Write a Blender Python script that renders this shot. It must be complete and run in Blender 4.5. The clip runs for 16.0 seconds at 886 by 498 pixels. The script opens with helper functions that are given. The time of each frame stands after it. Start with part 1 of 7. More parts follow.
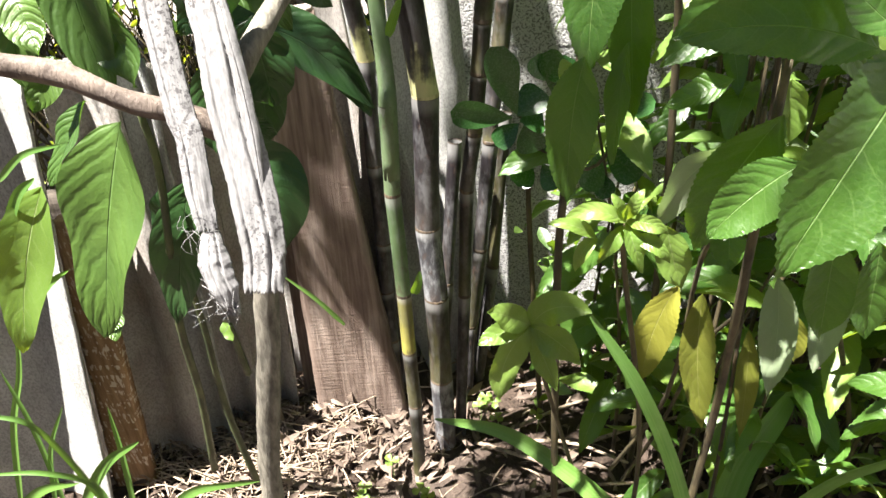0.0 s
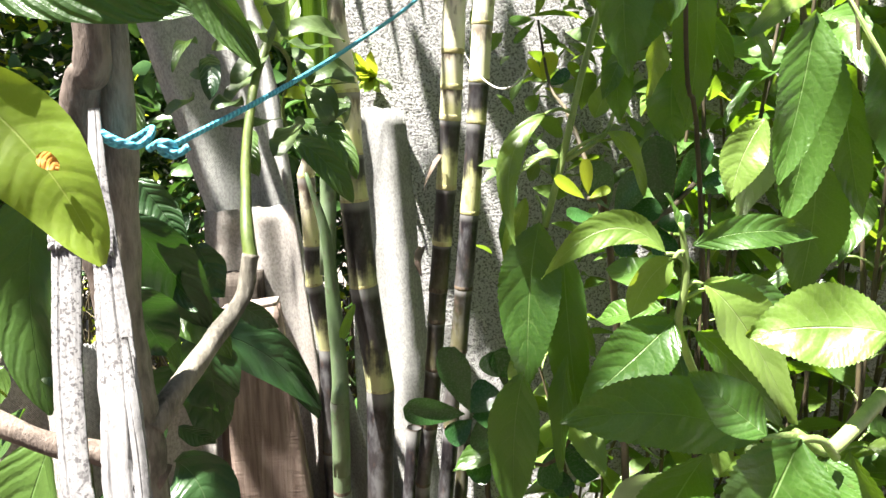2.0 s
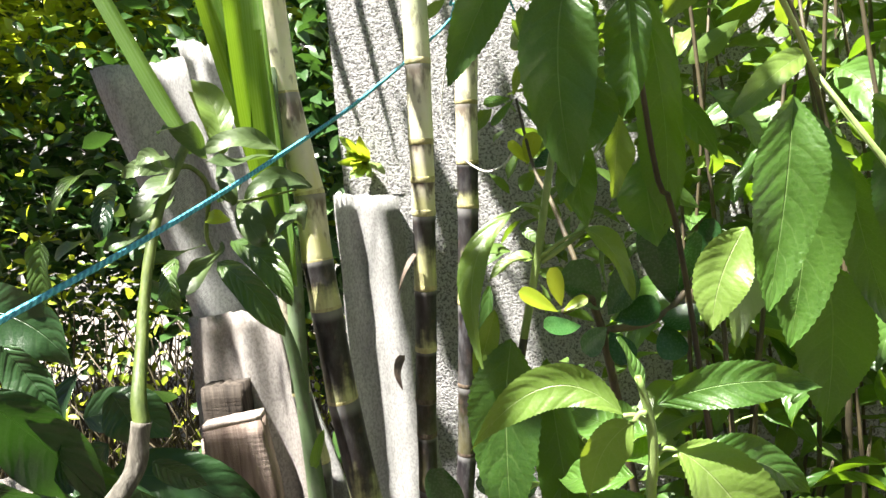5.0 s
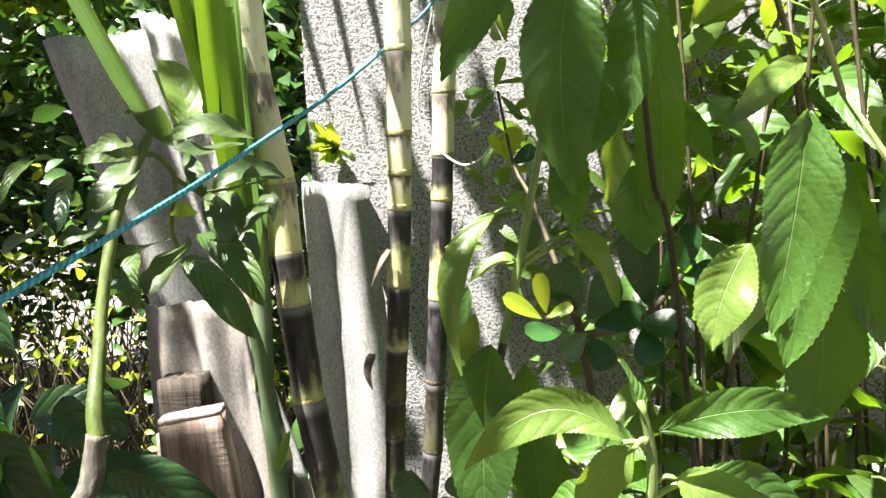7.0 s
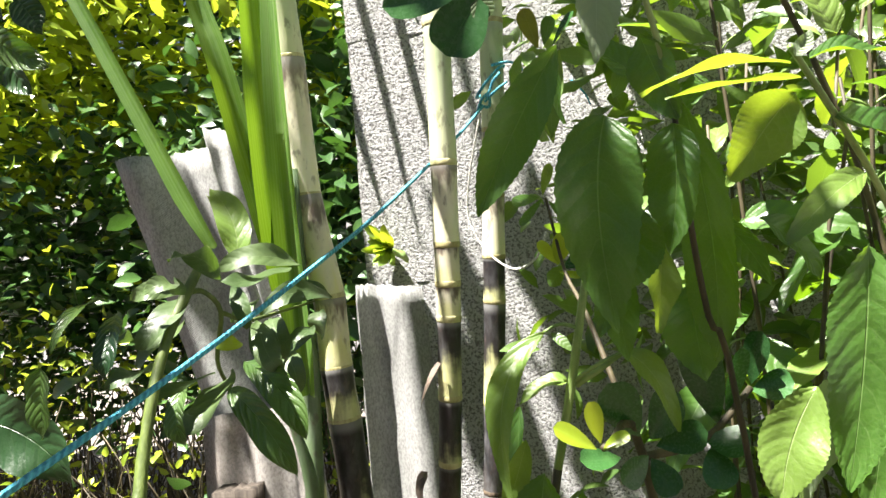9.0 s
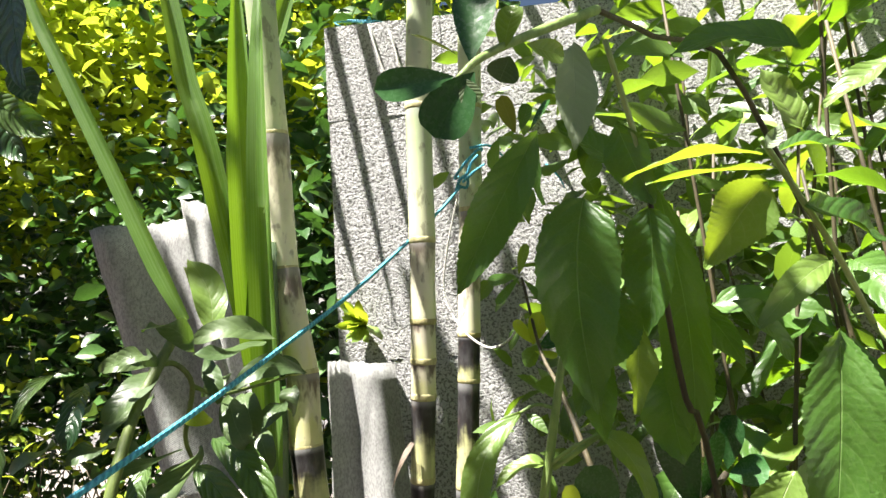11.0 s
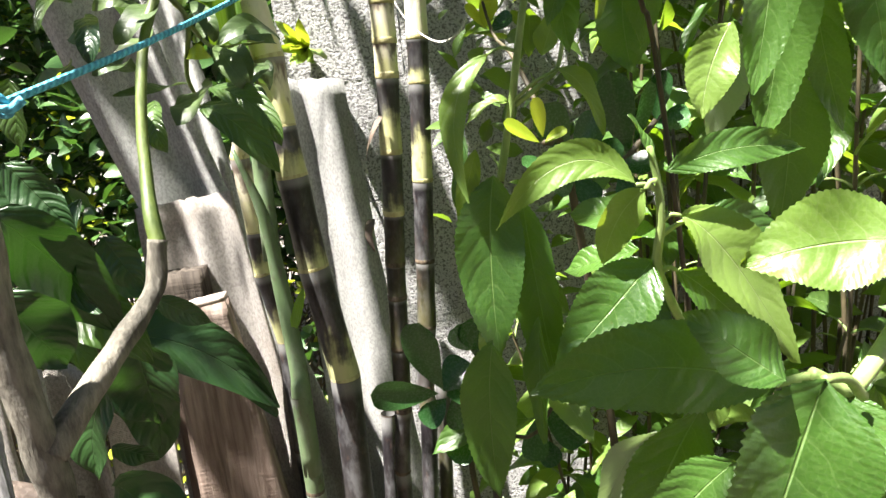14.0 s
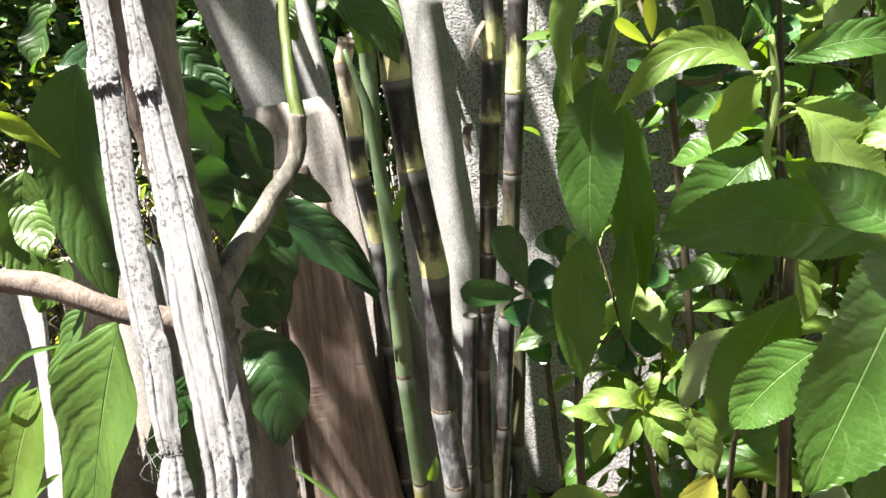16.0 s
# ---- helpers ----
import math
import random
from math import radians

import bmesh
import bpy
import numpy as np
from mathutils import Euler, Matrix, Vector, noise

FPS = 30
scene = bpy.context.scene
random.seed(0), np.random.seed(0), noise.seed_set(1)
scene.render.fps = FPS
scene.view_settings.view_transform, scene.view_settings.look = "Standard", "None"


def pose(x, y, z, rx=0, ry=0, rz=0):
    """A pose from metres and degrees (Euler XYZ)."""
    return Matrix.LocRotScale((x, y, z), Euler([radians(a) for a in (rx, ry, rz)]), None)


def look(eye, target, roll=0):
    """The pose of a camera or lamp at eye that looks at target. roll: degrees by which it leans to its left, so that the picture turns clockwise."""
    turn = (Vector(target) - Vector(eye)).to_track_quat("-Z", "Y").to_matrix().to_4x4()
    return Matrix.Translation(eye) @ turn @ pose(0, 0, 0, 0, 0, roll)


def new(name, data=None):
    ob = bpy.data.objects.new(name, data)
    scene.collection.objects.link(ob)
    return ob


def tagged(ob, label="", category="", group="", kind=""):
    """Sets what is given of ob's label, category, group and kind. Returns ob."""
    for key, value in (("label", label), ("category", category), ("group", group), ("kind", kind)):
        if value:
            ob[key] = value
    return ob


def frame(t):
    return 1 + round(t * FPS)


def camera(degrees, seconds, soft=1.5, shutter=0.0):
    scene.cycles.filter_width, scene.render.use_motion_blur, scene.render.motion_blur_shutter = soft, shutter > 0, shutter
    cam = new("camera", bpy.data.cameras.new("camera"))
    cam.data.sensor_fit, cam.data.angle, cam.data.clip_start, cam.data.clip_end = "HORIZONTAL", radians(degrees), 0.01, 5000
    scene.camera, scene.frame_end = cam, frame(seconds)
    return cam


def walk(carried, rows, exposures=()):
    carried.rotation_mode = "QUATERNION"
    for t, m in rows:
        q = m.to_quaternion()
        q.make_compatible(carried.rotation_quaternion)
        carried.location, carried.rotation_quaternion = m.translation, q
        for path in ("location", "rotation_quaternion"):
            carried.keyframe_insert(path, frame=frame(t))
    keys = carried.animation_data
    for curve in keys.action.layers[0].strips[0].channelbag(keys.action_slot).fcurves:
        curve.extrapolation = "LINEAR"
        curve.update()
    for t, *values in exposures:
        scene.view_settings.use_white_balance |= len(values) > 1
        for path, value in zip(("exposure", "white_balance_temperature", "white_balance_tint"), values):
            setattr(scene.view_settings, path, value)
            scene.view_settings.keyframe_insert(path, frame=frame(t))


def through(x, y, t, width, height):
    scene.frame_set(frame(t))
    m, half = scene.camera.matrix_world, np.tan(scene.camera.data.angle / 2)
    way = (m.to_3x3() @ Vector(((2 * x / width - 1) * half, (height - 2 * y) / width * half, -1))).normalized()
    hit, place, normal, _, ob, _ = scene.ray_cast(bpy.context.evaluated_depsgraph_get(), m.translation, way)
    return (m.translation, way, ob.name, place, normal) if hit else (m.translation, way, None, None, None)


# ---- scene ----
cam = camera(67.1, 16.0)
PATH = [
    (0, (0.072, 0.082, 0.953), (-0.085, 1.765, -0.116), -2.5),
    (0.5, (0.071, 0.071, 0.964), (-0.069, 1.811, -0.013), -2.2),
    (1, (0.082, 0.086, 0.97), (0.013, 1.926, 0.188), -1.3),
    (1.5, (0.102, 0.091, 0.993), (0.005, 2.002, 0.413), -2.1),
    (2, (0.112, 0.097, 1.007), (-0.004, 2.054, 0.616), -0.9),
    (2.5, (0.114, 0.097, 1.022), (-0.015, 2.072, 0.737), -2.0),
    (3, (0.129, 0.114, 1.027), (0.076, 2.098, 0.78), -2.6),
    (3.5, (0.173, 0.15, 1.028), (-0.024, 2.125, 0.782), -4.1),
    (4, (0.19, 0.176, 1.037), (-0.076, 2.14, 0.766), -6.6),
    (6.3, (0.167, 0.19, 1.052), (-0.093, 2.166, 0.894), -2.7),
    (6.5, (0.164, 0.187, 1.055), (-0.085, 2.164, 0.88), -3.4),
    (7, (0.168, 0.211, 1.055), (0.022, 2.186, 0.775), -2.9),
    (7.5, (0.179, 0.221, 1.074), (-0.041, 2.207, 0.996), -4.1),
    (8, (0.181, 0.226, 1.086), (-0.097, 2.206, 1.073), -5.0),
    (8.5, (0.184, 0.227, 1.088), (-0.1, 2.206, 1.081), -5.3),
    (9, (0.182, 0.225, 1.087), (-0.135, 2.199, 1.049), -4.8),
    (9.2, (0.183, 0.229, 1.087), (-0.124, 2.205, 1.045), -4.4),
    (11.3, (0.177, 0.219, 1.086), (-0.019, 2.199, 1.288), -3.8),
    (11.5, (0.177, 0.217, 1.067), (-0.01, 2.204, 1.192), -4.0),
    (12, (0.166, 0.205, 1.028), (-0.03, 2.193, 0.937), -4.2),
    (12.5, (0.16, 0.192, 1.002), (0.097, 2.178, 0.775), -4.7),
    (13, (0.144, 0.18, 0.995), (0.119, 2.155, 0.68), -4.8),
    (13.5, (0.135, 0.168, 0.991), (0.125, 2.13, 0.605), -6.8),
    (14, (0.124, 0.154, 0.981), (0.098, 2.101, 0.526), -6.5),
    (14.5, (0.115, 0.14, 0.983), (-0.055, 2.064, 0.462), -7.5),
    (15, (0.11, 0.13, 0.977), (-0.121, 2.042, 0.438), -6.9),
    (15.5, (0.099, 0.119, 0.965), (-0.182, 2.011, 0.381), -5.9),
    (16, (0.094, 0.11, 0.962), (-0.145, 1.993, 0.331), -5.3),
]
EXPOSURE = ((0, 1.68), (1, 1.76), (1.75, 1.86), (3, 1.76), (4, 1.68), (7.5, 1.72), (9, 1.57), (11.5, 1.42), (12.2, 1.36), (13, 1.44), (14, 1.68), (15, 1.61), (16, 1.62))
walk(cam, [(t, look(eye, target, roll)) for t, eye, target, roll in PATH], [(t, stops, 6500, 12) for t, stops in EXPOSURE])

# ---- world, sun ----
world = bpy.data.worlds.new("sky")
scene.world = world
world.use_nodes = True
SUN_DIR = Vector((-0.58, -0.38, 1.75)).normalized()
sky = world.node_tree.nodes.new("ShaderNodeTexSky")
sky.sky_type, sky.sun_disc = "NISHITA", False
sky.sun_elevation = math.asin(SUN_DIR.z)
sky.sun_rotation = math.atan2(SUN_DIR.x, SUN_DIR.y)
background = world.node_tree.nodes["Background"]
background.inputs["Strength"].default_value = 0.030
world.node_tree.links.new(sky.outputs[0], background.inputs["Color"])
sun_data = bpy.data.lights.new("sun", "SUN")
sun_data.energy, sun_data.angle, sun_data.color = 10.5, radians(0.5), (1.0, 0.955, 0.88)
sun = new("sun", sun_data)
sun.matrix_world = look(SUN_DIR * 8, (0, 0, 0))


# ---- materials ----
class Shader:
    """A small wrapper to write node trees as plain arithmetic."""

    def __init__(self, name):
        self.mat = bpy.data.materials.new(name)
        self.mat.use_nodes = True
        self.tree = self.mat.node_tree
        self.bsdf = self.tree.nodes["Principled BSDF"]
        self.out = self.tree.nodes["Material Output"]

    def node(self, kind, **values):
        n = self.tree.nodes.new(kind)
        for key, value in values.items():
            self.put(n.inputs[key.replace("_", " ")], value)
        return n

    def put(self, socket, value):
        if isinstance(value, bpy.types.NodeSocket):
            self.tree.links.new(value, socket)
        elif isinstance(value, tuple) and len(value) == 3 and socket.type == "RGBA":
            socket.default_value = (*value, 1)
        else:
            socket.default_value = value

    def math(self, op, a, b=0.0, c=0.0):
        n = self.tree.nodes.new("ShaderNodeMath")
        n.operation = op
        for socket, value in zip(n.inputs, (a, b, c)):
            self.put(socket, value)
        return n.outputs[0]

    def step(self, x, low, high, a=0.0, b=1.0):
        n = self.tree.nodes.new("ShaderNodeMapRange")
        n.interpolation_type = "SMOOTHSTEP"
        for socket, value in zip(n.inputs, (x, low, high, a, b)):
            self.put(socket, value)
        return n.outputs[0]

    def mix(self, fac, a, b, blend="MIX"):
        n = self.tree.nodes.new("ShaderNodeMix")
        n.data_type, n.blend_type = "RGBA", blend
        self.put(n.inputs[0], fac), self.put(n.inputs[6], a), self.put(n.inputs[7], b)
        return n.outputs[2]

    def place(self, kind="Object", scale=(1, 1, 1)):
        c = self.tree.nodes.new("ShaderNodeTexCoord").outputs[kind]
        m = self.tree.nodes.new("ShaderNodeMapping")
        m.inputs["Scale"].default_value = scale
        self.tree.links.new(c, m.inputs["Vector"])
        return m.outputs[0]

    def noise(self, vector, scale, detail=4.0, rough=0.55, distort=0.0):
        n = self.node("ShaderNodeTexNoise", Vector=vector, Scale=scale, Detail=detail, Roughness=rough, Distortion=distort)
        return n.outputs["Fac"]

    def split(self, vector):
        return self.node("ShaderNodeSeparateXYZ", Vector=vector).outputs

    def bump(self, height, strength, distance):
        n = self.node("ShaderNodeBump", Height=height, Strength=strength, Distance=distance)
        self.tree.links.new(n.outputs[0], self.bsdf.inputs["Normal"])
        return n.outputs[0]

    def random(self, island=False):
        if island:
            return self.tree.nodes.new("ShaderNodeNewGeometry").outputs["Random Per Island"]
        return self.tree.nodes.new("ShaderNodeObjectInfo").outputs["Random"]

    def done(self, color, rough=0.6, metal=0.0, spec=0.5):
        for key, value in (("Base Color", color), ("Roughness", rough), ("Metallic", metal), ("Specular IOR Level", spec)):
            self.put(self.bsdf.inputs[key], value)
        return self.mat

    def thin(self, color, through, share, rough, spec=0.5):
        """A leaf: light shines through it."""
        self.done(color, rough, 0.0, spec)
        back = self.node("ShaderNodeBsdfTranslucent", Color=through)
        m = self.node("ShaderNodeMixShader", Fac=share)
        self.tree.links.new(self.bsdf.outputs[0], m.inputs[1])
        self.tree.links.new(back.outputs[0], m.inputs[2])
        self.tree.links.new(m.outputs[0], self.out.inputs["Surface"])
        return self.mat


def leaf_material(name, dark, light, vein, through, veins=9, lean=0.30, rough=0.42, share=0.35, island=False, relief=0.5, spots=0.0, spec=0.5, stripes=0.0, clumps=0.0, quilt=0.26):
    s = Shader(name)
    uv = s.split(s.place("UV"))
    side = s.math("ABSOLUTE", s.math("MULTIPLY", s.math("SUBTRACT", uv[0], 0.5), 2.0))
    rnd = s.random(island)
    place = s.place("Object")
    grain = s.noise(place, 420, 4, 0.6)
    blotch = s.noise(place, 22, 4, 0.6)
    tone = s.math("ADD", s.math("MULTIPLY", rnd, 0.7), s.math("MULTIPLY", s.math("SUBTRACT", blotch, 0.3), 0.95))
    if clumps:
        tone = s.math("ADD", s.math("MULTIPLY", rnd, 0.45), s.math("MULTIPLY", s.math("SUBTRACT", s.noise(place, clumps, 2), 0.36), 2.6))
    color = s.mix(s.step(tone, 0.0, 1.0), dark, light)
    rib = s.step(s.math("ADD", side, s.math("MULTIPLY", uv[1], 0.012)), 0.010, 0.036, 1.0, 0.0)
    warp = s.math("MULTIPLY", s.math("SUBTRACT", s.noise(place, 60, 2), 0.5), 0.10)
    bow = s.math("ADD", s.math("MULTIPLY", s.math("POWER", side, 1.4), lean * 0.6), warp)
    comb = s.math("FRACT", s.math("MULTIPLY", s.math("SUBTRACT", uv[1], bow), float(veins)))
    ridge = s.math("ABSOLUTE", s.math("SUBTRACT", s.math("MULTIPLY", comb, 2.0), 1.0))
    lateral = s.math("MULTIPLY", s.step(ridge, 0.90, 0.99), s.step(side, 0.25, 0.85, 1.0, 0.0))
    net = s.node("ShaderNodeTexVoronoi", Vector=place, Scale=330.0)
    net.feature = "DISTANCE_TO_EDGE"
    color = s.mix(s.math("MULTIPLY", lateral, 0.20), color, vein)
    color = s.mix(s.math("MULTIPLY", rib, 0.60), color, vein)
    color = s.mix(s.math("MULTIPLY", s.step(net.outputs["Distance"], 0.0, 0.12, 1.0, 0.0), 0.10), color, vein)
    if stripes:
        lines = s.noise(s.place("UV", (26.0, 1.2, 1.0)), 1.0, 3, 0.6)
        color = s.mix(s.math("MULTIPLY", s.step(lines, 0.42, 0.62), stripes), color, vein)
    if spots:
        color = s.mix(s.math("MULTIPLY", s.step(s.noise(place, 130, 3, 0.7), 0.67, 0.72), spots), color, (0.10, 0.055, 0.02))
    deep = s.math("ADD", s.math("MULTIPLY", s.step(ridge, 0.3, 1.0), -quilt), s.math("ADD", s.math("MULTIPLY", rib, -0.5), s.math("ADD", s.math("MULTIPLY", grain, 0.22), s.math("MULTIPLY", blotch, 0.9))))
    s.bump(deep, relief, 0.0016)
    return s.thin(color, s.mix(s.math("MULTIPLY", rnd, 0.4), through, light), share, s.step(grain, 0.2, 0.8, rough - 0.06, rough + 0.10), spec)


HERB = leaf_material("serrate_leaf", (0.019, 0.061, 0.010), (0.065, 0.150, 0.022), (0.22, 0.33, 0.11), (0.23, 0.42, 0.010), 8, 0.35, 0.37, 0.38, spots=0.2, spec=0.7, quilt=0.34, relief=0.65)
# Light green of young leaves; on some leaves it puts sunlight into the colour.
HERB_YOUNG_LIT = leaf_material("young_or_sunlit_leaf", (0.095, 0.176, 0.028), (0.175, 0.275, 0.055), (0.35, 0.41, 0.19), (0.36, 0.49, 0.02), 7, 0.35, 0.38, 0.40, spec=0.65, quilt=0.26)
HERB_OLD = leaf_material("yellowing_leaf", (0.115, 0.135, 0.018), (0.25, 0.25, 0.035), (0.36, 0.36, 0.12), (0.30, 0.30, 0.02), 8, 0.35, 0.5, 0.4, spots=0.8)
HERB_PALE = leaf_material("pale_leaf_underside", (0.22, 0.29, 0.17), (0.30, 0.36, 0.23), (0.36, 0.43, 0.29), (0.25, 0.42, 0.06), 8, 0.35, 0.6, 0.3)
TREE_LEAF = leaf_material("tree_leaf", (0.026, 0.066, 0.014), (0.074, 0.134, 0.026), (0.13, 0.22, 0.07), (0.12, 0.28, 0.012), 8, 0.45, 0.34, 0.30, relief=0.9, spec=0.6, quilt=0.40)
# Darker copy of tree_leaf, with the shade on those leaves put into the colour.
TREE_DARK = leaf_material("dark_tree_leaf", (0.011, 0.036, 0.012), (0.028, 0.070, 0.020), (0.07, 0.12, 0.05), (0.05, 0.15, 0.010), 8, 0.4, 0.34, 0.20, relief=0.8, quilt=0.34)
TREE_OLD = leaf_material("rust_spotted_leaf", (0.15, 0.24, 0.03), (0.26, 0.34, 0.04), (0.38, 0.44, 0.12), (0.34, 0.46, 0.02), 9, 0.25, 0.4, 0.5, spots=0.5, relief=0.3)
RUST = leaf_material("orange_rust", (0.42, 0.16, 0.02), (0.55, 0.26, 0.03), (0.5, 0.3, 0.05), (0.5, 0.2, 0.02), 5, 0.3, 0.6, 0.3)
SAGE = leaf_material("grey_green_leaf", (0.034, 0.064, 0.020), (0.078, 0.120, 0.040), (0.16, 0.22, 0.10), (0.12, 0.22, 0.02), 7, 0.3, 0.42, 0.22, relief=0.3)
WAXY = leaf_material("waxy_leaf", (0.016, 0.06, 0.016), (0.04, 0.115, 0.03), (0.08, 0.17, 0.06), (0.06, 0.18, 0.02), 6, 0.2, 0.24, 0.15, relief=0.12)
WAXY_YOUNG = leaf_material("young_waxy_leaf", (0.24, 0.36, 0.02), (0.33, 0.42, 0.03), (0.42, 0.5, 0.1), (0.5, 0.56, 0.03), 6, 0.2, 0.3, 0.4, relief=0.1)
BLADE = leaf_material("cane_blade", (0.030, 0.112, 0.012), (0.100, 0.230, 0.032), (0.32, 0.44, 0.18), (0.29, 0.48, 0.015), 2, 0.0, 0.38, 0.50, relief=0.2, stripes=0.45)
GRASS = leaf_material("strap_leaf", (0.045, 0.12, 0.02), (0.11, 0.23, 0.04), (0.2, 0.32, 0.1), (0.2, 0.38, 0.03), 2, 0.0, 0.36, 0.32, relief=0.2, stripes=0.35)
HEDGE_GOLD = leaf_material("golden_hedge_leaf", (0.110, 0.195, 0.012), (0.41, 0.52, 0.040), (0.42, 0.46, 0.1), (0.50, 0.58, 0.03), 5, 0.3, 0.35, 0.45, island=True, relief=0.2, clumps=4.0)
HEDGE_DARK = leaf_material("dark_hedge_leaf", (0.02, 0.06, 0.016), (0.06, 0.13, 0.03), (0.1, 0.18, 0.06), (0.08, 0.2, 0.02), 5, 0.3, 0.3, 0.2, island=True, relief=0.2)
FILL = leaf_material("shrub_leaf", (0.030, 0.074, 0.014), (0.108, 0.188, 0.036), (0.2, 0.3, 0.1), (0.25, 0.41, 0.014), 7, 0.3, 0.40, 0.38, island=True, relief=0.4, spec=0.7)
DRY = leaf_material("dry_leaf_litter", (0.045, 0.030, 0.022), (0.20, 0.150, 0.115), (0.24, 0.19, 0.15), (0.14, 0.08, 0.045), 7, 0.3, 0.75, 0.10, island=True, relief=0.6)


def stem_material(name, low, high, rough=0.6, grain=140, relief=0.5):
    s = Shader(name)
    place = s.place("Object", (1, 1, 0.25))
    fine = s.noise(place, grain, 6, 0.65)
    wide = s.noise(s.place("Object"), 18, 3)
    color = s.mix(s.step(s.math("ADD", s.math("MULTIPLY", fine, 0.6), s.math("MULTIPLY", wide, 0.6)), 0.44, 0.76), low, high)
    s.bump(s.math("ADD", fine, s.math("MULTIPLY", wide, 0.5)), relief, 0.003)
    return s.done(color, rough)


BARK = stem_material("grey_bark", (0.060, 0.055, 0.042), (0.215, 0.198, 0.158), 0.8, 210, 0.9)
BARK_RED = stem_material("red_brown_bark", (0.055, 0.040, 0.031), (0.18, 0.142, 0.115), 0.75, 160, 0.8)
TWIG_GREEN = stem_material("green_twig", (0.045, 0.072, 0.012), (0.125, 0.170, 0.032), 0.55, 120, 0.4)
TWIG_DARK = stem_material("dark_green_shoot", (0.022, 0.032, 0.012), (0.075, 0.09, 0.034), 0.55, 120, 0.4)
STEM_GREEN = stem_material("green_herb_stem", (0.13, 0.21, 0.05), (0.27, 0.36, 0.12), 0.5, 120, 0.3)
STEM_BROWN = stem_material("brown_herb_stem", (0.030, 0.024, 0.014), (0.10, 0.080, 0.040), 0.65, 120, 0.4)
STEM_DARK = stem_material("dark_mottled_stem", (0.012, 0.010, 0.006), (0.060, 0.042, 0.020), 0.65, 160, 0.4)
STRAW = stem_material("straw", (0.13, 0.09, 0.06), (0.38, 0.31, 0.23), 0.8, 160, 0.4)


def husk_material():
    s = Shader("weathered_dry_husk")
    place = s.place("Object", (1, 1, 0.06))
    fibre = s.noise(place, 620, 5, 0.65)
    wide = s.noise(s.place("Object"), 30, 4, 0.6)
    mould = s.step(s.noise(s.place("Object"), 520, 3, 0.6), 0.53, 0.59)
    where = s.step(s.noise(s.place("Object"), 24, 2), 0.40, 0.58)
    color = s.mix(s.step(s.math("ADD", s.math("MULTIPLY", fibre, 0.7), s.math("MULTIPLY", wide, 0.4)), 0.35, 0.75), (0.145, 0.143, 0.143), (0.285, 0.282, 0.280))
    color = s.mix(s.math("MULTIPLY", s.math("MULTIPLY", mould, where), 0.75), color, (0.045, 0.040, 0.042))
    s.bump(s.math("ADD", fibre, s.math("MULTIPLY", wide, 0.3)), 0.35, 0.0005)
    return s.done(color, 0.85, 0, 0.2)


HUSK = husk_material()


def wall_material():
    s = Shader("rough_concrete_block")
    place = s.place("Object")
    shift = s.node("ShaderNodeCombineXYZ", X=s.math("MULTIPLY", s.random(), 37.0))
    spot = s.node("ShaderNodeVectorMath", Vector=place)
    spot.operation = "ADD"
    s.tree.links.new(shift.outputs[0], spot.inputs[1])
    place = spot.outputs[0]
    lumps = s.noise(place, 170, 2, 0.5, 0.5)
    coarse = s.noise(place, 250, 4, 0.6, 0.4)
    fine = s.noise(place, 420, 4, 0.6)
    wide = s.noise(place, 5, 4, 0.6)
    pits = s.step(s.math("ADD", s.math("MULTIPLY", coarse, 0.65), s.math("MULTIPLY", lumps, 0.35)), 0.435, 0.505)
    color = s.mix(s.step(wide, 0.3, 0.75), (0.37, 0.37, 0.37), (0.46, 0.46, 0.455))
    color = s.mix(s.math("MULTIPLY", s.step(fine, 0.35, 0.75), 0.5), color, (0.54, 0.54, 0.53))
    # Shade inside the pits is painted too: hollows of the bump get a dark colour.
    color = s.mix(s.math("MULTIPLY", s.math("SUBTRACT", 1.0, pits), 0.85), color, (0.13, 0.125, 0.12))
    s.bump(s.math("ADD", s.math("MULTIPLY", lumps, 1.0), s.math("ADD", s.math("MULTIPLY", coarse, 1.1), s.math("MULTIPLY", fine, 0.3))), 0.8, 0.0045)
    return s.done(color, 0.92, 0, 0.2)


WALL = wall_material()


def mortar_material():
    s = Shader("mortar")
    n = s.noise(s.place("Object"), 120, 5, 0.65)
    s.bump(n, 0.8, 0.004)
    return s.done(s.mix(s.step(n, 0.3, 0.7), (0.34, 0.335, 0.33), (0.47, 0.465, 0.455)), 0.95, 0, 0.2)


MORTAR = mortar_material()


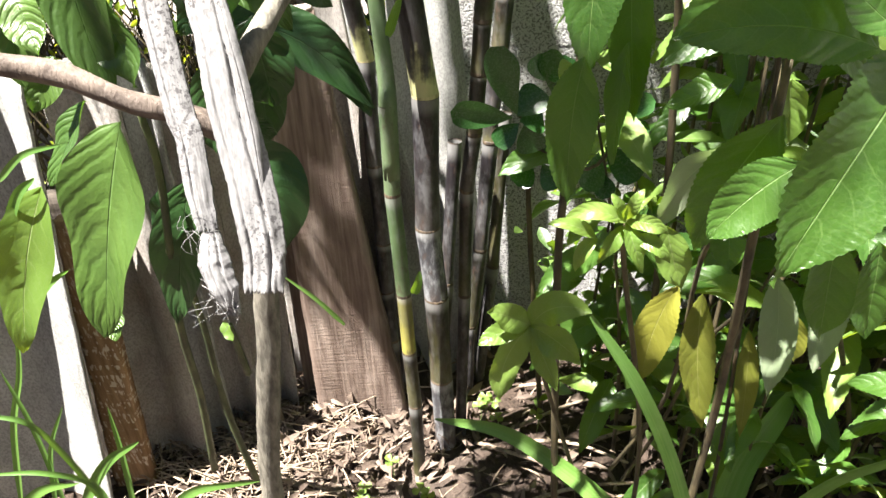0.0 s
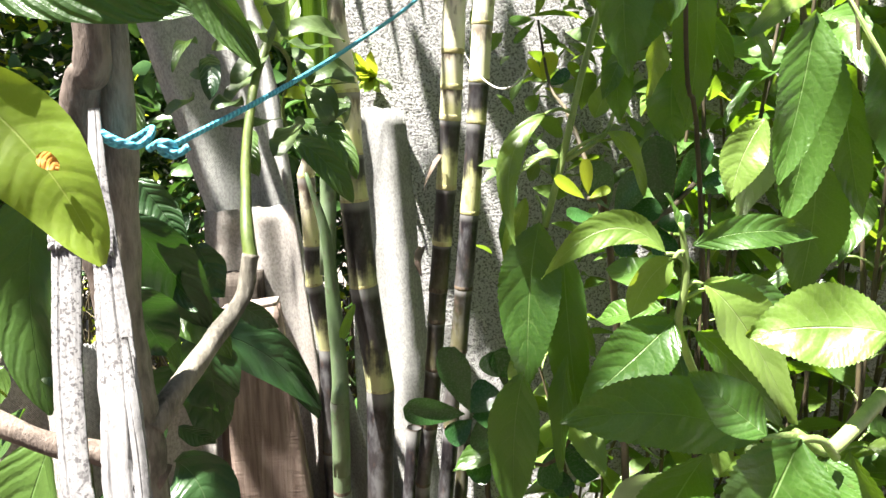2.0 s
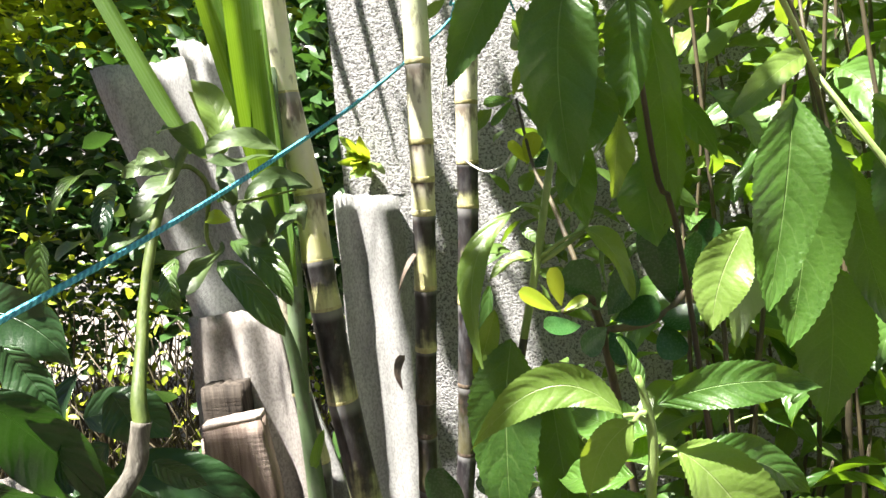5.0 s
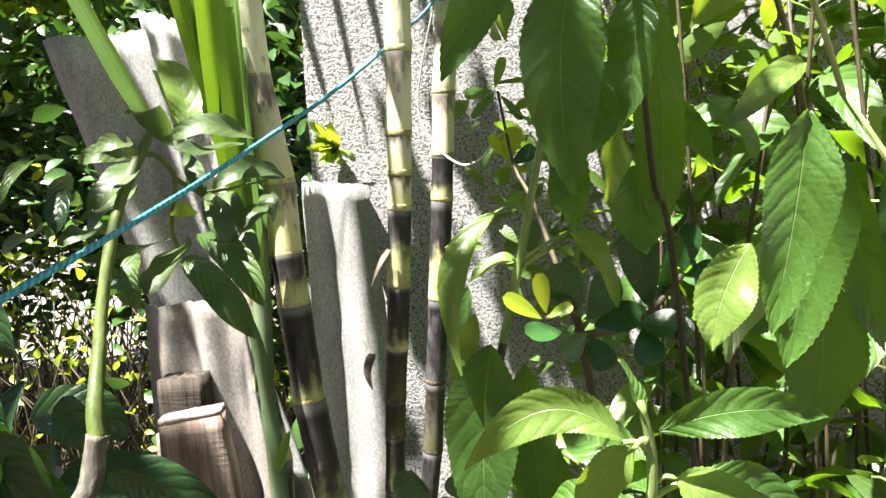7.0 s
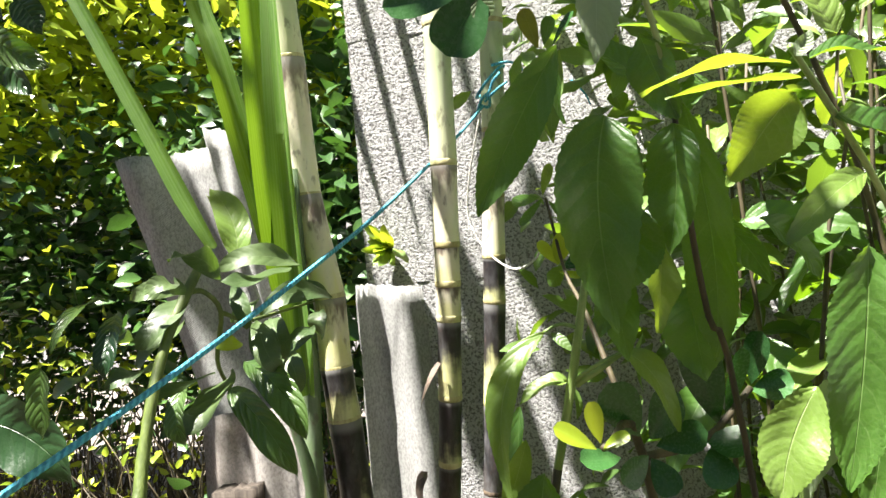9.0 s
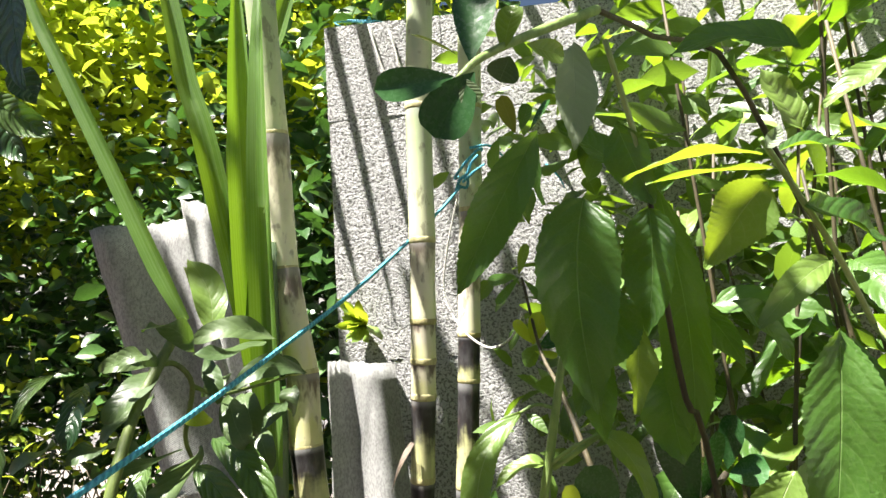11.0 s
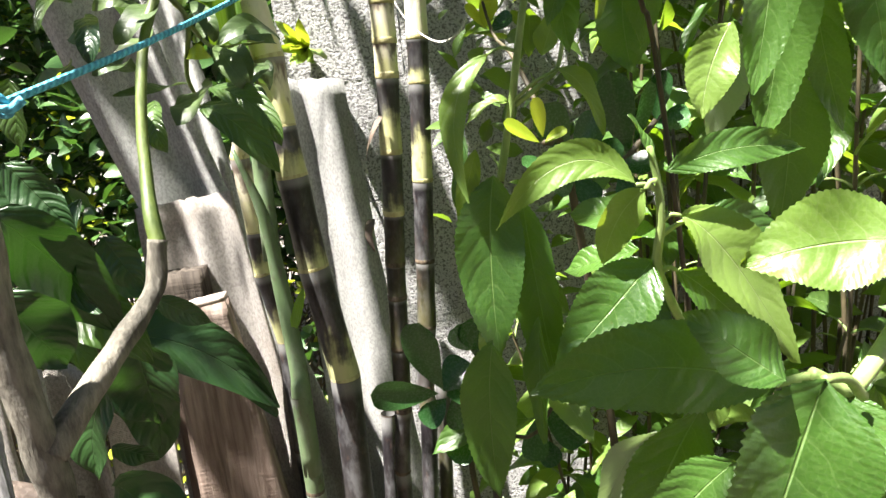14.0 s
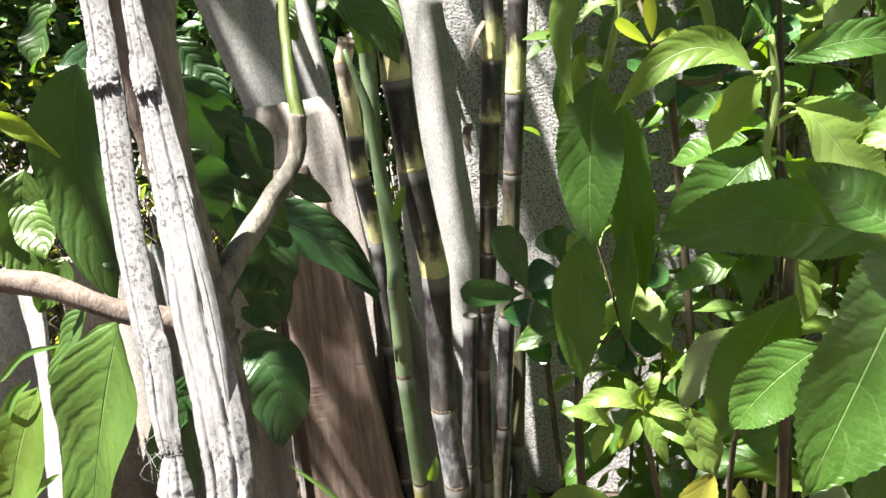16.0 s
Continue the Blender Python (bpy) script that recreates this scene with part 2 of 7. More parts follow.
def sheet_material(name, low, high, stain, amount):
    s = Shader(name)
    place = s.place("UV")
    c = s.split(place)
    weave = s.math("MULTIPLY", s.math("SINE", s.math("MULTIPLY", c[0], 2600.0)), s.math("SINE", s.math("MULTIPLY", c[1], 1900.0)))
    streak = s.noise(s.place("Object", (1, 1, 0.12)), 34, 5, 0.6)
    wide = s.noise(s.place("Object"), 9, 4, 0.6)
    fine = s.noise(s.place("Object"), 240, 4, 0.65)
    color = s.mix(s.step(s.math("ADD", s.math("MULTIPLY", streak, 0.6), s.math("MULTIPLY", fine, 0.35)), 0.36, 0.62), low, high)
    color = s.mix(s.math("MULTIPLY", s.step(wide, 0.40, 0.66), amount), color, stain)
    color = s.mix(s.step(s.noise(s.place("Object"), 130, 4, 0.7), 0.63, 0.70, 0.0, 0.45), color, (0.12, 0.115, 0.105))
    grit = s.noise(s.place("Object", (1, 1, 0.6)), 330, 3, 0.6)
    color = s.mix(s.step(grit, 0.40, 0.56, 0.38, 0.0), color, (0.13, 0.128, 0.12))
    s.bump(s.math("ADD", s.math("MULTIPLY", weave, 0.4), s.math("ADD", s.math("MULTIPLY", fine, 1.6), s.math("MULTIPLY", streak, 0.35))), 0.8, 0.0027)
    return s.done(color, 0.85, 0, 0.25)


SHEET = sheet_material("fibre_cement", (0.38, 0.385, 0.37), (0.53, 0.535, 0.515), (0.29, 0.29, 0.27), 0.5)
SHEET_TAN = sheet_material("stained_fibre_cement", (0.37, 0.345, 0.315), (0.50, 0.475, 0.445), (0.29, 0.235, 0.19), 0.6)


def plank_material(name, low, high, pale, marks=0.0):
    s = Shader(name)
    place = s.place("Object", (1, 1, 0.05))
    grain = s.noise(place, 120, 6, 0.6, 0.6)
    wide = s.noise(s.place("Object", (1, 1, 0.3)), 16, 4, 0.6)
    saw = s.noise(s.place("Object", (0.12, 0.12, 1)), 210, 3, 0.6)
    color = s.mix(s.step(s.math("ADD", s.math("MULTIPLY", grain, 0.65), s.math("MULTIPLY", wide, 0.4)), 0.36, 0.72), low, high)
    color = s.mix(s.math("MULTIPLY", s.step(wide, 0.5, 0.75), 0.5), color, pale)
    if marks:
        dash = s.noise(s.place("Object", (1, 1, 0.28)), 230, 2, 0.5)
        rows = s.noise(s.place("Object", (0.15, 0.15, 1)), 85, 2, 0.5)
        color = s.mix(s.math("MULTIPLY", s.math("MULTIPLY", s.step(dash, 0.52, 0.58), s.step(rows, 0.46, 0.54)), marks), color, (0.62, 0.54, 0.44))
    s.bump(s.math("ADD", grain, s.math("MULTIPLY", saw, 0.5)), 0.7, 0.003)
    return s.done(color, 0.85, 0, 0.25)


PLANK = plank_material("red_brown_weathered_wood", (0.125, 0.088, 0.070), (0.30, 0.235, 0.195), (0.42, 0.36, 0.32))
PLANK_TAN = plank_material("tan_sawn_wood", (0.17, 0.10, 0.05), (0.36, 0.23, 0.13), (0.42, 0.32, 0.22), 0.75)
PLANK_DARK = plank_material("dark_rotten_wood", (0.025, 0.02, 0.016), (0.09, 0.075, 0.06), (0.14, 0.12, 0.10))
CUT_WOOD = plank_material("pale_cut_wood", (0.36, 0.30, 0.26), (0.52, 0.45, 0.40), (0.56, 0.50, 0.45))


def cane_material(name, top, middle, low, wax, gloss=0.34, band=0.0):
    """One internode from its foot (v = 0) to the joint above (v = 1)."""
    s = Shader(name)
    uv = s.split(s.place("UV"))
    streak = s.noise(s.place("Object", (1, 1, 0.10)), 110, 4, 0.6)
    wide = s.noise(s.place("Object"), 42, 4, 0.65)
    rnd = s.random()
    long_streak = s.noise(s.place("Object", (1, 1, 0.05)), 75, 3, 0.6)
    v = s.math("ADD", uv[1], s.math("MULTIPLY", s.math("SUBTRACT", wide, 0.5), 0.7))
    v = s.math("ADD", v, s.math("MULTIPLY", s.math("SUBTRACT", long_streak, 0.5), 0.9))
    v = s.math("ADD", v, s.math("MULTIPLY", s.math("SUBTRACT", rnd, 0.5), 0.3))
    color = s.mix(s.step(v, 0.08, 0.46), low, middle)
    color = s.mix(s.step(v, 0.42, 0.84), color, top)
    color = s.mix(s.math("MULTIPLY", s.step(streak, 0.42, 0.72), 0.3), color, middle)
    smudge = s.math("MULTIPLY", s.step(s.noise(s.place("Object", (1, 1, 0.5)), 85, 4, 0.6), 0.57, 0.66), 0.5)
    color = s.mix(smudge, color, (0.07, 0.045, 0.035))
    bloom = s.math("MULTIPLY", s.step(s.noise(s.place("Object", (1, 1, 0.4)), 70, 5, 0.7), 0.42, 0.68), wax)
    color = s.mix(bloom, color, (0.34, 0.35, 0.36))
    if band:
        high = s.math("ADD", uv[1], s.math("MULTIPLY", s.math("SUBTRACT", s.noise(s.place("Object", (1, 1, 0.35)), 95, 3, 0.6), 0.5), 1.1))
        color = s.mix(s.math("MULTIPLY", s.step(high, 0.62, 0.90), band), color, (0.085, 0.055, 0.045))
    color = s.mix(s.math("MULTIPLY", s.step(uv[1], 0.86, 0.96), 0.45), color, (0.34, 0.34, 0.33))
    color = s.mix(s.step(uv[1], 0.985, 0.998), color, (0.05, 0.035, 0.025))
    s.bump(s.math("ADD", streak, s.math("MULTIPLY", wide, 0.3)), 0.22, 0.002)
    return s.done(color, s.step(streak, 0.3, 0.7, gloss, gloss + 0.25))


CANE_LOW = cane_material("waxy_dark_cane", (0.012, 0.010, 0.012), (0.026, 0.023, 0.024), (0.060, 0.054, 0.050), 0.22, 0.30)
CANE_GREY = cane_material("grey_bloomed_cane", (0.045, 0.045, 0.050), (0.07, 0.07, 0.075), (0.06, 0.05, 0.045), 0.75, 0.45)
CANE_OLIVE = cane_material("olive_brown_cane", (0.014, 0.012, 0.009), (0.030, 0.028, 0.012), (0.080, 0.074, 0.034), 0.12, 0.30)
CANE_MID = cane_material("black_and_yellow_cane", (0.012, 0.010, 0.011), (0.022, 0.019, 0.018), (0.50, 0.50, 0.24), 0.10)
CANE_UP = cane_material("yellow_cane", (0.52, 0.48, 0.36), (0.62, 0.58, 0.42), (0.60, 0.58, 0.28), 0.12, band=0.9)
CANE_YELLOW = cane_material("olive_yellow_cane", (0.16, 0.15, 0.05), (0.27, 0.25, 0.06), (0.34, 0.31, 0.07), 0.08)
CANE_CREAM = cane_material("cream_cane", (0.60, 0.55, 0.41), (0.70, 0.67, 0.50), (0.70, 0.68, 0.44), 0.03, band=0.75)
CANE_TOP = cane_material("green_cane_top", (0.36, 0.43, 0.24), (0.44, 0.50, 0.30), (0.56, 0.58, 0.36), 0.06)
CANE_SHEATH = cane_material("green_leaf_sheath", (0.062, 0.105, 0.042), (0.08, 0.13, 0.056), (0.12, 0.17, 0.085), 0.12)
NODE_DARK = stem_material("dark_cane_joint", (0.03, 0.022, 0.016), (0.16, 0.12, 0.08), 0.6, 200, 0.5)
NODE_PALE = stem_material("pale_cane_joint", (0.28, 0.24, 0.10), (0.55, 0.51, 0.27), 0.5, 200, 0.4)


def rope_material(name, low, high):
    s = Shader(name)
    uv = s.split(s.place("UV"))
    twist = s.math("SINE", s.math("ADD", s.math("MULTIPLY", uv[0], 12.566), s.math("MULTIPLY", uv[1], 1500.0)))
    fuzz = s.noise(s.place("Object"), 900, 3, 0.6)
    s.bump(s.math("ADD", s.math("MULTIPLY", twist, 0.5), fuzz), 0.6, 0.001)
    color = s.mix(s.step(s.math("ADD", s.math("MULTIPLY", twist, 0.22), fuzz), 0.15, 0.85), low, high)
    return s.done(color, 0.6)


ROPE = rope_material("blue_rope", (0.03, 0.22, 0.32), (0.10, 0.46, 0.60))
TWINE = rope_material("white_twine", (0.38, 0.36, 0.33), (0.66, 0.64, 0.6))


def soil_material():
    s = Shader("dry_soil")
    place = s.place("Object")
    fine = s.noise(place, 130, 6, 0.7)
    clod = s.noise(place, 22, 5, 0.65)
    wide = s.noise(place, 2.2, 3)
    color = s.mix(s.step(s.math("ADD", s.math("MULTIPLY", fine, 0.5), s.math("MULTIPLY", clod, 0.55)), 0.36, 0.72), (0.028, 0.020, 0.015), (0.095, 0.068, 0.052))
    color = s.mix(s.math("MULTIPLY", s.step(wide, 0.45, 0.6), 0.4), color, (0.15, 0.12, 0.10))
    s.bump(s.math("ADD", fine, s.math("MULTIPLY", clod, 1.5)), 0.9, 0.012)
    return s.done(color, 0.95, 0, 0.2)


SOIL = soil_material()


def paving_material():
    s = Shader("pale_gravel_path")
    place = s.place("Object")
    n = s.noise(place, 60, 6, 0.7)
    s.bump(n, 0.8, 0.01)
    return s.done(s.mix(s.step(n, 0.3, 0.7), (0.13, 0.115, 0.10), (0.25, 0.23, 0.205)), 0.9, 0, 0.2)


PAVING = paving_material()


# ---- building helpers ----
def make_mesh(name, verts, faces, uvs=None, material=None, smooth=True):
    me = bpy.data.meshes.new(name)
    me.from_pydata([tuple(v) for v in verts], [], faces)
    if uvs is not None:
        layer = me.uv_layers.new(name="UVMap")
        flat = np.array([uvs[i] for f in faces for i in f], dtype=np.float32).ravel()
        layer.data.foreach_set("uv", flat)
    if smooth:
        me.polygons.foreach_set("use_smooth", [True] * len(me.polygons))
    if material:
        me.materials.append(material)
    me.update()
    return me


def thing(name, at, label, category, group=""):
    ob = new(name)
    ob.empty_display_size = 0.02
    ob.location = at
    return tagged(ob, label, category, group)


def origin_of(parent):
    """Where the top of a part's family stands in the world."""
    at = Vector((0, 0, 0))
    while parent is not None:
        at += parent.location
        parent = parent.parent
    return at


def part(name, geometry, material, parent, label="", smooth=True):
    """geometry: verts, faces and perhaps uvs, in world coordinates."""
    verts, faces, *uvs = geometry
    at = origin_of(parent)
    me = make_mesh(name, [Vector(v) - at for v in verts], faces, uvs[0] if uvs else None, material, smooth)
    ob = new(name, me)
    ob.parent = parent
    return tagged(ob, label)


def solo(name, geometry, material, label, category, kind="", group="", smooth=True):
    verts, faces, *uvs = geometry
    at = Vector((sum(v[0] for v in verts) / len(verts), sum(v[1] for v in verts) / len(verts), min(v[2] for v in verts)))
    ob = new(name, make_mesh(name, [Vector(v) - at for v in verts], faces, uvs[0] if uvs else None, material, smooth))
    ob.location = at
    return tagged(ob, label, category, group, kind)


def join(*geoms):
    verts, faces, uvs = [], [], []
    for g in geoms:
        k = len(verts)
        verts += list(g[0])
        faces += [tuple(i + k for i in f) for f in g[1]]
        uvs += list(g[2]) if len(g) > 2 else [(0, 0)] * len(g[0])
    return verts, faces, uvs


def curve_points(points, n):
    """n + 1 points on a smooth line through the given points."""
    p = [Vector(q) for q in points]
    if len(p) == 2:
        return [p[0].lerp(p[1], i / n) for i in range(n + 1)]
    p = [2 * p[0] - p[1]] + p + [2 * p[-1] - p[-2]]
    spans, out = len(p) - 3, []
    for i in range(n + 1):
        s = min(i / n * spans, spans - 1e-6)
        k, t = int(s), s - int(s)
        a, b, c, d = p[k:k + 4]
        out.append(0.5 * (2 * b + (c - a) * t + (2 * a - 5 * b + 4 * c - d) * t * t + (3 * b - a - 3 * c + d) * t ** 3))
    return out


def tube(points, radii, sides=8, steps=None, wobble=0.0):
    """A round rod along points; radii: one number, or one at each of the points."""
    n = steps or max(2, 4 * (len(points) - 1))
    line = curve_points(points, n)
    radii = [radii] * 2 if isinstance(radii, (int, float)) else list(radii)
    verts, faces, uvs = [], [], []
    ahead = (line[1] - line[0]).normalized()
    side = ahead.orthogonal().normalized()
    length = 0.0
    for i, c in enumerate(line):
        d = (line[min(i + 1, n)] - line[max(i - 1, 0)]).normalized()
        side = (side - d * side.dot(d)).normalized()
        other = d.cross(side)
        s = i / n * (len(radii) - 1)
        k = min(int(s), len(radii) - 2)
        r = radii[k] + (radii[k + 1] - radii[k]) * (s - k)
        if i:
            length += (c - line[i - 1]).length
        for j in range(sides + 1):
            a = 2 * math.pi * j / sides
            w = 1 + wobble * noise.noise(c * 55 + Vector((math.cos(a), math.sin(a), 0)) * 1.3)
            verts.append(c + (side * math.cos(a) + other * math.sin(a)) * r * w)
            uvs.append((j / sides, length))
    row = sides + 1
    for i in range(n):
        for j in range(sides):
            faces.append((i * row + j, i * row + j + 1, (i + 1) * row + j + 1, (i + 1) * row + j))
    for base, flip in ((0, True), (n * row, False)):
        cap = [base + j for j in range(sides)]
        faces.append(tuple(reversed(cap)) if flip else tuple(cap))
    return verts, faces, uvs


SHAPES = {"lance": (0.80, 0.95), "oblong": (0.60, 0.84), "ellipse": (0.62, 0.72), "obovate": (0.95, 0.42), "drip": (0.55, 0.85)}


def leaf_geometry(base, middle, tip, width, twist=0.0, shape="lance", teeth=0, fold=0.34, wave=0.085, rows=None, seed=0, face=(0.05, -1.0, 0.40)):
    """A leaf along a bow from base over middle to tip, folded at its midrib; twist: degrees about that line."""
    b, m, t = Vector(base), Vector(middle), Vector(tip)
    c = 2 * m - (b + t) / 2
    rnd = random.Random(seed + round(sum(base) * 9973))
    teeth = int(teeth * 1.8)
    rows = rows or (max(24, teeth * 3) if teeth else 16)
    p, q = SHAPES[shape]
    peak = (p / (p + q)) ** p * (q / (p + q)) ** q
    cols = (-1.0, -0.5, 0.0, 0.5, 1.0)
    phase = rnd.uniform(0, 6)
    verts, faces, uvs = [], [], []
    for i in range(rows + 1):
        v = i / rows
        at = b * (1 - v) ** 2 + c * 2 * v * (1 - v) + t * v * v
        d = ((c - b) * (1 - v) + (t - c) * v)
        d = d.normalized() if d.length > 1e-6 else (t - b).normalized()
        n = Vector(face)
        n = (n - d * n.dot(d))
        n = n.normalized() if n.length > 1e-3 else d.orthogonal().normalized()
        n = Matrix.Rotation(radians(twist), 3, d) @ n
        across = d.cross(n)
        half = width / 2 * max(0.0, v) ** p * max(0.0, 1 - v) ** q / peak
        half = max(half, width * 0.012)
        for u in cols:
            reach = half
            if teeth and abs(u) == 1.0 and 0 < i < rows:
                reach = half + width * 0.022 * ((i % 3) / 2.0 - 0.5) * rnd.uniform(0.7, 1.3)
            lift = fold * half * abs(u) + wave * width * math.sin(v * 11 + phase + u * 1.7) * abs(u)
            verts.append(at + across * (u * reach) + n * lift)
            uvs.append((0.5 + u / 2, v))
    k = len(cols)
    for i in range(rows):
        for j in range(k - 1):
            faces.append((i * k + j, i * k + j + 1, (i + 1) * k + j + 1, (i + 1) * k + j))
    return verts, faces, uvs


def blade_geometry(points, width, steps=28, twist=0.0, fold=0.35, face=(0.05, -1.0, 0.40), taper=0.6):
    """A long strap leaf along points, narrowing to its tip."""
    line = curve_points(points, steps)
    verts, faces, uvs = [], [], []
    for i, c in enumerate(line):
        v = i / steps
        d = (line[min(i + 1, steps)] - line[max(i - 1, 0)]).normalized()
        n = Vector(face)
        n = (n - d * n.dot(d)).normalized()
        n = Matrix.Rotation(radians(twist * (0.4 + v)), 3, d) @ n
        across = d.cross(n)
        half = width / 2 * min(1.0, 0.55 + v * 3) * max(0.02, 1 - v ** 2.2) ** taper
        for u in (-1.0, -0.5, 0.0, 0.5, 1.0):
            verts.append(c + across * u * half + n * fold * half * abs(u))
            uvs.append((0.5 + u / 2, v))
    for i in range(steps):
        for j in range(4):
            faces.append((i * 5 + j, i * 5 + j + 1, i * 5 + 6 + j, i * 5 + 5 + j))
    return verts, faces, uvs


def leaf(plant, material, base, middle, tip, width, twist=0.0, shape="lance", teeth=0, label="", **more):
    return part("leaf", leaf_geometry(base, middle, tip, width, twist, shape, teeth, **more), material, plant, label)


def shingle_geometry(corners, waves, amplitude, thickness, chips=0.004, cols=60, rows=40, bow=0.0, seed=1, phase=None):
    """A corrugated sheet between four corners (foot left, foot right, top right, top left), with a worn top edge."""
    bl, br, tr, tl = (Vector(c) for c in corners)
    out = (br - bl).cross(tl - bl).normalized()
    verts, faces, uvs = [], [], []
    for layer in (0, 1):
        for i in range(rows + 1):
            v = i / rows
            for j in range(cols + 1):
                u = j / cols
                p = (bl * (1 - u) + br * u) * (1 - v) + (tl * (1 - u) + tr * u) * v
                h = amplitude * math.sin(u * waves * 2 * math.pi + (seed if phase is None else phase)) + 0.0015 * noise.noise(p * 30) + bow * math.sin(v * 3)
                if i == rows:
                    p = p + (tl - bl).normalized() * chips * (noise.noise(Vector((u * 9, seed, 0))) + 0.6 * noise.noise(Vector((u * 31, seed, 5))))
                if j in (0, cols):
                    p = p + (br - bl).normalized() * chips * 0.7 * noise.noise(Vector((v * 14, seed, j)))
                verts.append(p + out * (h - layer * thickness))
                uvs.append((u * (br - bl).length, v * (tl - bl).length))
    row, k = cols + 1, (cols + 1) * (rows + 1)
    for i in range(rows):
        for j in range(cols):
            a = i * row + j
            faces.append((a, a + 1, a + row + 1, a + row))
            faces.append((k + a, k + a + row, k + a + row + 1, k + a + 1))
    rim = [j for j in range(cols)], [rows * row + j for j in range(cols)]
    for j in rim[0]:
        faces.append((j + 1, j, k + j, k + j + 1))
    for j in rim[1]:
        faces.append((j, j + 1, k + j + 1, k + j))
    for i in range(rows):
        a, b = i * row, i * row + cols
        faces.append((a, a + row, k + a + row, k + a))
        faces.append((b + row, b, k + b, k + b + row))
    return verts, faces, uvs


def plank_geometry(corners, thickness, chips=0.003, cols=10, rows=40, seed=1, slant=0.0):
    return shingle_geometry(corners, 0.35, 0.0015, thickness, chips, cols, rows, 0.0, seed)


# ---- ground, wall ----
def ground_height(x, y):
    near = math.exp(-((x - 0.1) ** 2 + (y - 0.8) ** 2) / 1.2)
    h = 0.016 * noise.noise(Vector((x * 6, y * 6, 0))) + 0.008 * noise.noise(Vector((x * 23, y * 23, 3)))
    heap = 0.035 * math.exp(-((x + 0.26) ** 2 / 0.05 + (y - 0.93) ** 2 / 0.02))
    return h * near + heap


def build_ground():
    steps = sorted({round(0.025 * i, 4) for i in range(-36, 57)} | {round(s * 1.35 ** k, 3) for k in range(5, 18) for s in (0.4, -0.4)})
    ys = [y + 0.5 for y in steps]
    verts = [(x, y, ground_height(x, y)) for y in ys for x in steps]
    k = len(steps)
    faces = [(i * k + j, i * k + j + 1, i * k + k + j + 1, i * k + k + j) for i in range(k - 1) for j in range(k - 1)]
    ob = new("ground", make_mesh("ground", verts, faces, None, SOIL))
    tagged(ob, "dark brown dry garden soil with clods", "ground", kind="structure")


build_ground()

WALL_X, WALL_Y, WALL_TOP = -0.122, 1.30, 1.584
COURSES = (0.008, 0.210, 0.411, 0.613, 0.814, 1.016, 1.217, 1.419, 1.584)


def block_geometry(w, h, d, seed):
    """One hollow-block face with broken arrises; its foot stands at the origin's corner."""
    cols, rows = 44, max(6, round(22 * h / 0.19))
    verts, faces = [], []
    for i in range(rows + 1):
        for j in range(cols + 1):
            u, v = j / cols, i / rows
            edge = min(u * w, (1 - u) * w, v * h, (1 - v) * h)
            worn = 0.0009 * max(0.0, 1 - edge / 0.004) ** 2 * max(0.0, 0.25 + noise.noise(Vector((u * 14, v * 14, seed))))
            n = noise.fractal(Vector((u * w * 70, v * h * 70, seed)), 0.8, 2.1, 4)
            verts.append((u * w + 0.0003 * noise.noise(Vector((v * 30, seed, u))), worn + 0.0009 * n, v * h + 0.0003 * noise.noise(Vector((u * 40, seed, v * 9)))))
    row = cols + 1
    for i in range(rows):
        for j in range(cols):
            a = i * row + j
            faces.append((a, a + 1, a + row + 1, a + row))
    ring = [j for j in range(row)] + [i * row + cols for i in range(1, rows + 1)] + [rows * row + j for j in range(cols - 1, -1, -1)] + [i * row for i in range(rows - 1, 0, -1)]
    m, rim = len(ring), len(verts)
    k = rim + m
    verts += [verts[i] for i in ring]
    verts += [(verts[i][0], d, verts[i][2]) for i in ring]
    for i in range(m):
        faces.append((rim + (i + 1) % m, rim + i, k + i, k + (i + 1) % m))
    faces.append(tuple(k + i for i in range(m)))
    return verts, faces


def build_wall():
    right = WALL_X + 2.84
    core = [(x, y, z) for x in (WALL_X + 0.008, right) for y in (WALL_Y + 0.0030, WALL_Y + 0.13) for z in (-0.05, WALL_TOP - 0.012)]
    box = [(0, 1, 3, 2), (4, 6, 7, 5), (0, 4, 5, 1), (2, 3, 7, 6), (0, 2, 6, 4), (1, 5, 7, 3)]
    wall = new("wall_back", make_mesh("wall_back", core, box, None, MORTAR, False))
    tagged(wall, "grey rough concrete block wall with open joints", "wall", kind="structure")
    shapes = {}
    for c in range(len(COURSES) - 1):
        z, h = COURSES[c], COURSES[c + 1] - COURSES[c] - 0.0002
        x = WALL_X - (0.2 if c % 2 else 0.0)
        k = 0
        while x < right - 0.1:
            left = max(x, WALL_X)
            w = x + 0.3995 - left
            key = (round(w, 2), round(h, 3), k % 3)
            if key not in shapes:
                verts, faces = block_geometry(w, h, 0.138, 3.1 * len(shapes))
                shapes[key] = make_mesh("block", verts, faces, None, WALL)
            ob = new("block", shapes[key])
            ob.parent = wall
            ob.location = (left + random.uniform(-0.001, 0.001), WALL_Y + random.uniform(-0.0006, 0.0006), z)
            x += 0.4
            k += 1


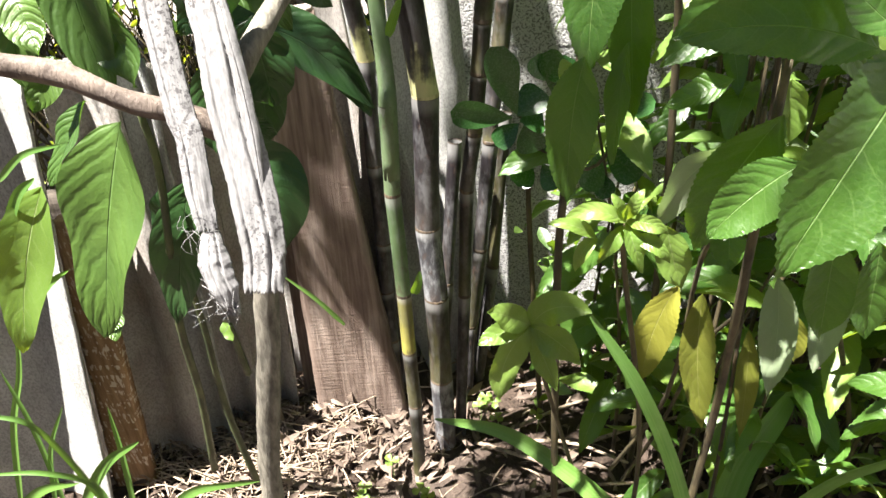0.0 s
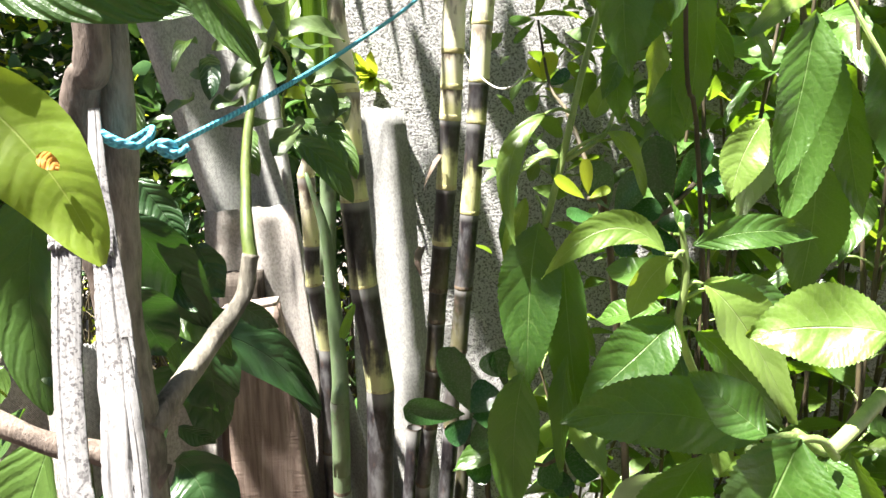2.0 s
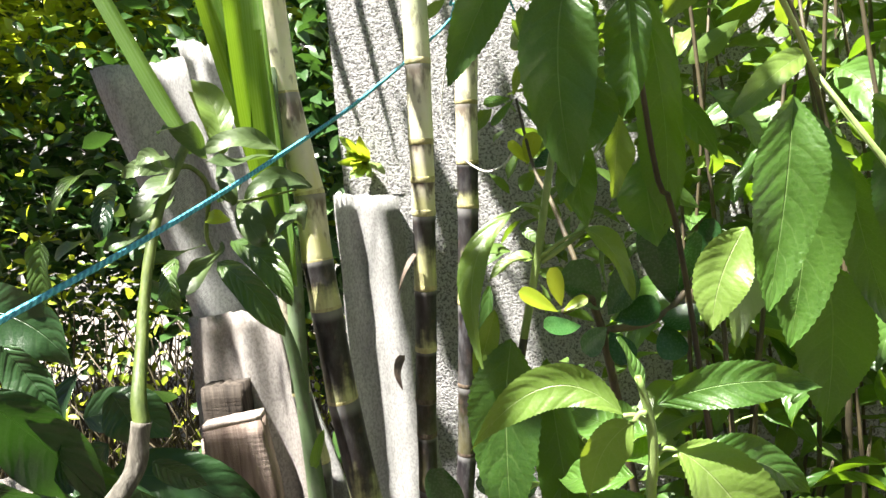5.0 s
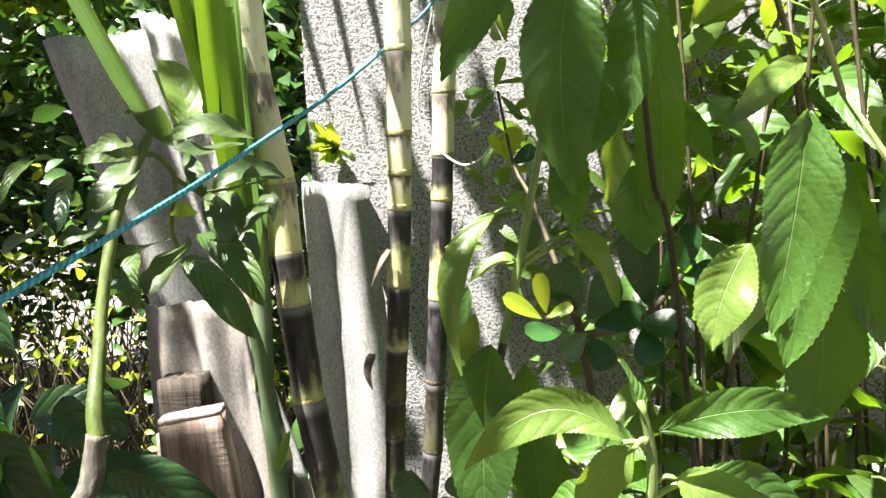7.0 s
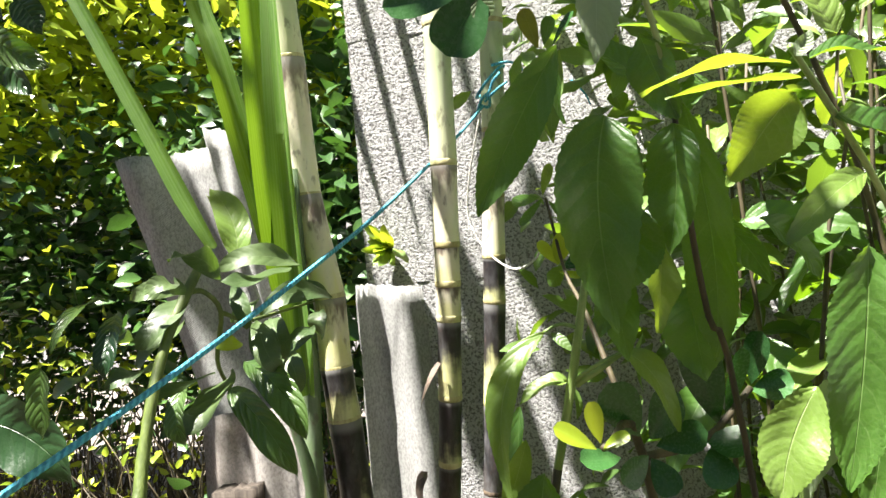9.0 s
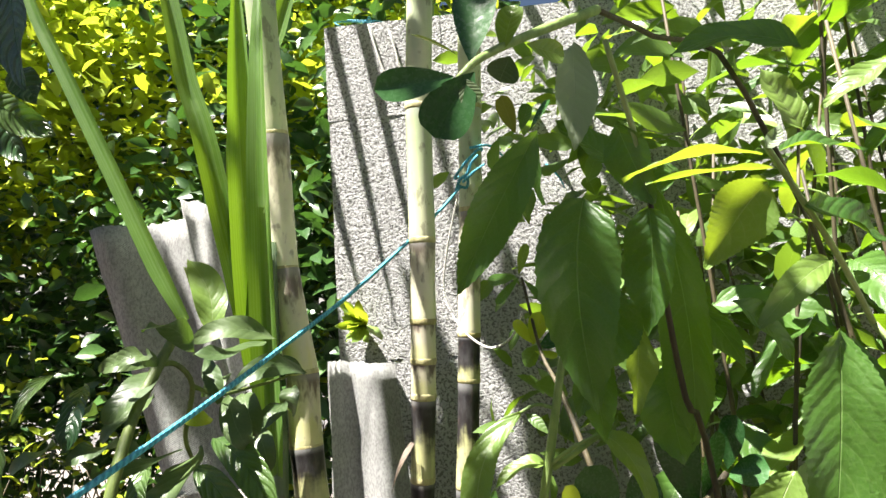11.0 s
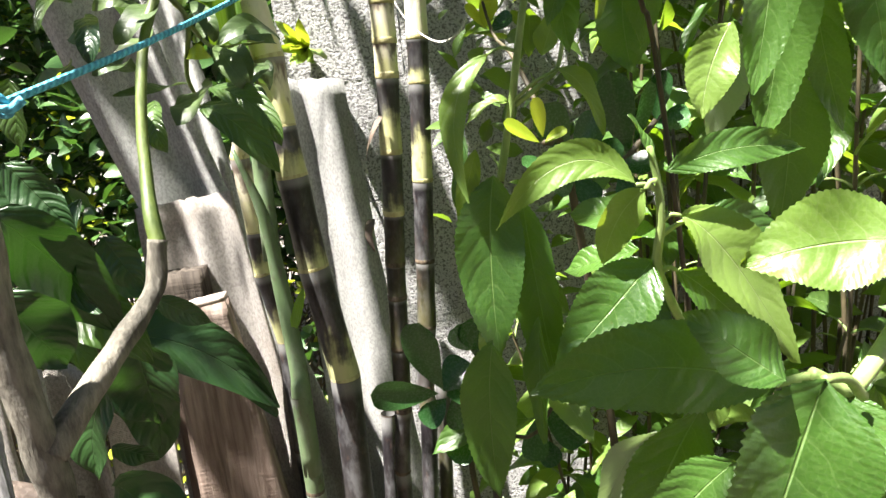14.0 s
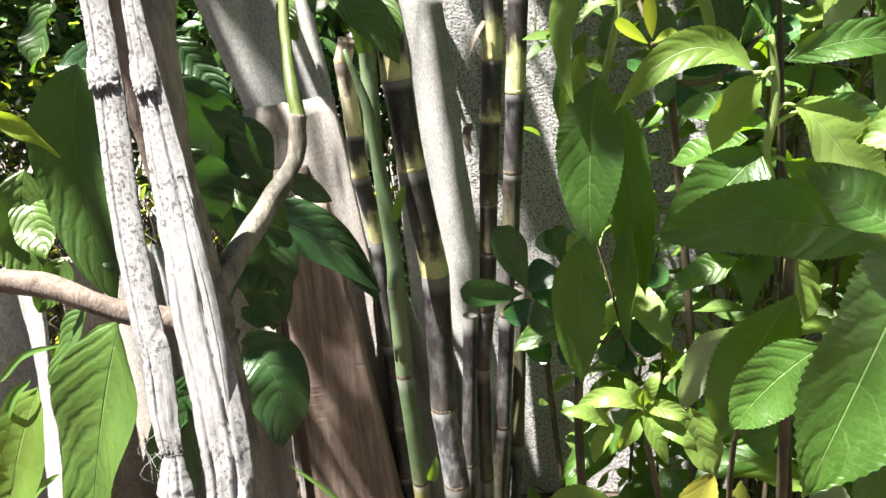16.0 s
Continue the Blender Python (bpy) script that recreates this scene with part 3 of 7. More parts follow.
def leaf_cloud(rng, spots, size, shape=0.45, up=0.3, bend=0.25, toward=None):
    count = len(spots)
    d = rng.normal(size=(count, 3))
    d[:, 2] = d[:, 2] * 0.6 + up
    if toward is not None:
        d = d * 0.55 + toward
    d /= np.linalg.norm(d, axis=1)[:, None]
    n = rng.normal(size=(count, 3)) * 0.7 + np.array((0.0, -0.4, 0.9))
    n -= d * (n * d).sum(1)[:, None]
    n /= np.linalg.norm(n, axis=1)[:, None]
    s = np.cross(d, n)
    length = rng.uniform(size[0], size[1], count)[:, None]
    w = length * shape * 0.5 * rng.uniform(0.8, 1.2, count)[:, None]
    profile = ((0.0, 0.0), (0.28, 0.85), (0.55, 1.0), (0.82, 0.55), (1.0, 0.0))
    verts, uvs = [], []
    for v, half in profile:
        mid = spots + d * length * v - n * length * bend * v * v
        if half == 0.0:
            verts.append(mid[:, None, :]), uvs.append([(0.5, v)])
        else:
            lift = n * w * half * 0.35
            verts.append(np.stack((mid - s * w * half + lift, mid, mid + s * w * half + lift), 1))
            uvs.append([(0.0 + 0.5 * (1 - half), v), (0.5, v), (1.0 - 0.5 * (1 - half), v)])
    verts = np.concatenate(verts, 1).reshape(-1, 3)
    uv1 = [q for row in uvs for q in row]
    cell = [(0, 2, 1), (0, 3, 2), (1, 2, 5, 4), (2, 3, 6, 5), (4, 5, 8, 7), (5, 6, 9, 8), (7, 8, 10), (8, 9, 10)]
    k = len(uv1)
    faces = [tuple(k * i + j for j in f) for i in range(count) for f in cell]
    return [tuple(v) for v in verts.tolist()], faces, uv1 * count


def clumped(rng, count, low, high, knots, reach):
    """Places gathered round random knots inside a box."""
    low, high = np.array(low), np.array(high)
    centres = low + rng.random((knots, 3)) * (high - low)
    return centres[rng.integers(0, knots, count)] + rng.normal(size=(count, 3)) * reach


def build_hedges():
    rng = np.random.default_rng(5)
    spots = clumped(rng, 9500, (-2.6, 1.95, 1.32), (0.15, 2.4, 2.6), 200, 0.085)
    gold = solo("golden_hedge", leaf_cloud(rng, spots, (0.04, 0.08), 0.48, 0.35), HEDGE_GOLD, "dense hedge of small golden-green leaves beyond the fence", "hedge", "stuff")
    spots = clumped(rng, 2700, (-2.0, 1.55, 0.10), (-0.2, 2.1, 0.93), 330, 0.05)
    solo("low_golden_shrub", leaf_cloud(rng, spots, (0.020, 0.036), 0.5, 0.35), HEDGE_GOLD, "sparse yellow-green shoots on bare brown twigs", "shrub", "stuff")
    # Lower part of the hedge: its shade is put into the darker leaf colour.
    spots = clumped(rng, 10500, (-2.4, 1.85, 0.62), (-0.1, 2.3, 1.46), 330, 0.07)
    solo("shaded_hedge", leaf_cloud(rng, spots, (0.035, 0.065), 0.48, 0.2), HEDGE_DARK, "lower hedge leaves, their shade put into a dark green colour", "hedge", "stuff")
    spots = clumped(rng, 330, (-2.2, 1.80, 0.80), (-0.1, 2.0, 1.42), 50, 0.05)
    solo("hedge_shoots", leaf_cloud(rng, spots, (0.03, 0.055), 0.48, 0.3), HEDGE_GOLD, "scattered golden shoots in the dark hedge", "hedge", "stuff")
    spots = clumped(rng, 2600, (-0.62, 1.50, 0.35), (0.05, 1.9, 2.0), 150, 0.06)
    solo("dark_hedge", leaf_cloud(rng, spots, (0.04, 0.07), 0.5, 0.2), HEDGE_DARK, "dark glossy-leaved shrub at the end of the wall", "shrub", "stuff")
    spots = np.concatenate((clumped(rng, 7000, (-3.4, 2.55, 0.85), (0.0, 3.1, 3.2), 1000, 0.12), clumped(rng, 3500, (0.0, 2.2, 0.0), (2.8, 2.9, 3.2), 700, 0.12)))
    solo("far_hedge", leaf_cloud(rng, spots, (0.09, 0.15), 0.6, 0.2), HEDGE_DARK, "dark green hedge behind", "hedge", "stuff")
    twigs = []
    for i in range(900):
        x, y = rng.uniform(-2.2, -0.15), rng.uniform(1.62, 2.3)
        a = Vector((x, y, 0.0 + rng.uniform(0, 0.3)))
        b = a + Vector((rng.normal() * 0.22, rng.normal() * 0.08, rng.uniform(0.2, 0.65)))
        twigs.append(tube((a, (a + b) / 2 + Vector((rng.normal() * 0.03, 0, 0)), b), (0.0035, 0.0015), 5, 5))
    solo("bare_twigs", join(*twigs), STEM_BROWN, "tangle of thin bare brown twigs under the hedge", "twigs", "stuff")
    rows = [(-6.0, 1.62), (-0.35, 1.62), (-0.35, 6.4), (-6.0, 6.4)]
    verts = [(x, y, 0.012) for x, y in rows] + [(x, y, -0.03) for x, y in rows]
    path = solo("path", (verts, [(0, 1, 2, 3), (0, 4, 5, 1), (1, 5, 6, 2), (2, 6, 7, 3), (3, 7, 4, 0)]), PAVING, "pale sunlit gravel path beyond the fence", "path", "structure", smooth=False)


build_hedges()


def build_surroundings():
    """The house wall behind, which closes the garden."""
    for name, x0, x1, y0, y1, z in (("wall_house", -4.5, 5.0, -3.0, -2.8, 2.6), ("wall_far", -8.0, 8.0, 6.5, 6.65, 3.2), ("wall_side", 3.2, 3.4, -2.8, 6.5, 2.2)):
        verts = [(x, y, h) for x in (x0, x1) for y in (y0, y1) for h in (-0.05, z)]
        box = [(0, 1, 3, 2), (4, 6, 7, 5), (0, 4, 5, 1), (2, 3, 7, 6), (0, 2, 6, 4), (1, 5, 7, 3)]
        ob = new(name, make_mesh(name, verts, box, None, MORTAR, False))
        tagged(ob, "plain weathered grey rendered garden wall", "wall", kind="structure")


build_surroundings()


# ---- fence, canes ----
def cane_rod(a, b, r, bulge=0.10, sides=14):
    """One internode: a rod that swells to its joints."""
    a, b = Vector(a), Vector(b)
    line = (b - a).normalized()
    side = line.orthogonal().normalized()
    other = line.cross(side)
    rings = ((0.0, 1.01), (0.04, 1.025), (0.10, 1.01), (0.3, 0.99), (0.5, 0.985), (0.72, 0.99), (0.90, 1.01), (0.965, 1.03), (1.0, 1.01))
    verts, faces, uvs = [], [], []
    for v, k in rings:
        for j in range(sides + 1):
            t = 2 * math.pi * j / sides
            verts.append(a.lerp(b, v) + (side * math.cos(t) + other * math.sin(t)) * r * (1 + (k - 1) * bulge * 10))
            uvs.append((j / sides, v))
    row = sides + 1
    for i in range(len(rings) - 1):
        for j in range(sides):
            faces.append((i * row + j, i * row + j + 1, (i + 1) * row + j + 1, (i + 1) * row + j))
    return verts, faces, uvs


def joint_rod(at, ahead, r, sides=14):
    a, d = Vector(at), Vector(ahead).normalized()
    return tube((a - d * 0.0035, a, a + d * 0.0035), (r * 1.01, r * 1.045, r * 1.01), sides, 4)


def sugar_cane(joints, r0, r1, kinds, label):
    """A cane through its joints from the ground up; kinds: one material for each internode."""
    cane = thing("sugar_cane", joints[0], label, "sugar cane", "canes of the clump")
    last = len(joints) - 2
    for i in range(last + 1):
        r = r0 + (r1 - r0) * i / max(1, last)
        part("internode", cane_rod(joints[i], joints[i + 1], r), kinds[min(i, len(kinds) - 1)], cane)
        if i:
            d = Vector(joints[i + 1]) - Vector(joints[i - 1])
            part("joint", joint_rod(joints[i], d, r), NODE_PALE if kinds[min(i, len(kinds) - 1)] in (CANE_UP, CANE_MID, CANE_CREAM, CANE_TOP) else NODE_DARK, cane)
    return cane


def fence_sheet(corners, waves, amplitude, material, label, seed, thickness=0.006, **more):
    ob = solo("corrugated_sheet", shingle_geometry(corners, waves, amplitude, thickness, seed=seed, **more), material, label, "fence sheet", group="sheets of the fence")
    return ob


def fence_plank(corners, thickness, material, label, seed, cut=None):
    bl, br, tr, tl = (Vector(c) for c in corners)
    p = thing("fence_plank", (bl + br) / 2, label, "plank", "planks of the fence")
    part("board", plank_geometry(corners, thickness, seed=seed), material, p)
    if cut:
        d = (tl - bl).normalized() * 0.008
        part("sawn_end", plank_geometry((tl, tr, tr + d, tl + d), thickness, 0.001, 10, 2, seed), cut, p, "pale freshly sawn end grain")
    return p


def strip_geometry(points, widths, seed, grooves=(-0.45, 0.2), arch=0.5, crumple=0.5, sides=34):
    """A dry husk strip along points, arched across and creased lengthwise; widths: half widths along it."""
    n = max(16, 16 * (len(points) - 1))
    line = curve_points(points, n)
    verts, faces, uvs = [], [], []
    for layer in (0, 1):
        for i, c in enumerate(line):
            v = i / n
            d = (line[min(i + 1, n)] - line[max(i - 1, 0)]).normalized()
            out = Vector((0.15, -1, 0.2))
            out = (out - d * out.dot(d)).normalized()
            across = d.cross(out)
            s = v * (len(widths) - 1)
            k = min(int(s), len(widths) - 2)
            w = widths[k] + (widths[k + 1] - widths[k]) * (s - k)
            rough = crumple * (0.10 + max(0.0, v - 0.75) * 3.0)
            for j in range(sides + 1):
                x = 2 * j / sides - 1
                drift = 0.10 * noise.noise(Vector((v * 3, seed, 1)))
                h = arch * (1 - x * x) + rough * 0.5 * noise.noise(Vector((v * 9, x * 2.5, seed)))
                for g, at in enumerate(grooves):
                    h -= (0.20 - 0.05 * g) * math.exp(-((x - at - drift) / 0.055) ** 2)
                h += 0.008 * math.sin(x * 31 + seed + 2 * drift * 20)
                edge = 1 + 0.07 * noise.noise(Vector((v * 22, x, seed))) + 0.05 * noise.noise(Vector((v * 95, x, seed)))
                fray = 0.0035 * noise.noise(Vector((x * 12, seed, 7))) * (v > 0.98)
                verts.append(c + across * x * w * edge + out * (w * h - layer * 0.0009) + d * fray)
                uvs.append((j / sides, v))
    row, half = sides + 1, (sides + 1) * (n + 1)
    for i in range(n):
        for j in range(sides):
            a = i * row + j
            faces.append((a, a + 1, a + row + 1, a + row))
            faces.append((half + a, half + a + row, half + a + row + 1, half + a + 1))
        for a in (i * row, i * row + sides):
            faces.append((a, a + row, half + a + row, half + a))
    for a in list(range(sides)) + [n * row + j for j in range(sides)]:
        faces.append((a, a + 1, half + a + 1, half + a))
    return verts, faces, uvs


def threads(at, count, length, seed):
    rnd = random.Random(seed)
    rods = []
    for _ in range(count):
        a = Vector(at) + Vector((rnd.uniform(-0.009, 0.009), rnd.uniform(-0.004, 0.005), rnd.uniform(-0.008, 0.008)))
        b = a + Vector((rnd.uniform(-0.012, 0.012), rnd.uniform(-0.01, 0.006), -length * rnd.uniform(0.3, 1.0)))
        m = (a + b) / 2 + Vector((rnd.uniform(-0.01, 0.01), rnd.uniform(-0.008, 0.008), 0))
        rods.append(tube((a, m, b), (0.00013, 0.00007), 4, 6))
    return join(*rods)


def tangle(at, wide, high, count, r, seed):
    rnd = random.Random(seed)
    points = [Vector(at) + Vector((rnd.gauss(0, wide * 0.5), rnd.gauss(0, 0.012), abs(rnd.gauss(0, high * 0.5)) - 0.015)) for _ in range(count)]
    return tube(points, r, 5, count * 6)



def cane_tops(places):
    """Unseen leafy tops of the canes, added to shade the bed: arching strap blades."""
    for at, seed in places:
        rnd = random.Random(seed)
        top = thing("cane_foliage", at, "unseen leafy top of a sugar cane with long arching blades, added for shade", "cane leaves", "tops of the canes")
        a = Vector(at)
        for k in range(5):
            t = rnd.uniform(0, 6.28)
            out = Vector((math.cos(t), math.sin(t) * 0.7, 0)) * rnd.uniform(0.10, 0.32)
            h = rnd.uniform(0.35, 0.75)
            b = a + Vector((0, 0, rnd.uniform(0, 0.12)))
            line = (b, b + out * 0.25 + Vector((0, 0, h * 0.5)), b + out * 0.8 + Vector((0, 0, h * 0.9)), b + out * 1.6 + Vector((0, 0, h)), b + out * 2.4 + Vector((0, 0, h * 0.85)))
            part("blade", blade_geometry(line, rnd.uniform(0.022, 0.038), twist=rnd.uniform(-40, 40)), BLADE, top)



fence_sheet(((-0.103, 1.155, -0.020), (0.065, 1.165, -0.020), (-0.010, 1.185, 1.017), (-0.103, 1.175, 1.026)), 1.25, 0.013, SHEET, "grey corrugated fibre-cement sheet with a chipped top edge", 2, phase=-4.1)
fence_sheet(((-0.325, 1.050, -0.020), (-0.068, 1.020, -0.020), (-0.153, 1.030, 0.886), (-0.305, 1.060, 0.871)), 2.6, 0.009, SHEET_TAN, "grey-brown stained corrugated fibre-cement sheet", 4)
fence_sheet(((-0.055, 1.105, -0.020), (0.055, 1.115, -0.020), (-0.280, 1.110, 1.238), (-0.413, 1.083, 1.231)), 1.35, 0.014, SHEET, "tall grey fibre-cement sheet leaning outward", 6)
fence_sheet(((-0.135, 1.160, -0.020), (-0.086, 1.160, -0.020), (-0.246, 1.200, 1.261), (-0.335, 1.200, 1.287)), 2, 0.01, SHEET, "narrow rough grey fibre-cement strip with broken edge", 9, chips=0.012)
fence_plank(((-0.255, 0.955, -0.020), (-0.087, 0.965, -0.020), (-0.169, 0.965, 0.755), (-0.243, 0.955, 0.746)), 0.022, PLANK, "red-brown weathered wooden plank sawn off at the top", 3, CUT_WOOD)
fence_plank(((-0.272, 1.000, -0.020), (-0.186, 1.000, -0.020), (-0.206, 1.000, 0.791), (-0.262, 1.000, 0.789)), 0.03, PLANK_DARK, "dark rotten stub of an old post behind the plank", 8)
fence_sheet(((-0.790, 0.755, -0.020), (-0.571, 0.775, -0.020), (-0.450, 0.780, 0.735), (-0.556, 0.765, 0.735)), 0.85, 0.021, SHEET, "pale grey rough corrugated sheet with a sunlit ridge", 11, phase=-4.27)
fence_plank(((-0.655, 0.830, -0.020), (-0.575, 0.830, -0.020), (-0.480, 0.822, 0.560), (-0.535, 0.822, 0.560)), 0.02, PLANK_DARK, "dark board filling the gap between two sheets", 21)
fence_plank(((-0.590, 0.800, -0.030), (-0.518, 0.803, -0.030), (-0.455, 0.790, 0.540), (-0.500, 0.790, 0.540)), 0.02, PLANK_TAN, "tan sawn wooden fence board with pale saw marks", 12)
fence_sheet(((-0.560, 0.860, -0.030), (-0.432, 0.874, -0.030), (-0.402, 0.870, 0.725), (-0.492, 0.858, 0.725)), 0.95, 0.015, SHEET_TAN, "stained grey fibre-cement strip with a bright ridge", 13, phase=-3.94)
fence_sheet(((-0.462, 0.897, -0.030), (-0.396, 0.905, -0.030), (-0.372, 0.901, 0.720), (-0.412, 0.893, 0.720)), 0.90, 0.014, SHEET, "narrow grey fibre-cement strip with a bright edge", 14, phase=-3.96)
fence_sheet(((-0.424, 0.930, -0.030), (-0.348, 0.940, -0.030), (-0.338, 0.936, 0.700), (-0.404, 0.926, 0.700)), 0.90, 0.015, SHEET_TAN, "brown-grey stained fibre-cement strip", 15, phase=-3.96)
fence_sheet(((-0.375, 0.960, -0.030), (-0.298, 0.972, -0.030), (-0.262, 0.968, 0.660), (-0.342, 0.956, 0.660)), 0.90, 0.016, SHEET_TAN, "brown-grey stained fibre-cement strip", 16, phase=-4.24)
fence_plank(((-0.292, 0.996, -0.020), (-0.212, 0.996, -0.020), (-0.222, 0.992, 0.720), (-0.268, 0.992, 0.720)), 0.016, PLANK, "narrow red-brown weathered board", 18)

sugar_cane(((-0.014, 0.905, -0.010), (-0.016, 0.900, 0.181), (-0.017, 0.895, 0.351), (-0.024, 0.893, 0.475), (-0.017, 0.888, 0.670), (-0.032, 0.880, 0.807), (-0.038, 0.875, 0.911), (-0.042, 0.875, 0.964), (-0.043, 0.875, 1.035), (-0.059, 0.875, 1.140), (-0.062, 0.870, 1.278), (-0.067, 0.860, 1.425), (-0.064, 0.850, 1.518)), 0.0185, 0.015, (CANE_GREY, CANE_OLIVE, CANE_GREY, CANE_LOW, CANE_MID, CANE_MID, CANE_MID, CANE_UP, CANE_UP, CANE_CREAM, CANE_TOP, CANE_TOP), "thick sugar cane, dark below and cream to green above")
sugar_cane(((0.009, 0.930, -0.010), (0.024, 0.925, 0.335), (0.031, 0.920, 0.521), (0.043, 0.910, 0.610), (0.050, 0.905, 0.692), (0.055, 0.900, 0.757), (0.058, 0.897, 0.798), (0.064, 0.893, 0.857), (0.070, 0.890, 0.925), (0.076, 0.887, 1.005), (0.078, 0.886, 1.040), (0.080, 0.885, 1.079), (0.084, 0.885, 1.160), (0.088, 0.885, 1.297), (0.099, 0.885, 1.456)), 0.0098, 0.0138, (CANE_LOW, CANE_OLIVE, CANE_LOW, CANE_OLIVE, CANE_OLIVE, CANE_OLIVE, CANE_OLIVE, CANE_MID, CANE_MID, CANE_UP, CANE_UP, CANE_CREAM, CANE_TOP, CANE_TOP), "slender sugar cane with close joints, yellow above")
sugar_cane(((0.016, 1.060, -0.010), (0.025, 1.070, 0.157), (0.045, 1.075, 0.324), (0.063, 1.080, 0.524), (0.062, 1.085, 0.557), (0.075, 1.090, 0.649), (0.084, 1.090, 0.749), (0.094, 1.090, 0.865), (0.105, 1.090, 0.998), (0.109, 1.090, 1.056), (0.114, 1.090, 1.135), (0.122, 1.090, 1.218), (0.129, 1.090, 1.356), (0.141, 1.090, 1.561)), 0.0122, 0.0158, (CANE_LOW, CANE_OLIVE, CANE_LOW, CANE_OLIVE, CANE_LOW, CANE_OLIVE, CANE_LOW, CANE_MID, CANE_MID, CANE_CREAM, CANE_CREAM, CANE_TOP, CANE_TOP), "sugar cane tied with blue rope, cream above dark joints")
sugar_cane(((-0.110, 1.000, -0.010), (-0.112, 1.000, 0.178), (-0.115, 1.005, 0.281), (-0.113, 1.010, 0.375), (-0.115, 1.010, 0.516), (-0.112, 1.010, 0.679), (-0.124, 1.000, 0.777), (-0.124, 1.000, 0.833), (-0.125, 0.990, 0.930), (-0.115, 0.985, 0.956)), 0.0135, 0.0115, (CANE_LOW, CANE_LOW, CANE_LOW, CANE_LOW, CANE_LOW, CANE_MID, CANE_MID, CANE_UP, CANE_UP), "thin sugar cane, dark with yellow bands")
sugar_cane(((-0.057, 0.850, -0.010), (-0.055, 0.848, 0.171), (-0.057, 0.845, 0.285), (-0.057, 0.840, 0.396), (-0.059, 0.830, 0.561), (-0.055, 0.820, 0.683)), 0.0106, 0.0105, (CANE_OLIVE, CANE_OLIVE, CANE_YELLOW, CANE_SHEATH, CANE_SHEATH), "young green sugar cane still in its leaf sheath")
sugar_cane(((-0.036, 1.000, -0.010), (-0.011, 1.010, 0.296), (0.010, 1.020, 0.551)), 0.012, 0.011, (CANE_OLIVE, CANE_LOW), "thin dark sugar cane at the back of the clump")
sugar_cane(((0.037, 1.100, -0.010), (0.067, 1.110, 0.265), (0.087, 1.130, 0.552)), 0.012, 0.011, (CANE_LOW, CANE_OLIVE), "thin dark sugar cane at the back of the clump")

cane_shoot = thing("cane_shoot", (-0.059, 0.840, 0.699), "green sugar cane leaf shoot with long upright blades", "cane leaves")
part("sheath", tube(((-0.058, 0.828, 0.585), (-0.054, 0.820, 0.680), (-0.055, 0.830, 0.709), (-0.061, 0.840, 0.795), (-0.064, 0.830, 0.879), (-0.080, 0.820, 0.948)), (0.0112, 0.0110, 0.0102, 0.009, 0.0065, 0.002), 8), CANE_SHEATH, cane_shoot)
part("sheath", tube(((-0.068, 0.850, 0.827), (-0.064, 0.860, 0.965), (-0.068, 0.860, 1.019), (-0.066, 0.860, 1.166)), (0.010, 0.009, 0.008), 8), CANE_SHEATH, cane_shoot)
part("blade", blade_geometry(((-0.063, 0.850, 0.942), (-0.061, 0.840, 1.043), (-0.054, 0.820, 1.195), (-0.053, 0.820, 1.319), (-0.058, 0.840, 1.445)), 0.0306, twist=-20, fold=0.8), BLADE, cane_shoot)
part("blade", blade_geometry(((-0.070, 0.860, 0.997), (-0.080, 0.850, 1.087), (-0.083, 0.840, 1.201), (-0.081, 0.830, 1.326), (-0.080, 0.830, 1.433)), 0.0328, twist=24, fold=0.8), BLADE, cane_shoot)
part("blade", blade_geometry(((-0.076, 0.860, 1.020), (-0.086, 0.850, 1.088), (-0.109, 0.850, 1.191), (-0.123, 0.840, 1.275), (-0.141, 0.840, 1.338), (-0.163, 0.840, 1.451), (-0.23, 0.845, 1.70), (-0.31, 0.86, 1.98)), 0.0254, twist=25, fold=0.7), BLADE, cane_shoot)
part("blade", blade_geometry(((-0.085, 0.840, 1.089), (-0.099, 0.860, 1.198), (-0.103, 0.870, 1.297), (-0.105, 0.880, 1.381)), 0.0195, twist=20, fold=0.9), BLADE, cane_shoot)
# Carried on above 1.511, out of view, to throw a streak on the wall.
part("blade", blade_geometry(((-0.202, 0.950, 1.095), (-0.232, 0.950, 1.157), (-0.279, 0.950, 1.261), (-0.345, 0.950, 1.403), (-0.394, 0.950, 1.511), (-0.455, 0.950, 1.72), (-0.500, 0.945, 1.98), (-0.520, 0.930, 2.22)), 0.0239, twist=-30, fold=0.7), BLADE, cane_shoot)
part("blade", blade_geometry(((-0.089, 0.950, 1.396), (-0.065, 0.950, 1.476), (-0.048, 0.950, 1.537)), 0.0200, twist=20), BLADE, cane_shoot)
part("blade", blade_geometry(((-0.041, 0.830, 0.404), (-0.033, 0.820, 0.430), (-0.030, 0.820, 0.449)), 0.0138, twist=10), BLADE, cane_shoot)
part("blade", blade_geometry(((-0.044, 0.800, 0.766), (-0.033, 0.790, 0.792), (-0.026, 0.790, 0.808)), 0.0108, twist=10), BLADE, cane_shoot)

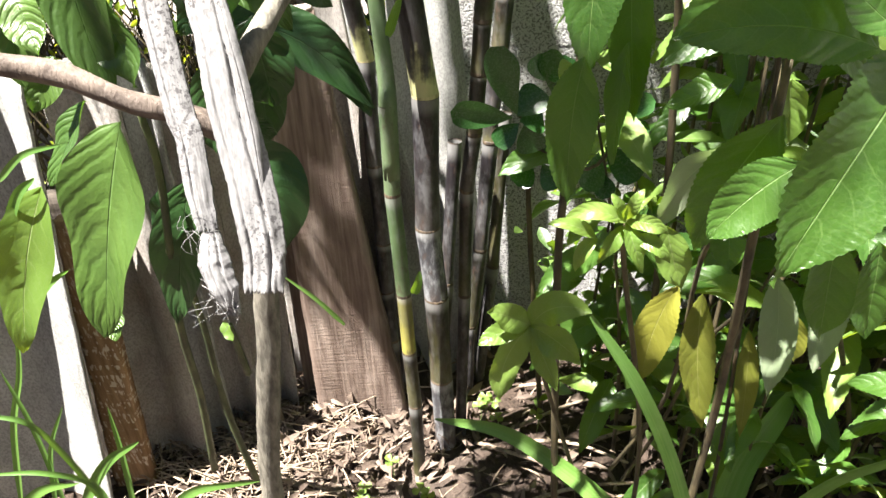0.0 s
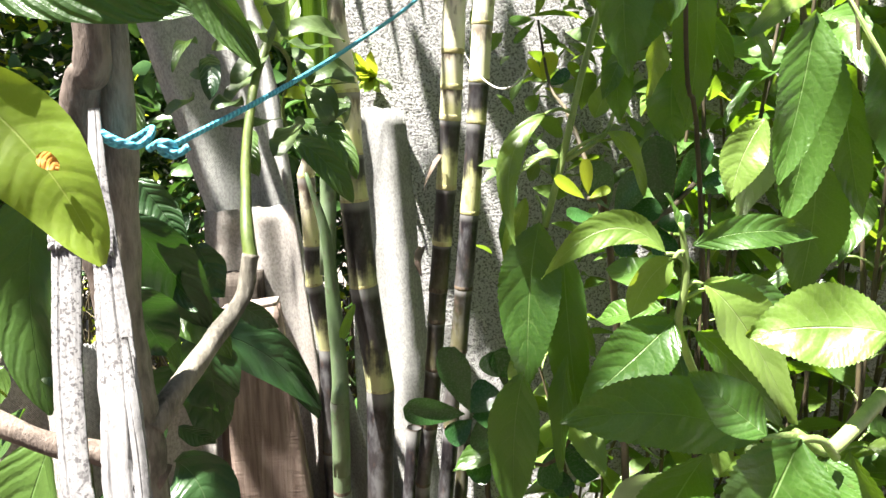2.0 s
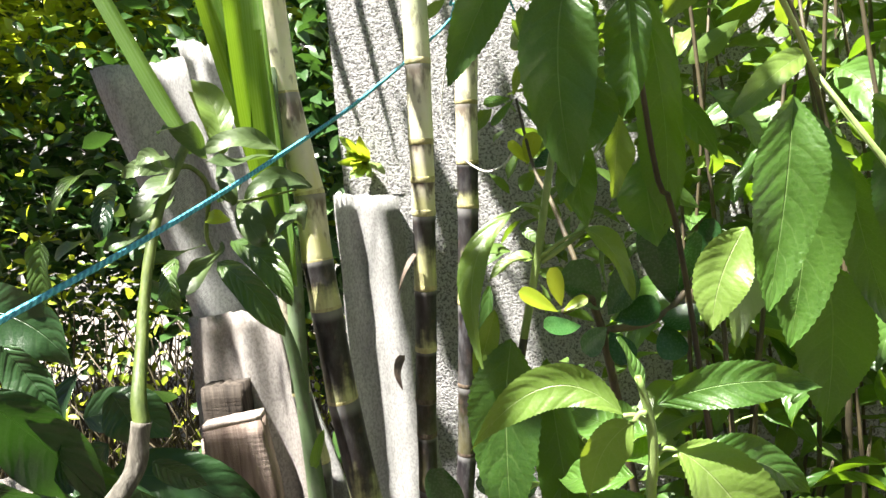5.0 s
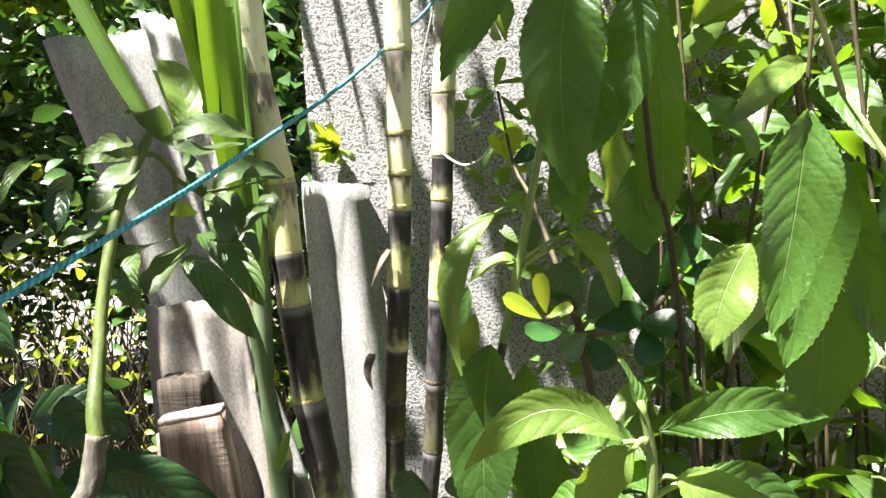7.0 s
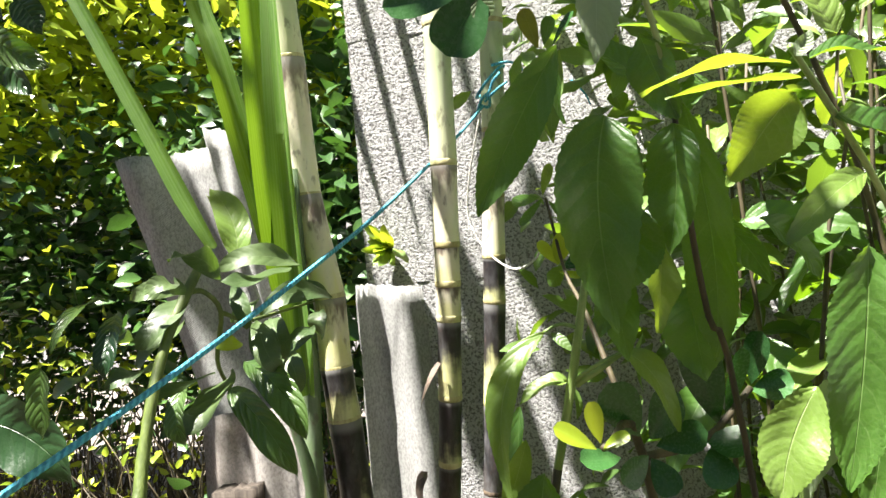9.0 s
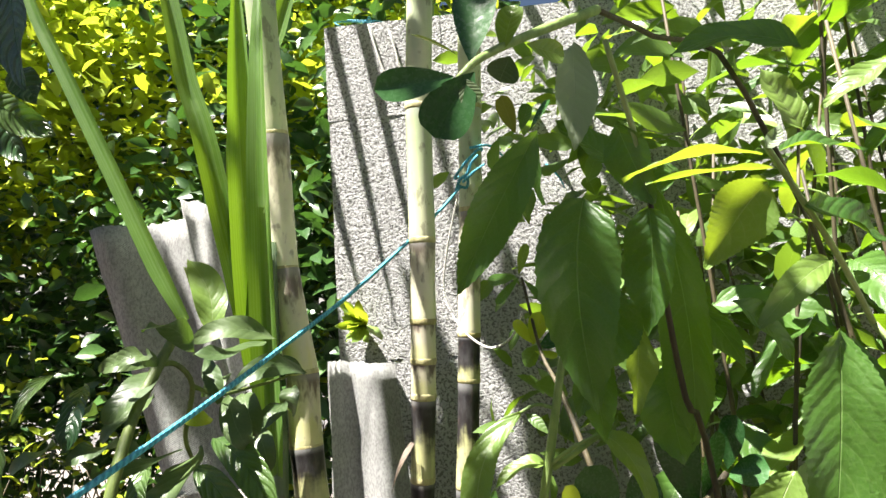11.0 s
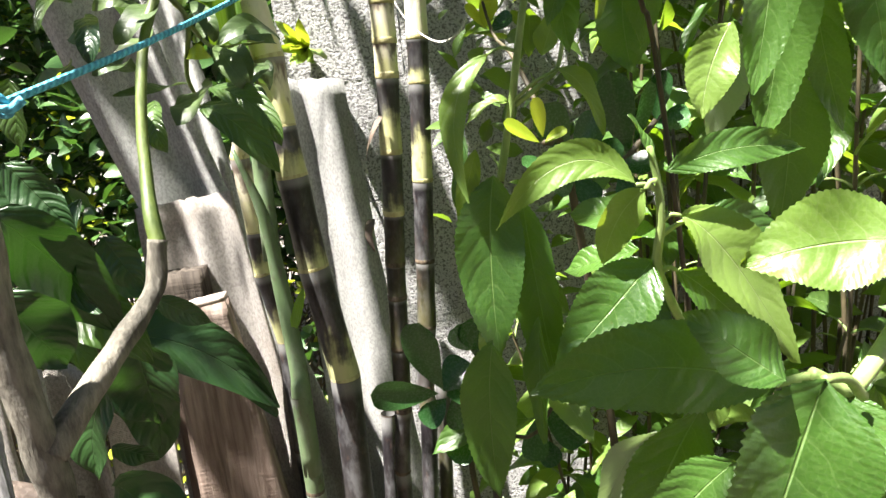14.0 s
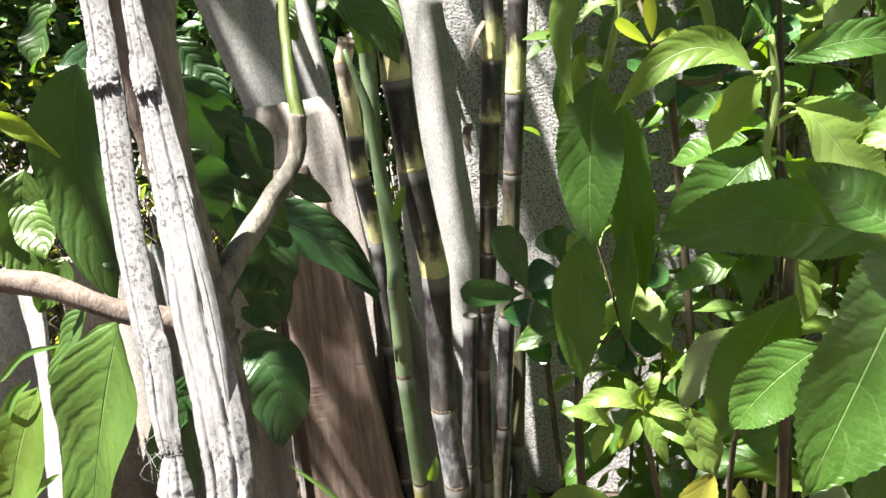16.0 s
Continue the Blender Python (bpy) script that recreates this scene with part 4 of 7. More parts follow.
dry_sheath = thing("dry_leaf_scrap", (0.060, 0.870, 0.957), "curled dry scrap of cane leaf stuck at a joint", "dry leaf")
part("blade", blade_geometry(((0.065, 0.872, 0.963), (0.057, 0.862, 0.949), (0.049, 0.860, 0.932), (0.044, 0.862, 0.919)), 0.0081, twist=60), DRY, dry_sheath)
part("blade", blade_geometry(((0.041, 0.872, 0.855), (0.038, 0.860, 0.840), (0.042, 0.855, 0.822)), 0.0122, twist=40), DRY, dry_sheath)
# Unseen blades, each placed so that its shadow streaks the wall.
droop = thing("cane_foliage", (0.141, 1.090, 1.561), "unseen long drooping sugar cane blades, added to cast streaks on the wall", "cane leaves", "tops of the canes")
for x, y, low, width in ((-0.375, 1.165, 1.70, 0.030), (-0.330, 1.150, 1.66, 0.022), (-0.280, 1.170, 1.72, 0.034), (-0.215, 1.175, 1.64, 0.024), (-0.150, 1.190, 1.66, 0.030), (-0.075, 1.180, 1.70, 0.020)):
    part("blade", blade_geometry(((0.141, 1.090, 1.561), (0.120, 1.100, 2.10), (0.020, 1.120, 2.55), (x - 0.09, y, 2.50), (x - 0.10, y, 2.25), (x - 0.05, y, 1.95), (x, y, low)), width, steps=40, twist=20), BLADE, droop)
cane_tops((((-0.064, 0.850, 1.518), 11), ((0.099, 0.885, 1.456), 12), ((0.141, 1.090, 1.561), 13), ((-0.067, 0.840, 1.462), 14)))

tree = thing("young_tree", (-0.121, 0.475, 0.000), "slim young tree with smooth grey bark and large green leaves", "tree")
part("trunk", tube(((-0.121, 0.475, -0.020), (-0.127, 0.472, 0.200), (-0.133, 0.470, 0.432), (-0.097, 0.465, 0.649), (-0.088, 0.458, 0.786), (-0.087, 0.454, 0.835), (-0.089, 0.450, 0.905), (-0.084, 0.448, 0.958), (-0.080, 0.446, 1.006), (-0.079, 0.446, 1.050), (-0.088, 0.448, 1.150), (-0.140, 0.450, 1.500), (-0.300, 0.440, 2.000), (-0.450, 0.400, 2.500)), (0.0120, 0.0106, 0.0096, 0.0090, 0.0088, 0.0086, 0.0090, 0.0090, 0.0088, 0.0085, 0.008, 0.007, 0.006), 18, 140, 0.22), BARK, tree)
part("branch", tube(((-0.084, 0.454, 0.829), (-0.071, 0.475, 0.850), (-0.061, 0.505, 0.869), (-0.051, 0.530, 0.888), (-0.046, 0.537, 0.916)), (0.0082, 0.0072, 0.0064, 0.0058, 0.0056), 14, 50, 0.22), BARK, tree)
part("twig", tube(((-0.046, 0.537, 0.912), (-0.050, 0.544, 0.930), (-0.055, 0.560, 0.951), (-0.058, 0.575, 0.979), (-0.058, 0.590, 1.011), (-0.057, 0.610, 1.042), (-0.051, 0.630, 1.070), (-0.048, 0.650, 1.092)), (0.0050, 0.0044, 0.0038, 0.0034, 0.0034, 0.0034, 0.0030), 10, 40, 0.15), TWIG_GREEN, tree)
part("twig", tube(((-0.053, 0.628, 1.065), (-0.048, 0.640, 1.063), (-0.043, 0.650, 1.048), (-0.054, 0.660, 1.014), (-0.051, 0.665, 0.995)), (0.0022, 0.0018, 0.0014), 6), TWIG_GREEN, tree)
part("twig", tube(((-0.043, 0.650, 1.048), (-0.045, 0.690, 1.037), (-0.043, 0.720, 1.036), (-0.020, 0.770, 1.041)), (0.0018, 0.0015, 0.0010), 6), TWIG_GREEN, tree)
part("branch", tube(((-0.214, 0.430, 0.853), (-0.174, 0.435, 0.844), (-0.142, 0.440, 0.826), (-0.113, 0.450, 0.813), (-0.082, 0.460, 0.792)), (0.007, 0.007, 0.0065, 0.007, 0.009), 14, 50, 0.22), BARK_RED, tree, "red-brown side branch")
leaf(tree, SAGE, (-0.011, 0.720, 1.074), (-0.031, 0.688, 1.084), (-0.058, 0.680, 1.075), 0.020, -7, shape="ellipse", fold=0.25, face=(-0.10, -1.0, 0.63))
leaf(tree, SAGE, (-0.052, 0.630, 1.065), (-0.053, 0.603, 1.072), (-0.067, 0.600, 1.067), 0.013, 8, shape="ellipse", fold=0.25, face=(-0.17, -1.0, 0.24))
leaf(tree, SAGE, (-0.058, 0.640, 1.063), (-0.061, 0.608, 1.048), (-0.074, 0.600, 1.033), 0.019, 3, shape="ellipse", fold=0.25, face=(0.02, -1.0, 0.37))
leaf(tree, SAGE, (-0.008, 0.780, 1.042), (-0.024, 0.738, 1.052), (-0.047, 0.720, 1.037), 0.020, -19, shape="ellipse", fold=0.25, face=(-0.14, -1.0, 0.52))
leaf(tree, SAGE, (-0.040, 0.700, 1.035), (-0.026, 0.678, 1.016), (-0.017, 0.680, 1.000), 0.020, -5, shape="ellipse", fold=0.25, face=(0.14, -1.0, 0.70))
leaf(tree, TREE_LEAF, (-0.053, 0.700, 1.005), (-0.013, 0.668, 0.988), (0.006, 0.660, 0.955), 0.023, -6, shape="ellipse", fold=0.25, face=(-0.14, -1.0, 0.76))
leaf(tree, TREE_LEAF, (-0.052, 0.670, 0.992), (-0.015, 0.643, 0.970), (0.006, 0.640, 0.937), 0.023, 19, shape="ellipse", fold=0.25, face=(0.15, -1.0, 0.68))
leaf(tree, SAGE, (-0.073, 0.620, 1.017), (-0.073, 0.588, 1.020), (-0.083, 0.580, 1.014), 0.014, -10, shape="ellipse", fold=0.25, face=(-0.17, -1.0, 0.37))
leaf(tree, SAGE, (-0.051, 0.650, 1.007), (-0.062, 0.613, 1.004), (-0.083, 0.600, 1.002), 0.011, 1, shape="ellipse", fold=0.25, face=(-0.21, -1.0, 0.56))
leaf(tree, SAGE, (-0.104, 0.600, 1.023), (-0.103, 0.578, 1.019), (-0.118, 0.580, 1.011), 0.015, 20, shape="ellipse", fold=0.25, face=(-0.06, -1.0, 0.35))
leaf(tree, WAXY_YOUNG, (-0.053, 0.660, 1.026), (-0.039, 0.648, 1.027), (-0.034, 0.660, 1.024), 0.011, -7, shape="ellipse", fold=0.25, face=(-0.01, -1.0, 0.25))
leaf(tree, TREE_LEAF, (-0.081, 0.660, 0.998), (-0.076, 0.638, 0.979), (-0.072, 0.640, 0.960), 0.017, 13, shape="ellipse", fold=0.25, face=(0.17, -1.0, 0.20))
leaf(tree, SAGE, (-0.020, 0.760, 1.021), (-0.024, 0.738, 1.014), (-0.036, 0.740, 1.005), 0.017, -4, shape="ellipse", fold=0.25, face=(0.04, -1.0, 0.73))
leaf(tree, SAGE, (-0.103, 0.640, 1.035), (-0.101, 0.618, 1.040), (-0.114, 0.620, 1.042), 0.013, 10, shape="ellipse", fold=0.25, face=(-0.15, -1.0, 0.45))
leaf(tree, SAGE, (-0.049, 0.680, 1.065), (-0.031, 0.658, 1.049), (-0.030, 0.660, 1.034), 0.013, -4, shape="ellipse", fold=0.25, face=(-0.03, -1.0, 0.30))
leaf(tree, SAGE, (-0.040, 0.740, 1.006), (-0.022, 0.718, 0.992), (-0.022, 0.720, 0.973), 0.019, -3, shape="ellipse", fold=0.25, face=(-0.12, -1.0, 0.68))
leaf(tree, TREE_LEAF, (-0.106, 0.620, 1.064), (-0.098, 0.578, 1.060), (-0.100, 0.560, 1.039), 0.010, -17, shape="ellipse", fold=0.25, face=(-0.23, -1.0, 0.58))
leaf(tree, TREE_DARK, (-0.099, 0.620, 1.055), (-0.084, 0.588, 1.040), (-0.084, 0.580, 1.020), 0.016, -5, shape="ellipse", fold=0.25, face=(0.01, -1.0, 0.59))
leaf(tree, SAGE, (-0.046, 0.660, 1.070), (-0.039, 0.618, 1.087), (-0.048, 0.600, 1.086), 0.017, 22, shape="ellipse", fold=0.25, face=(-0.08, -1.0, 0.80))
leaf(tree, SAGE, (-0.027, 0.740, 1.072), (-0.032, 0.688, 1.067), (-0.047, 0.660, 1.068), 0.020, -10, shape="ellipse", fold=0.25, face=(-0.22, -1.0, 0.75))
leaf(tree, SAGE, (-0.044, 0.660, 1.004), (-0.038, 0.618, 0.994), (-0.046, 0.600, 0.979), 0.026, 18, shape="ellipse", fold=0.25, face=(0.07, -1.0, 0.37))
leaf(tree, SAGE, (-0.038, 0.720, 1.034), (-0.025, 0.698, 1.022), (-0.021, 0.700, 1.003), 0.021, 0, shape="ellipse", fold=0.25, face=(-0.03, -1.0, 0.55))
leaf(tree, SAGE, (-0.070, 0.650, 1.043), (-0.074, 0.623, 1.033), (-0.089, 0.620, 1.019), 0.022, 18, shape="ellipse", fold=0.25, face=(0.03, -1.0, 0.74))
leaf(tree, SAGE, (-0.076, 0.660, 1.063), (-0.085, 0.638, 1.067), (-0.102, 0.640, 1.061), 0.014, -16, shape="ellipse", fold=0.25, face=(0.17, -1.0, 0.62))
leaf(tree, SAGE, (-0.059, 0.800, 1.047), (-0.033, 0.788, 1.050), (-0.016, 0.800, 1.041), 0.018, -5, shape="ellipse", fold=0.25, face=(0.13, -1.0, 0.57))
leaf(tree, SAGE, (-0.033, 0.820, 1.028), (-0.033, 0.808, 1.016), (-0.034, 0.820, 1.001), 0.019, -7, shape="ellipse", fold=0.25, face=(-0.19, -1.0, 0.76))
leaf(tree, SAGE, (-0.039, 0.700, 1.050), (-0.040, 0.678, 1.047), (-0.051, 0.680, 1.037), 0.013, -4, shape="ellipse", fold=0.25, face=(-0.02, -1.0, 0.23))
leaf(tree, HERB_YOUNG_LIT, (-0.063, 0.720, 1.082), (-0.068, 0.730, 1.113), (-0.090, 0.740, 1.142), 0.026, 10, shape="ellipse", face=(0.13, -1.0, 0.72))
leaf(tree, HERB_YOUNG_LIT, (-0.099, 0.800, 1.079), (-0.103, 0.800, 1.113), (-0.126, 0.800, 1.143), 0.025, 20, shape="ellipse", face=(0.02, -1.0, 0.78))
leaf(tree, TREE_LEAF, (-0.222, 0.560, 0.766), (-0.252, 0.545, 0.680), (-0.280, 0.530, 0.572), 0.074, shape="oblong", face=(-0.23, -1.0, 0.05))
leaf(tree, HERB_YOUNG_LIT, (-0.309, 0.560, 0.709), (-0.344, 0.545, 0.633), (-0.366, 0.530, 0.552), 0.050, 10, shape="oblong", face=(0.31, -1.0, 0.13))
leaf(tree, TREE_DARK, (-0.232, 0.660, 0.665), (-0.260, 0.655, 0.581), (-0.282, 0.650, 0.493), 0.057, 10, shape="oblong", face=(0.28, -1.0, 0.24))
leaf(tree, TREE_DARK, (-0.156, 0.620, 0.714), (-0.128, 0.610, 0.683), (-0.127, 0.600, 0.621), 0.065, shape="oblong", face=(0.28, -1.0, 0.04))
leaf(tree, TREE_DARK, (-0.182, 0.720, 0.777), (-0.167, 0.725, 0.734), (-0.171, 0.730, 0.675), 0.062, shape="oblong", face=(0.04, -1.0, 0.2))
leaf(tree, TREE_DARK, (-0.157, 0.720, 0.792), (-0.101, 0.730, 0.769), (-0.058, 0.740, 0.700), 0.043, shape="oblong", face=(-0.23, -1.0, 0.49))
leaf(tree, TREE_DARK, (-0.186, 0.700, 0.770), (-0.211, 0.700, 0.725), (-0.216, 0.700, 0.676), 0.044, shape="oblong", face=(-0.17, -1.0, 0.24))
leaf(tree, TREE_LEAF, (-0.229, 0.600, 0.960), (-0.242, 0.585, 0.878), (-0.228, 0.570, 0.780), 0.059, shape="oblong", face=(0.21, -1.0, 0.19))
leaf(tree, TREE_LEAF, (-0.297, 0.600, 0.883), (-0.307, 0.590, 0.835), (-0.304, 0.580, 0.787), 0.043, -20, shape="oblong", face=(0.11, -1.0, 0.24))
leaf(tree, TREE_LEAF, (-0.225, 0.580, 1.003), (-0.231, 0.570, 0.979), (-0.238, 0.560, 0.956), 0.036, 20, shape="oblong", face=(-0.12, -1.0, 0.13))
leaf(tree, TREE_LEAF, (-0.177, 0.600, 0.861), (-0.144, 0.590, 0.844), (-0.127, 0.580, 0.815), 0.025, -30, shape="oblong", face=(0.1, -1.0, 0.45))
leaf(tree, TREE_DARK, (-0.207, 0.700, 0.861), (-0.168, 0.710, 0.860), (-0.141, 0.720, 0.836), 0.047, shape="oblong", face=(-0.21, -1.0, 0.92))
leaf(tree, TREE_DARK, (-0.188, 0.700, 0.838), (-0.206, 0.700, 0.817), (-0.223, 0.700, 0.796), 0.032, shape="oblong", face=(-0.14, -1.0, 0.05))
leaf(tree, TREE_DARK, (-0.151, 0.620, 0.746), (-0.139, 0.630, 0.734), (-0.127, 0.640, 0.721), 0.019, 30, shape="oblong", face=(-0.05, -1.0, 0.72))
leaf(tree, TREE_LEAF, (-0.159, 0.620, 1.022), (-0.161, 0.620, 0.998), (-0.162, 0.620, 0.974), 0.021, shape="oblong", face=(-0.08, -1.0, 0.15))
leaf(tree, TREE_LEAF, (-0.256, 0.600, 0.858), (-0.222, 0.585, 0.828), (-0.208, 0.570, 0.790), 0.048, shape="oblong", face=(-0.27, -1.0, 0.13))
leaf(tree, TREE_LEAF, (-0.302, 0.600, 0.860), (-0.289, 0.585, 0.838), (-0.277, 0.570, 0.816), 0.035, shape="oblong", face=(0.23, -1.0, 0.23))
leaf(tree, TREE_LEAF, (-0.300, 0.620, 0.801), (-0.311, 0.610, 0.780), (-0.322, 0.600, 0.759), 0.029, -30, shape="oblong", face=(-0.2, -1.0, 0.03))
leaf(tree, TREE_LEAF, (-0.286, 0.620, 0.762), (-0.309, 0.610, 0.726), (-0.332, 0.600, 0.689), 0.030, 30, shape="oblong", face=(-0.14, -1.0, 0.09))
leaf(tree, TREE_LEAF, (-0.316, 0.600, 0.554), (-0.314, 0.590, 0.538), (-0.312, 0.580, 0.523), 0.023, shape="oblong", face=(0.13, -1.0, 0.21))
leaf(tree, TREE_LEAF, (-0.374, 0.600, 0.653), (-0.384, 0.590, 0.637), (-0.393, 0.580, 0.622), 0.029, shape="oblong", face=(0.03, -1.0, 0.03))
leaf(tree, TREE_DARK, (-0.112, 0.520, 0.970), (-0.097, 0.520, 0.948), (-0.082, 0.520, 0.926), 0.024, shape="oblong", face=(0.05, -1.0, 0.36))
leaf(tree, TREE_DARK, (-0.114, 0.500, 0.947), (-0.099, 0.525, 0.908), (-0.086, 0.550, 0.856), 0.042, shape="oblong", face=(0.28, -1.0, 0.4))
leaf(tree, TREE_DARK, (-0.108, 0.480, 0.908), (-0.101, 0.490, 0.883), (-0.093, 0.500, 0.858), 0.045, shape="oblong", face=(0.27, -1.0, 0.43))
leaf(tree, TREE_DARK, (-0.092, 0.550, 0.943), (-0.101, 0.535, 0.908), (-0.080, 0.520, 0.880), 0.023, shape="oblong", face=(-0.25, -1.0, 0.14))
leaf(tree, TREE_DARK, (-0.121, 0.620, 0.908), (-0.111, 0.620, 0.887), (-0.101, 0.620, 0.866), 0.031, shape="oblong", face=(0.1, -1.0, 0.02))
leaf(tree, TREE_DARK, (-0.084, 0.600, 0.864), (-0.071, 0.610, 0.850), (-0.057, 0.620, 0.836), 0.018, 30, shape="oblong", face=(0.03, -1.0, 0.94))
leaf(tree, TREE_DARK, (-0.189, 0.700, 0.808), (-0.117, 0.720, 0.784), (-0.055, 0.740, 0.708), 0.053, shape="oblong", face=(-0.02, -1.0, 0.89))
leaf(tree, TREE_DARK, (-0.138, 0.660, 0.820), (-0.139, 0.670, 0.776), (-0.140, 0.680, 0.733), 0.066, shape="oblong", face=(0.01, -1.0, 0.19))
leaf(tree, TREE_LEAF, (-0.131, 0.550, 0.872), (-0.098, 0.550, 0.869), (-0.071, 0.550, 0.835), 0.038, shape="oblong", face=(0.05, -1.0, 0.81))
leaf(tree, TREE_DARK, (-0.351, 0.750, 0.959), (-0.290, 0.750, 0.939), (-0.247, 0.750, 0.894), 0.060, shape="oblong", face=(-0.25, -1.0, 0.39))
leaf(tree, TREE_OLD, (-0.011, 0.250, 1.018), (0.009, 0.249, 0.998), (0.021, 0.249, 0.973), 0.024, shape="oblong", label="yellow-green leaf with an orange rust spot", face=(0.2, -1.0, 0.2))
leaf(tree, RUST, (0.010, 0.246, 0.999), (0.013, 0.246, 0.998), (0.015, 0.246, 0.996), 0.004, shape="oblong", label="orange rust spot", face=(-0.22, -1.0, 0.46))
leaf(tree, TREE_OLD, (-0.017, 0.240, 0.953), (-0.008, 0.240, 0.950), (-0.001, 0.240, 0.943), 0.005, 20, shape="oblong", face=(-0.26, -1.0, 0.29))
leaf(tree, TREE_LEAF, (-0.056, 0.300, 1.055), (-0.016, 0.305, 1.049), (0.023, 0.310, 1.039), 0.024, shape="oblong", face=(0.1, -1.0, -0.1))
leaf(tree, TREE_LEAF, (-0.041, 0.370, 1.103), (-0.007, 0.374, 1.069), (0.021, 0.378, 1.027), 0.026, shape="oblong", face=(-0.2, -1.0, 0.0))
leaf(tree, TREE_DARK, (-0.044, 0.300, 1.083), (-0.011, 0.310, 1.070), (0.029, 0.320, 1.063), 0.030, shape="oblong", face=(0.2, -1.0, -0.3))
leaf(tree, TREE_DARK, (0.080, 0.340, 1.160), (0.089, 0.330, 1.143), (0.099, 0.320, 1.127), 0.009, shape="oblong", face=(-0.25, -1.0, 0.12))
leaf(tree, TREE_LEAF, (0.057, 0.360, 1.143), (0.066, 0.360, 1.137), (0.075, 0.360, 1.132), 0.008, 20, shape="oblong", face=(-0.06, -1.0, 0.31))
leaf(tree, TREE_DARK, (-0.049, 0.500, 1.211), (-0.043, 0.500, 1.203), (-0.038, 0.500, 1.194), 0.015, shape="oblong", face=(0.06, -1.0, 0.36))
leaf(tree, TREE_DARK, (0.006, 0.420, 1.166), (0.013, 0.420, 1.155), (0.019, 0.420, 1.144), 0.015, shape="oblong", face=(-0.21, -1.0, 0.04))
part("branch", tube(((-0.097, 0.450, 0.890), (-0.100, 0.445, 0.940), (-0.100, 0.440, 0.985), (-0.091, 0.435, 1.024), (-0.080, 0.430, 1.057), (-0.100, 0.425, 1.250), (-0.180, 0.400, 1.700), (-0.400, 0.350, 2.300)), (0.008, 0.0085, 0.0085, 0.008, 0.007), 14, 80, 0.22), BARK_RED, tree, "red-brown upright branch")

husk = thing("dry_husk", (-0.049, 0.337, 0.758), "weathered grey-white dry husk strips hanging from the tree", "husk")
part("strip", strip_geometry(((-0.090, 0.409, 1.004), (-0.087, 0.406, 0.986), (-0.083, 0.395, 0.951), (-0.079, 0.378, 0.896), (-0.072, 0.363, 0.848), (-0.069, 0.360, 0.838), (-0.067, 0.352, 0.812), (-0.065, 0.347, 0.794)), (0.0052, 0.0060, 0.0066, 0.0068, 0.0066, 0.0066, 0.0064, 0.0050), 1.3, (0.35,), 0.30), HUSK, husk)
part("collar", strip_geometry(((-0.0875, 0.4045, 0.966), (-0.0850, 0.3965, 0.957), (-0.0835, 0.3925, 0.949)), (0.0068, 0.0070, 0.0062), 4.2, (-0.3, 0.4), 0.40, 1.0), HUSK, husk, "ragged fold round the strip")
part("strip", strip_geometry(((-0.071, 0.410, 1.013), (-0.067, 0.400, 0.981), (-0.062, 0.391, 0.949), (-0.055, 0.378, 0.907), (-0.049, 0.366, 0.875), (-0.046, 0.359, 0.852), (-0.040, 0.349, 0.820), (-0.037, 0.341, 0.791), (-0.038, 0.334, 0.768)), (0.0026, 0.0042, 0.0058, 0.0084, 0.0094, 0.0102, 0.0108, 0.0106, 0.0092), 7.0, (-0.35, 0.55), 0.30, 0.8), HUSK, husk)
part("strip", strip_geometry(((-0.048, 0.374, 0.912), (-0.042, 0.364, 0.886), (-0.038, 0.358, 0.862), (-0.035, 0.352, 0.838), (-0.034, 0.346, 0.812)), (0.0012, 0.0028, 0.0030, 0.0024, 0.0010), 2.7, (0.0,), 0.6, 1.0), HUSK, husk, "torn curling flap of husk")
part("collar", strip_geometry(((-0.0655, 0.3965, 0.963), (-0.0635, 0.3910, 0.954), (-0.0620, 0.3875, 0.946)), (0.0052, 0.0056, 0.0050), 5.1, (0.1,), 0.40, 1.0), HUSK, husk, "ragged fold round the strip")
part("frayed_end", strip_geometry(((-0.061, 0.342, 0.797), (-0.060, 0.336, 0.784), (-0.056, 0.331, 0.771), (-0.052, 0.329, 0.758)), (0.0040, 0.0078, 0.0070, 0.0022), 9.0, (-0.5, 0.0, 0.45), 0.9, 1.6), HUSK, husk, "bunched frayed fibres")
part("loose_threads", threads((-0.057, 0.331, 0.771), 16, 0.020, 4), HUSK, husk)
part("loose_threads", threads((-0.068, 0.343, 0.800), 8, 0.016, 8), HUSK, husk)

rope = thing("blue_rope", (-0.055, 0.410, 0.997), "thin blue twisted rope tied between the tree and a cane", "rope")
part("line", tube(((-0.035, 0.405, 0.994), (-0.017, 0.488, 1.017), (0.002, 0.571, 1.043), (0.020, 0.654, 1.071), (0.039, 0.738, 1.101), (0.057, 0.821, 1.134), (0.075, 0.904, 1.169), (0.094, 0.987, 1.206), (0.112, 1.070, 1.246)), 0.0017, 8, 110), ROPE, rope)
part("loop", tube(((-0.050, 0.420, 0.999), (-0.053, 0.429, 1.003), (-0.062, 0.432, 0.999), (-0.071, 0.429, 0.995), (-0.074, 0.420, 0.999), (-0.071, 0.411, 1.003), (-0.062, 0.407, 0.999), (-0.053, 0.411, 0.995), (-0.050, 0.420, 0.999)), 0.0019, 8, 40), ROPE, rope)
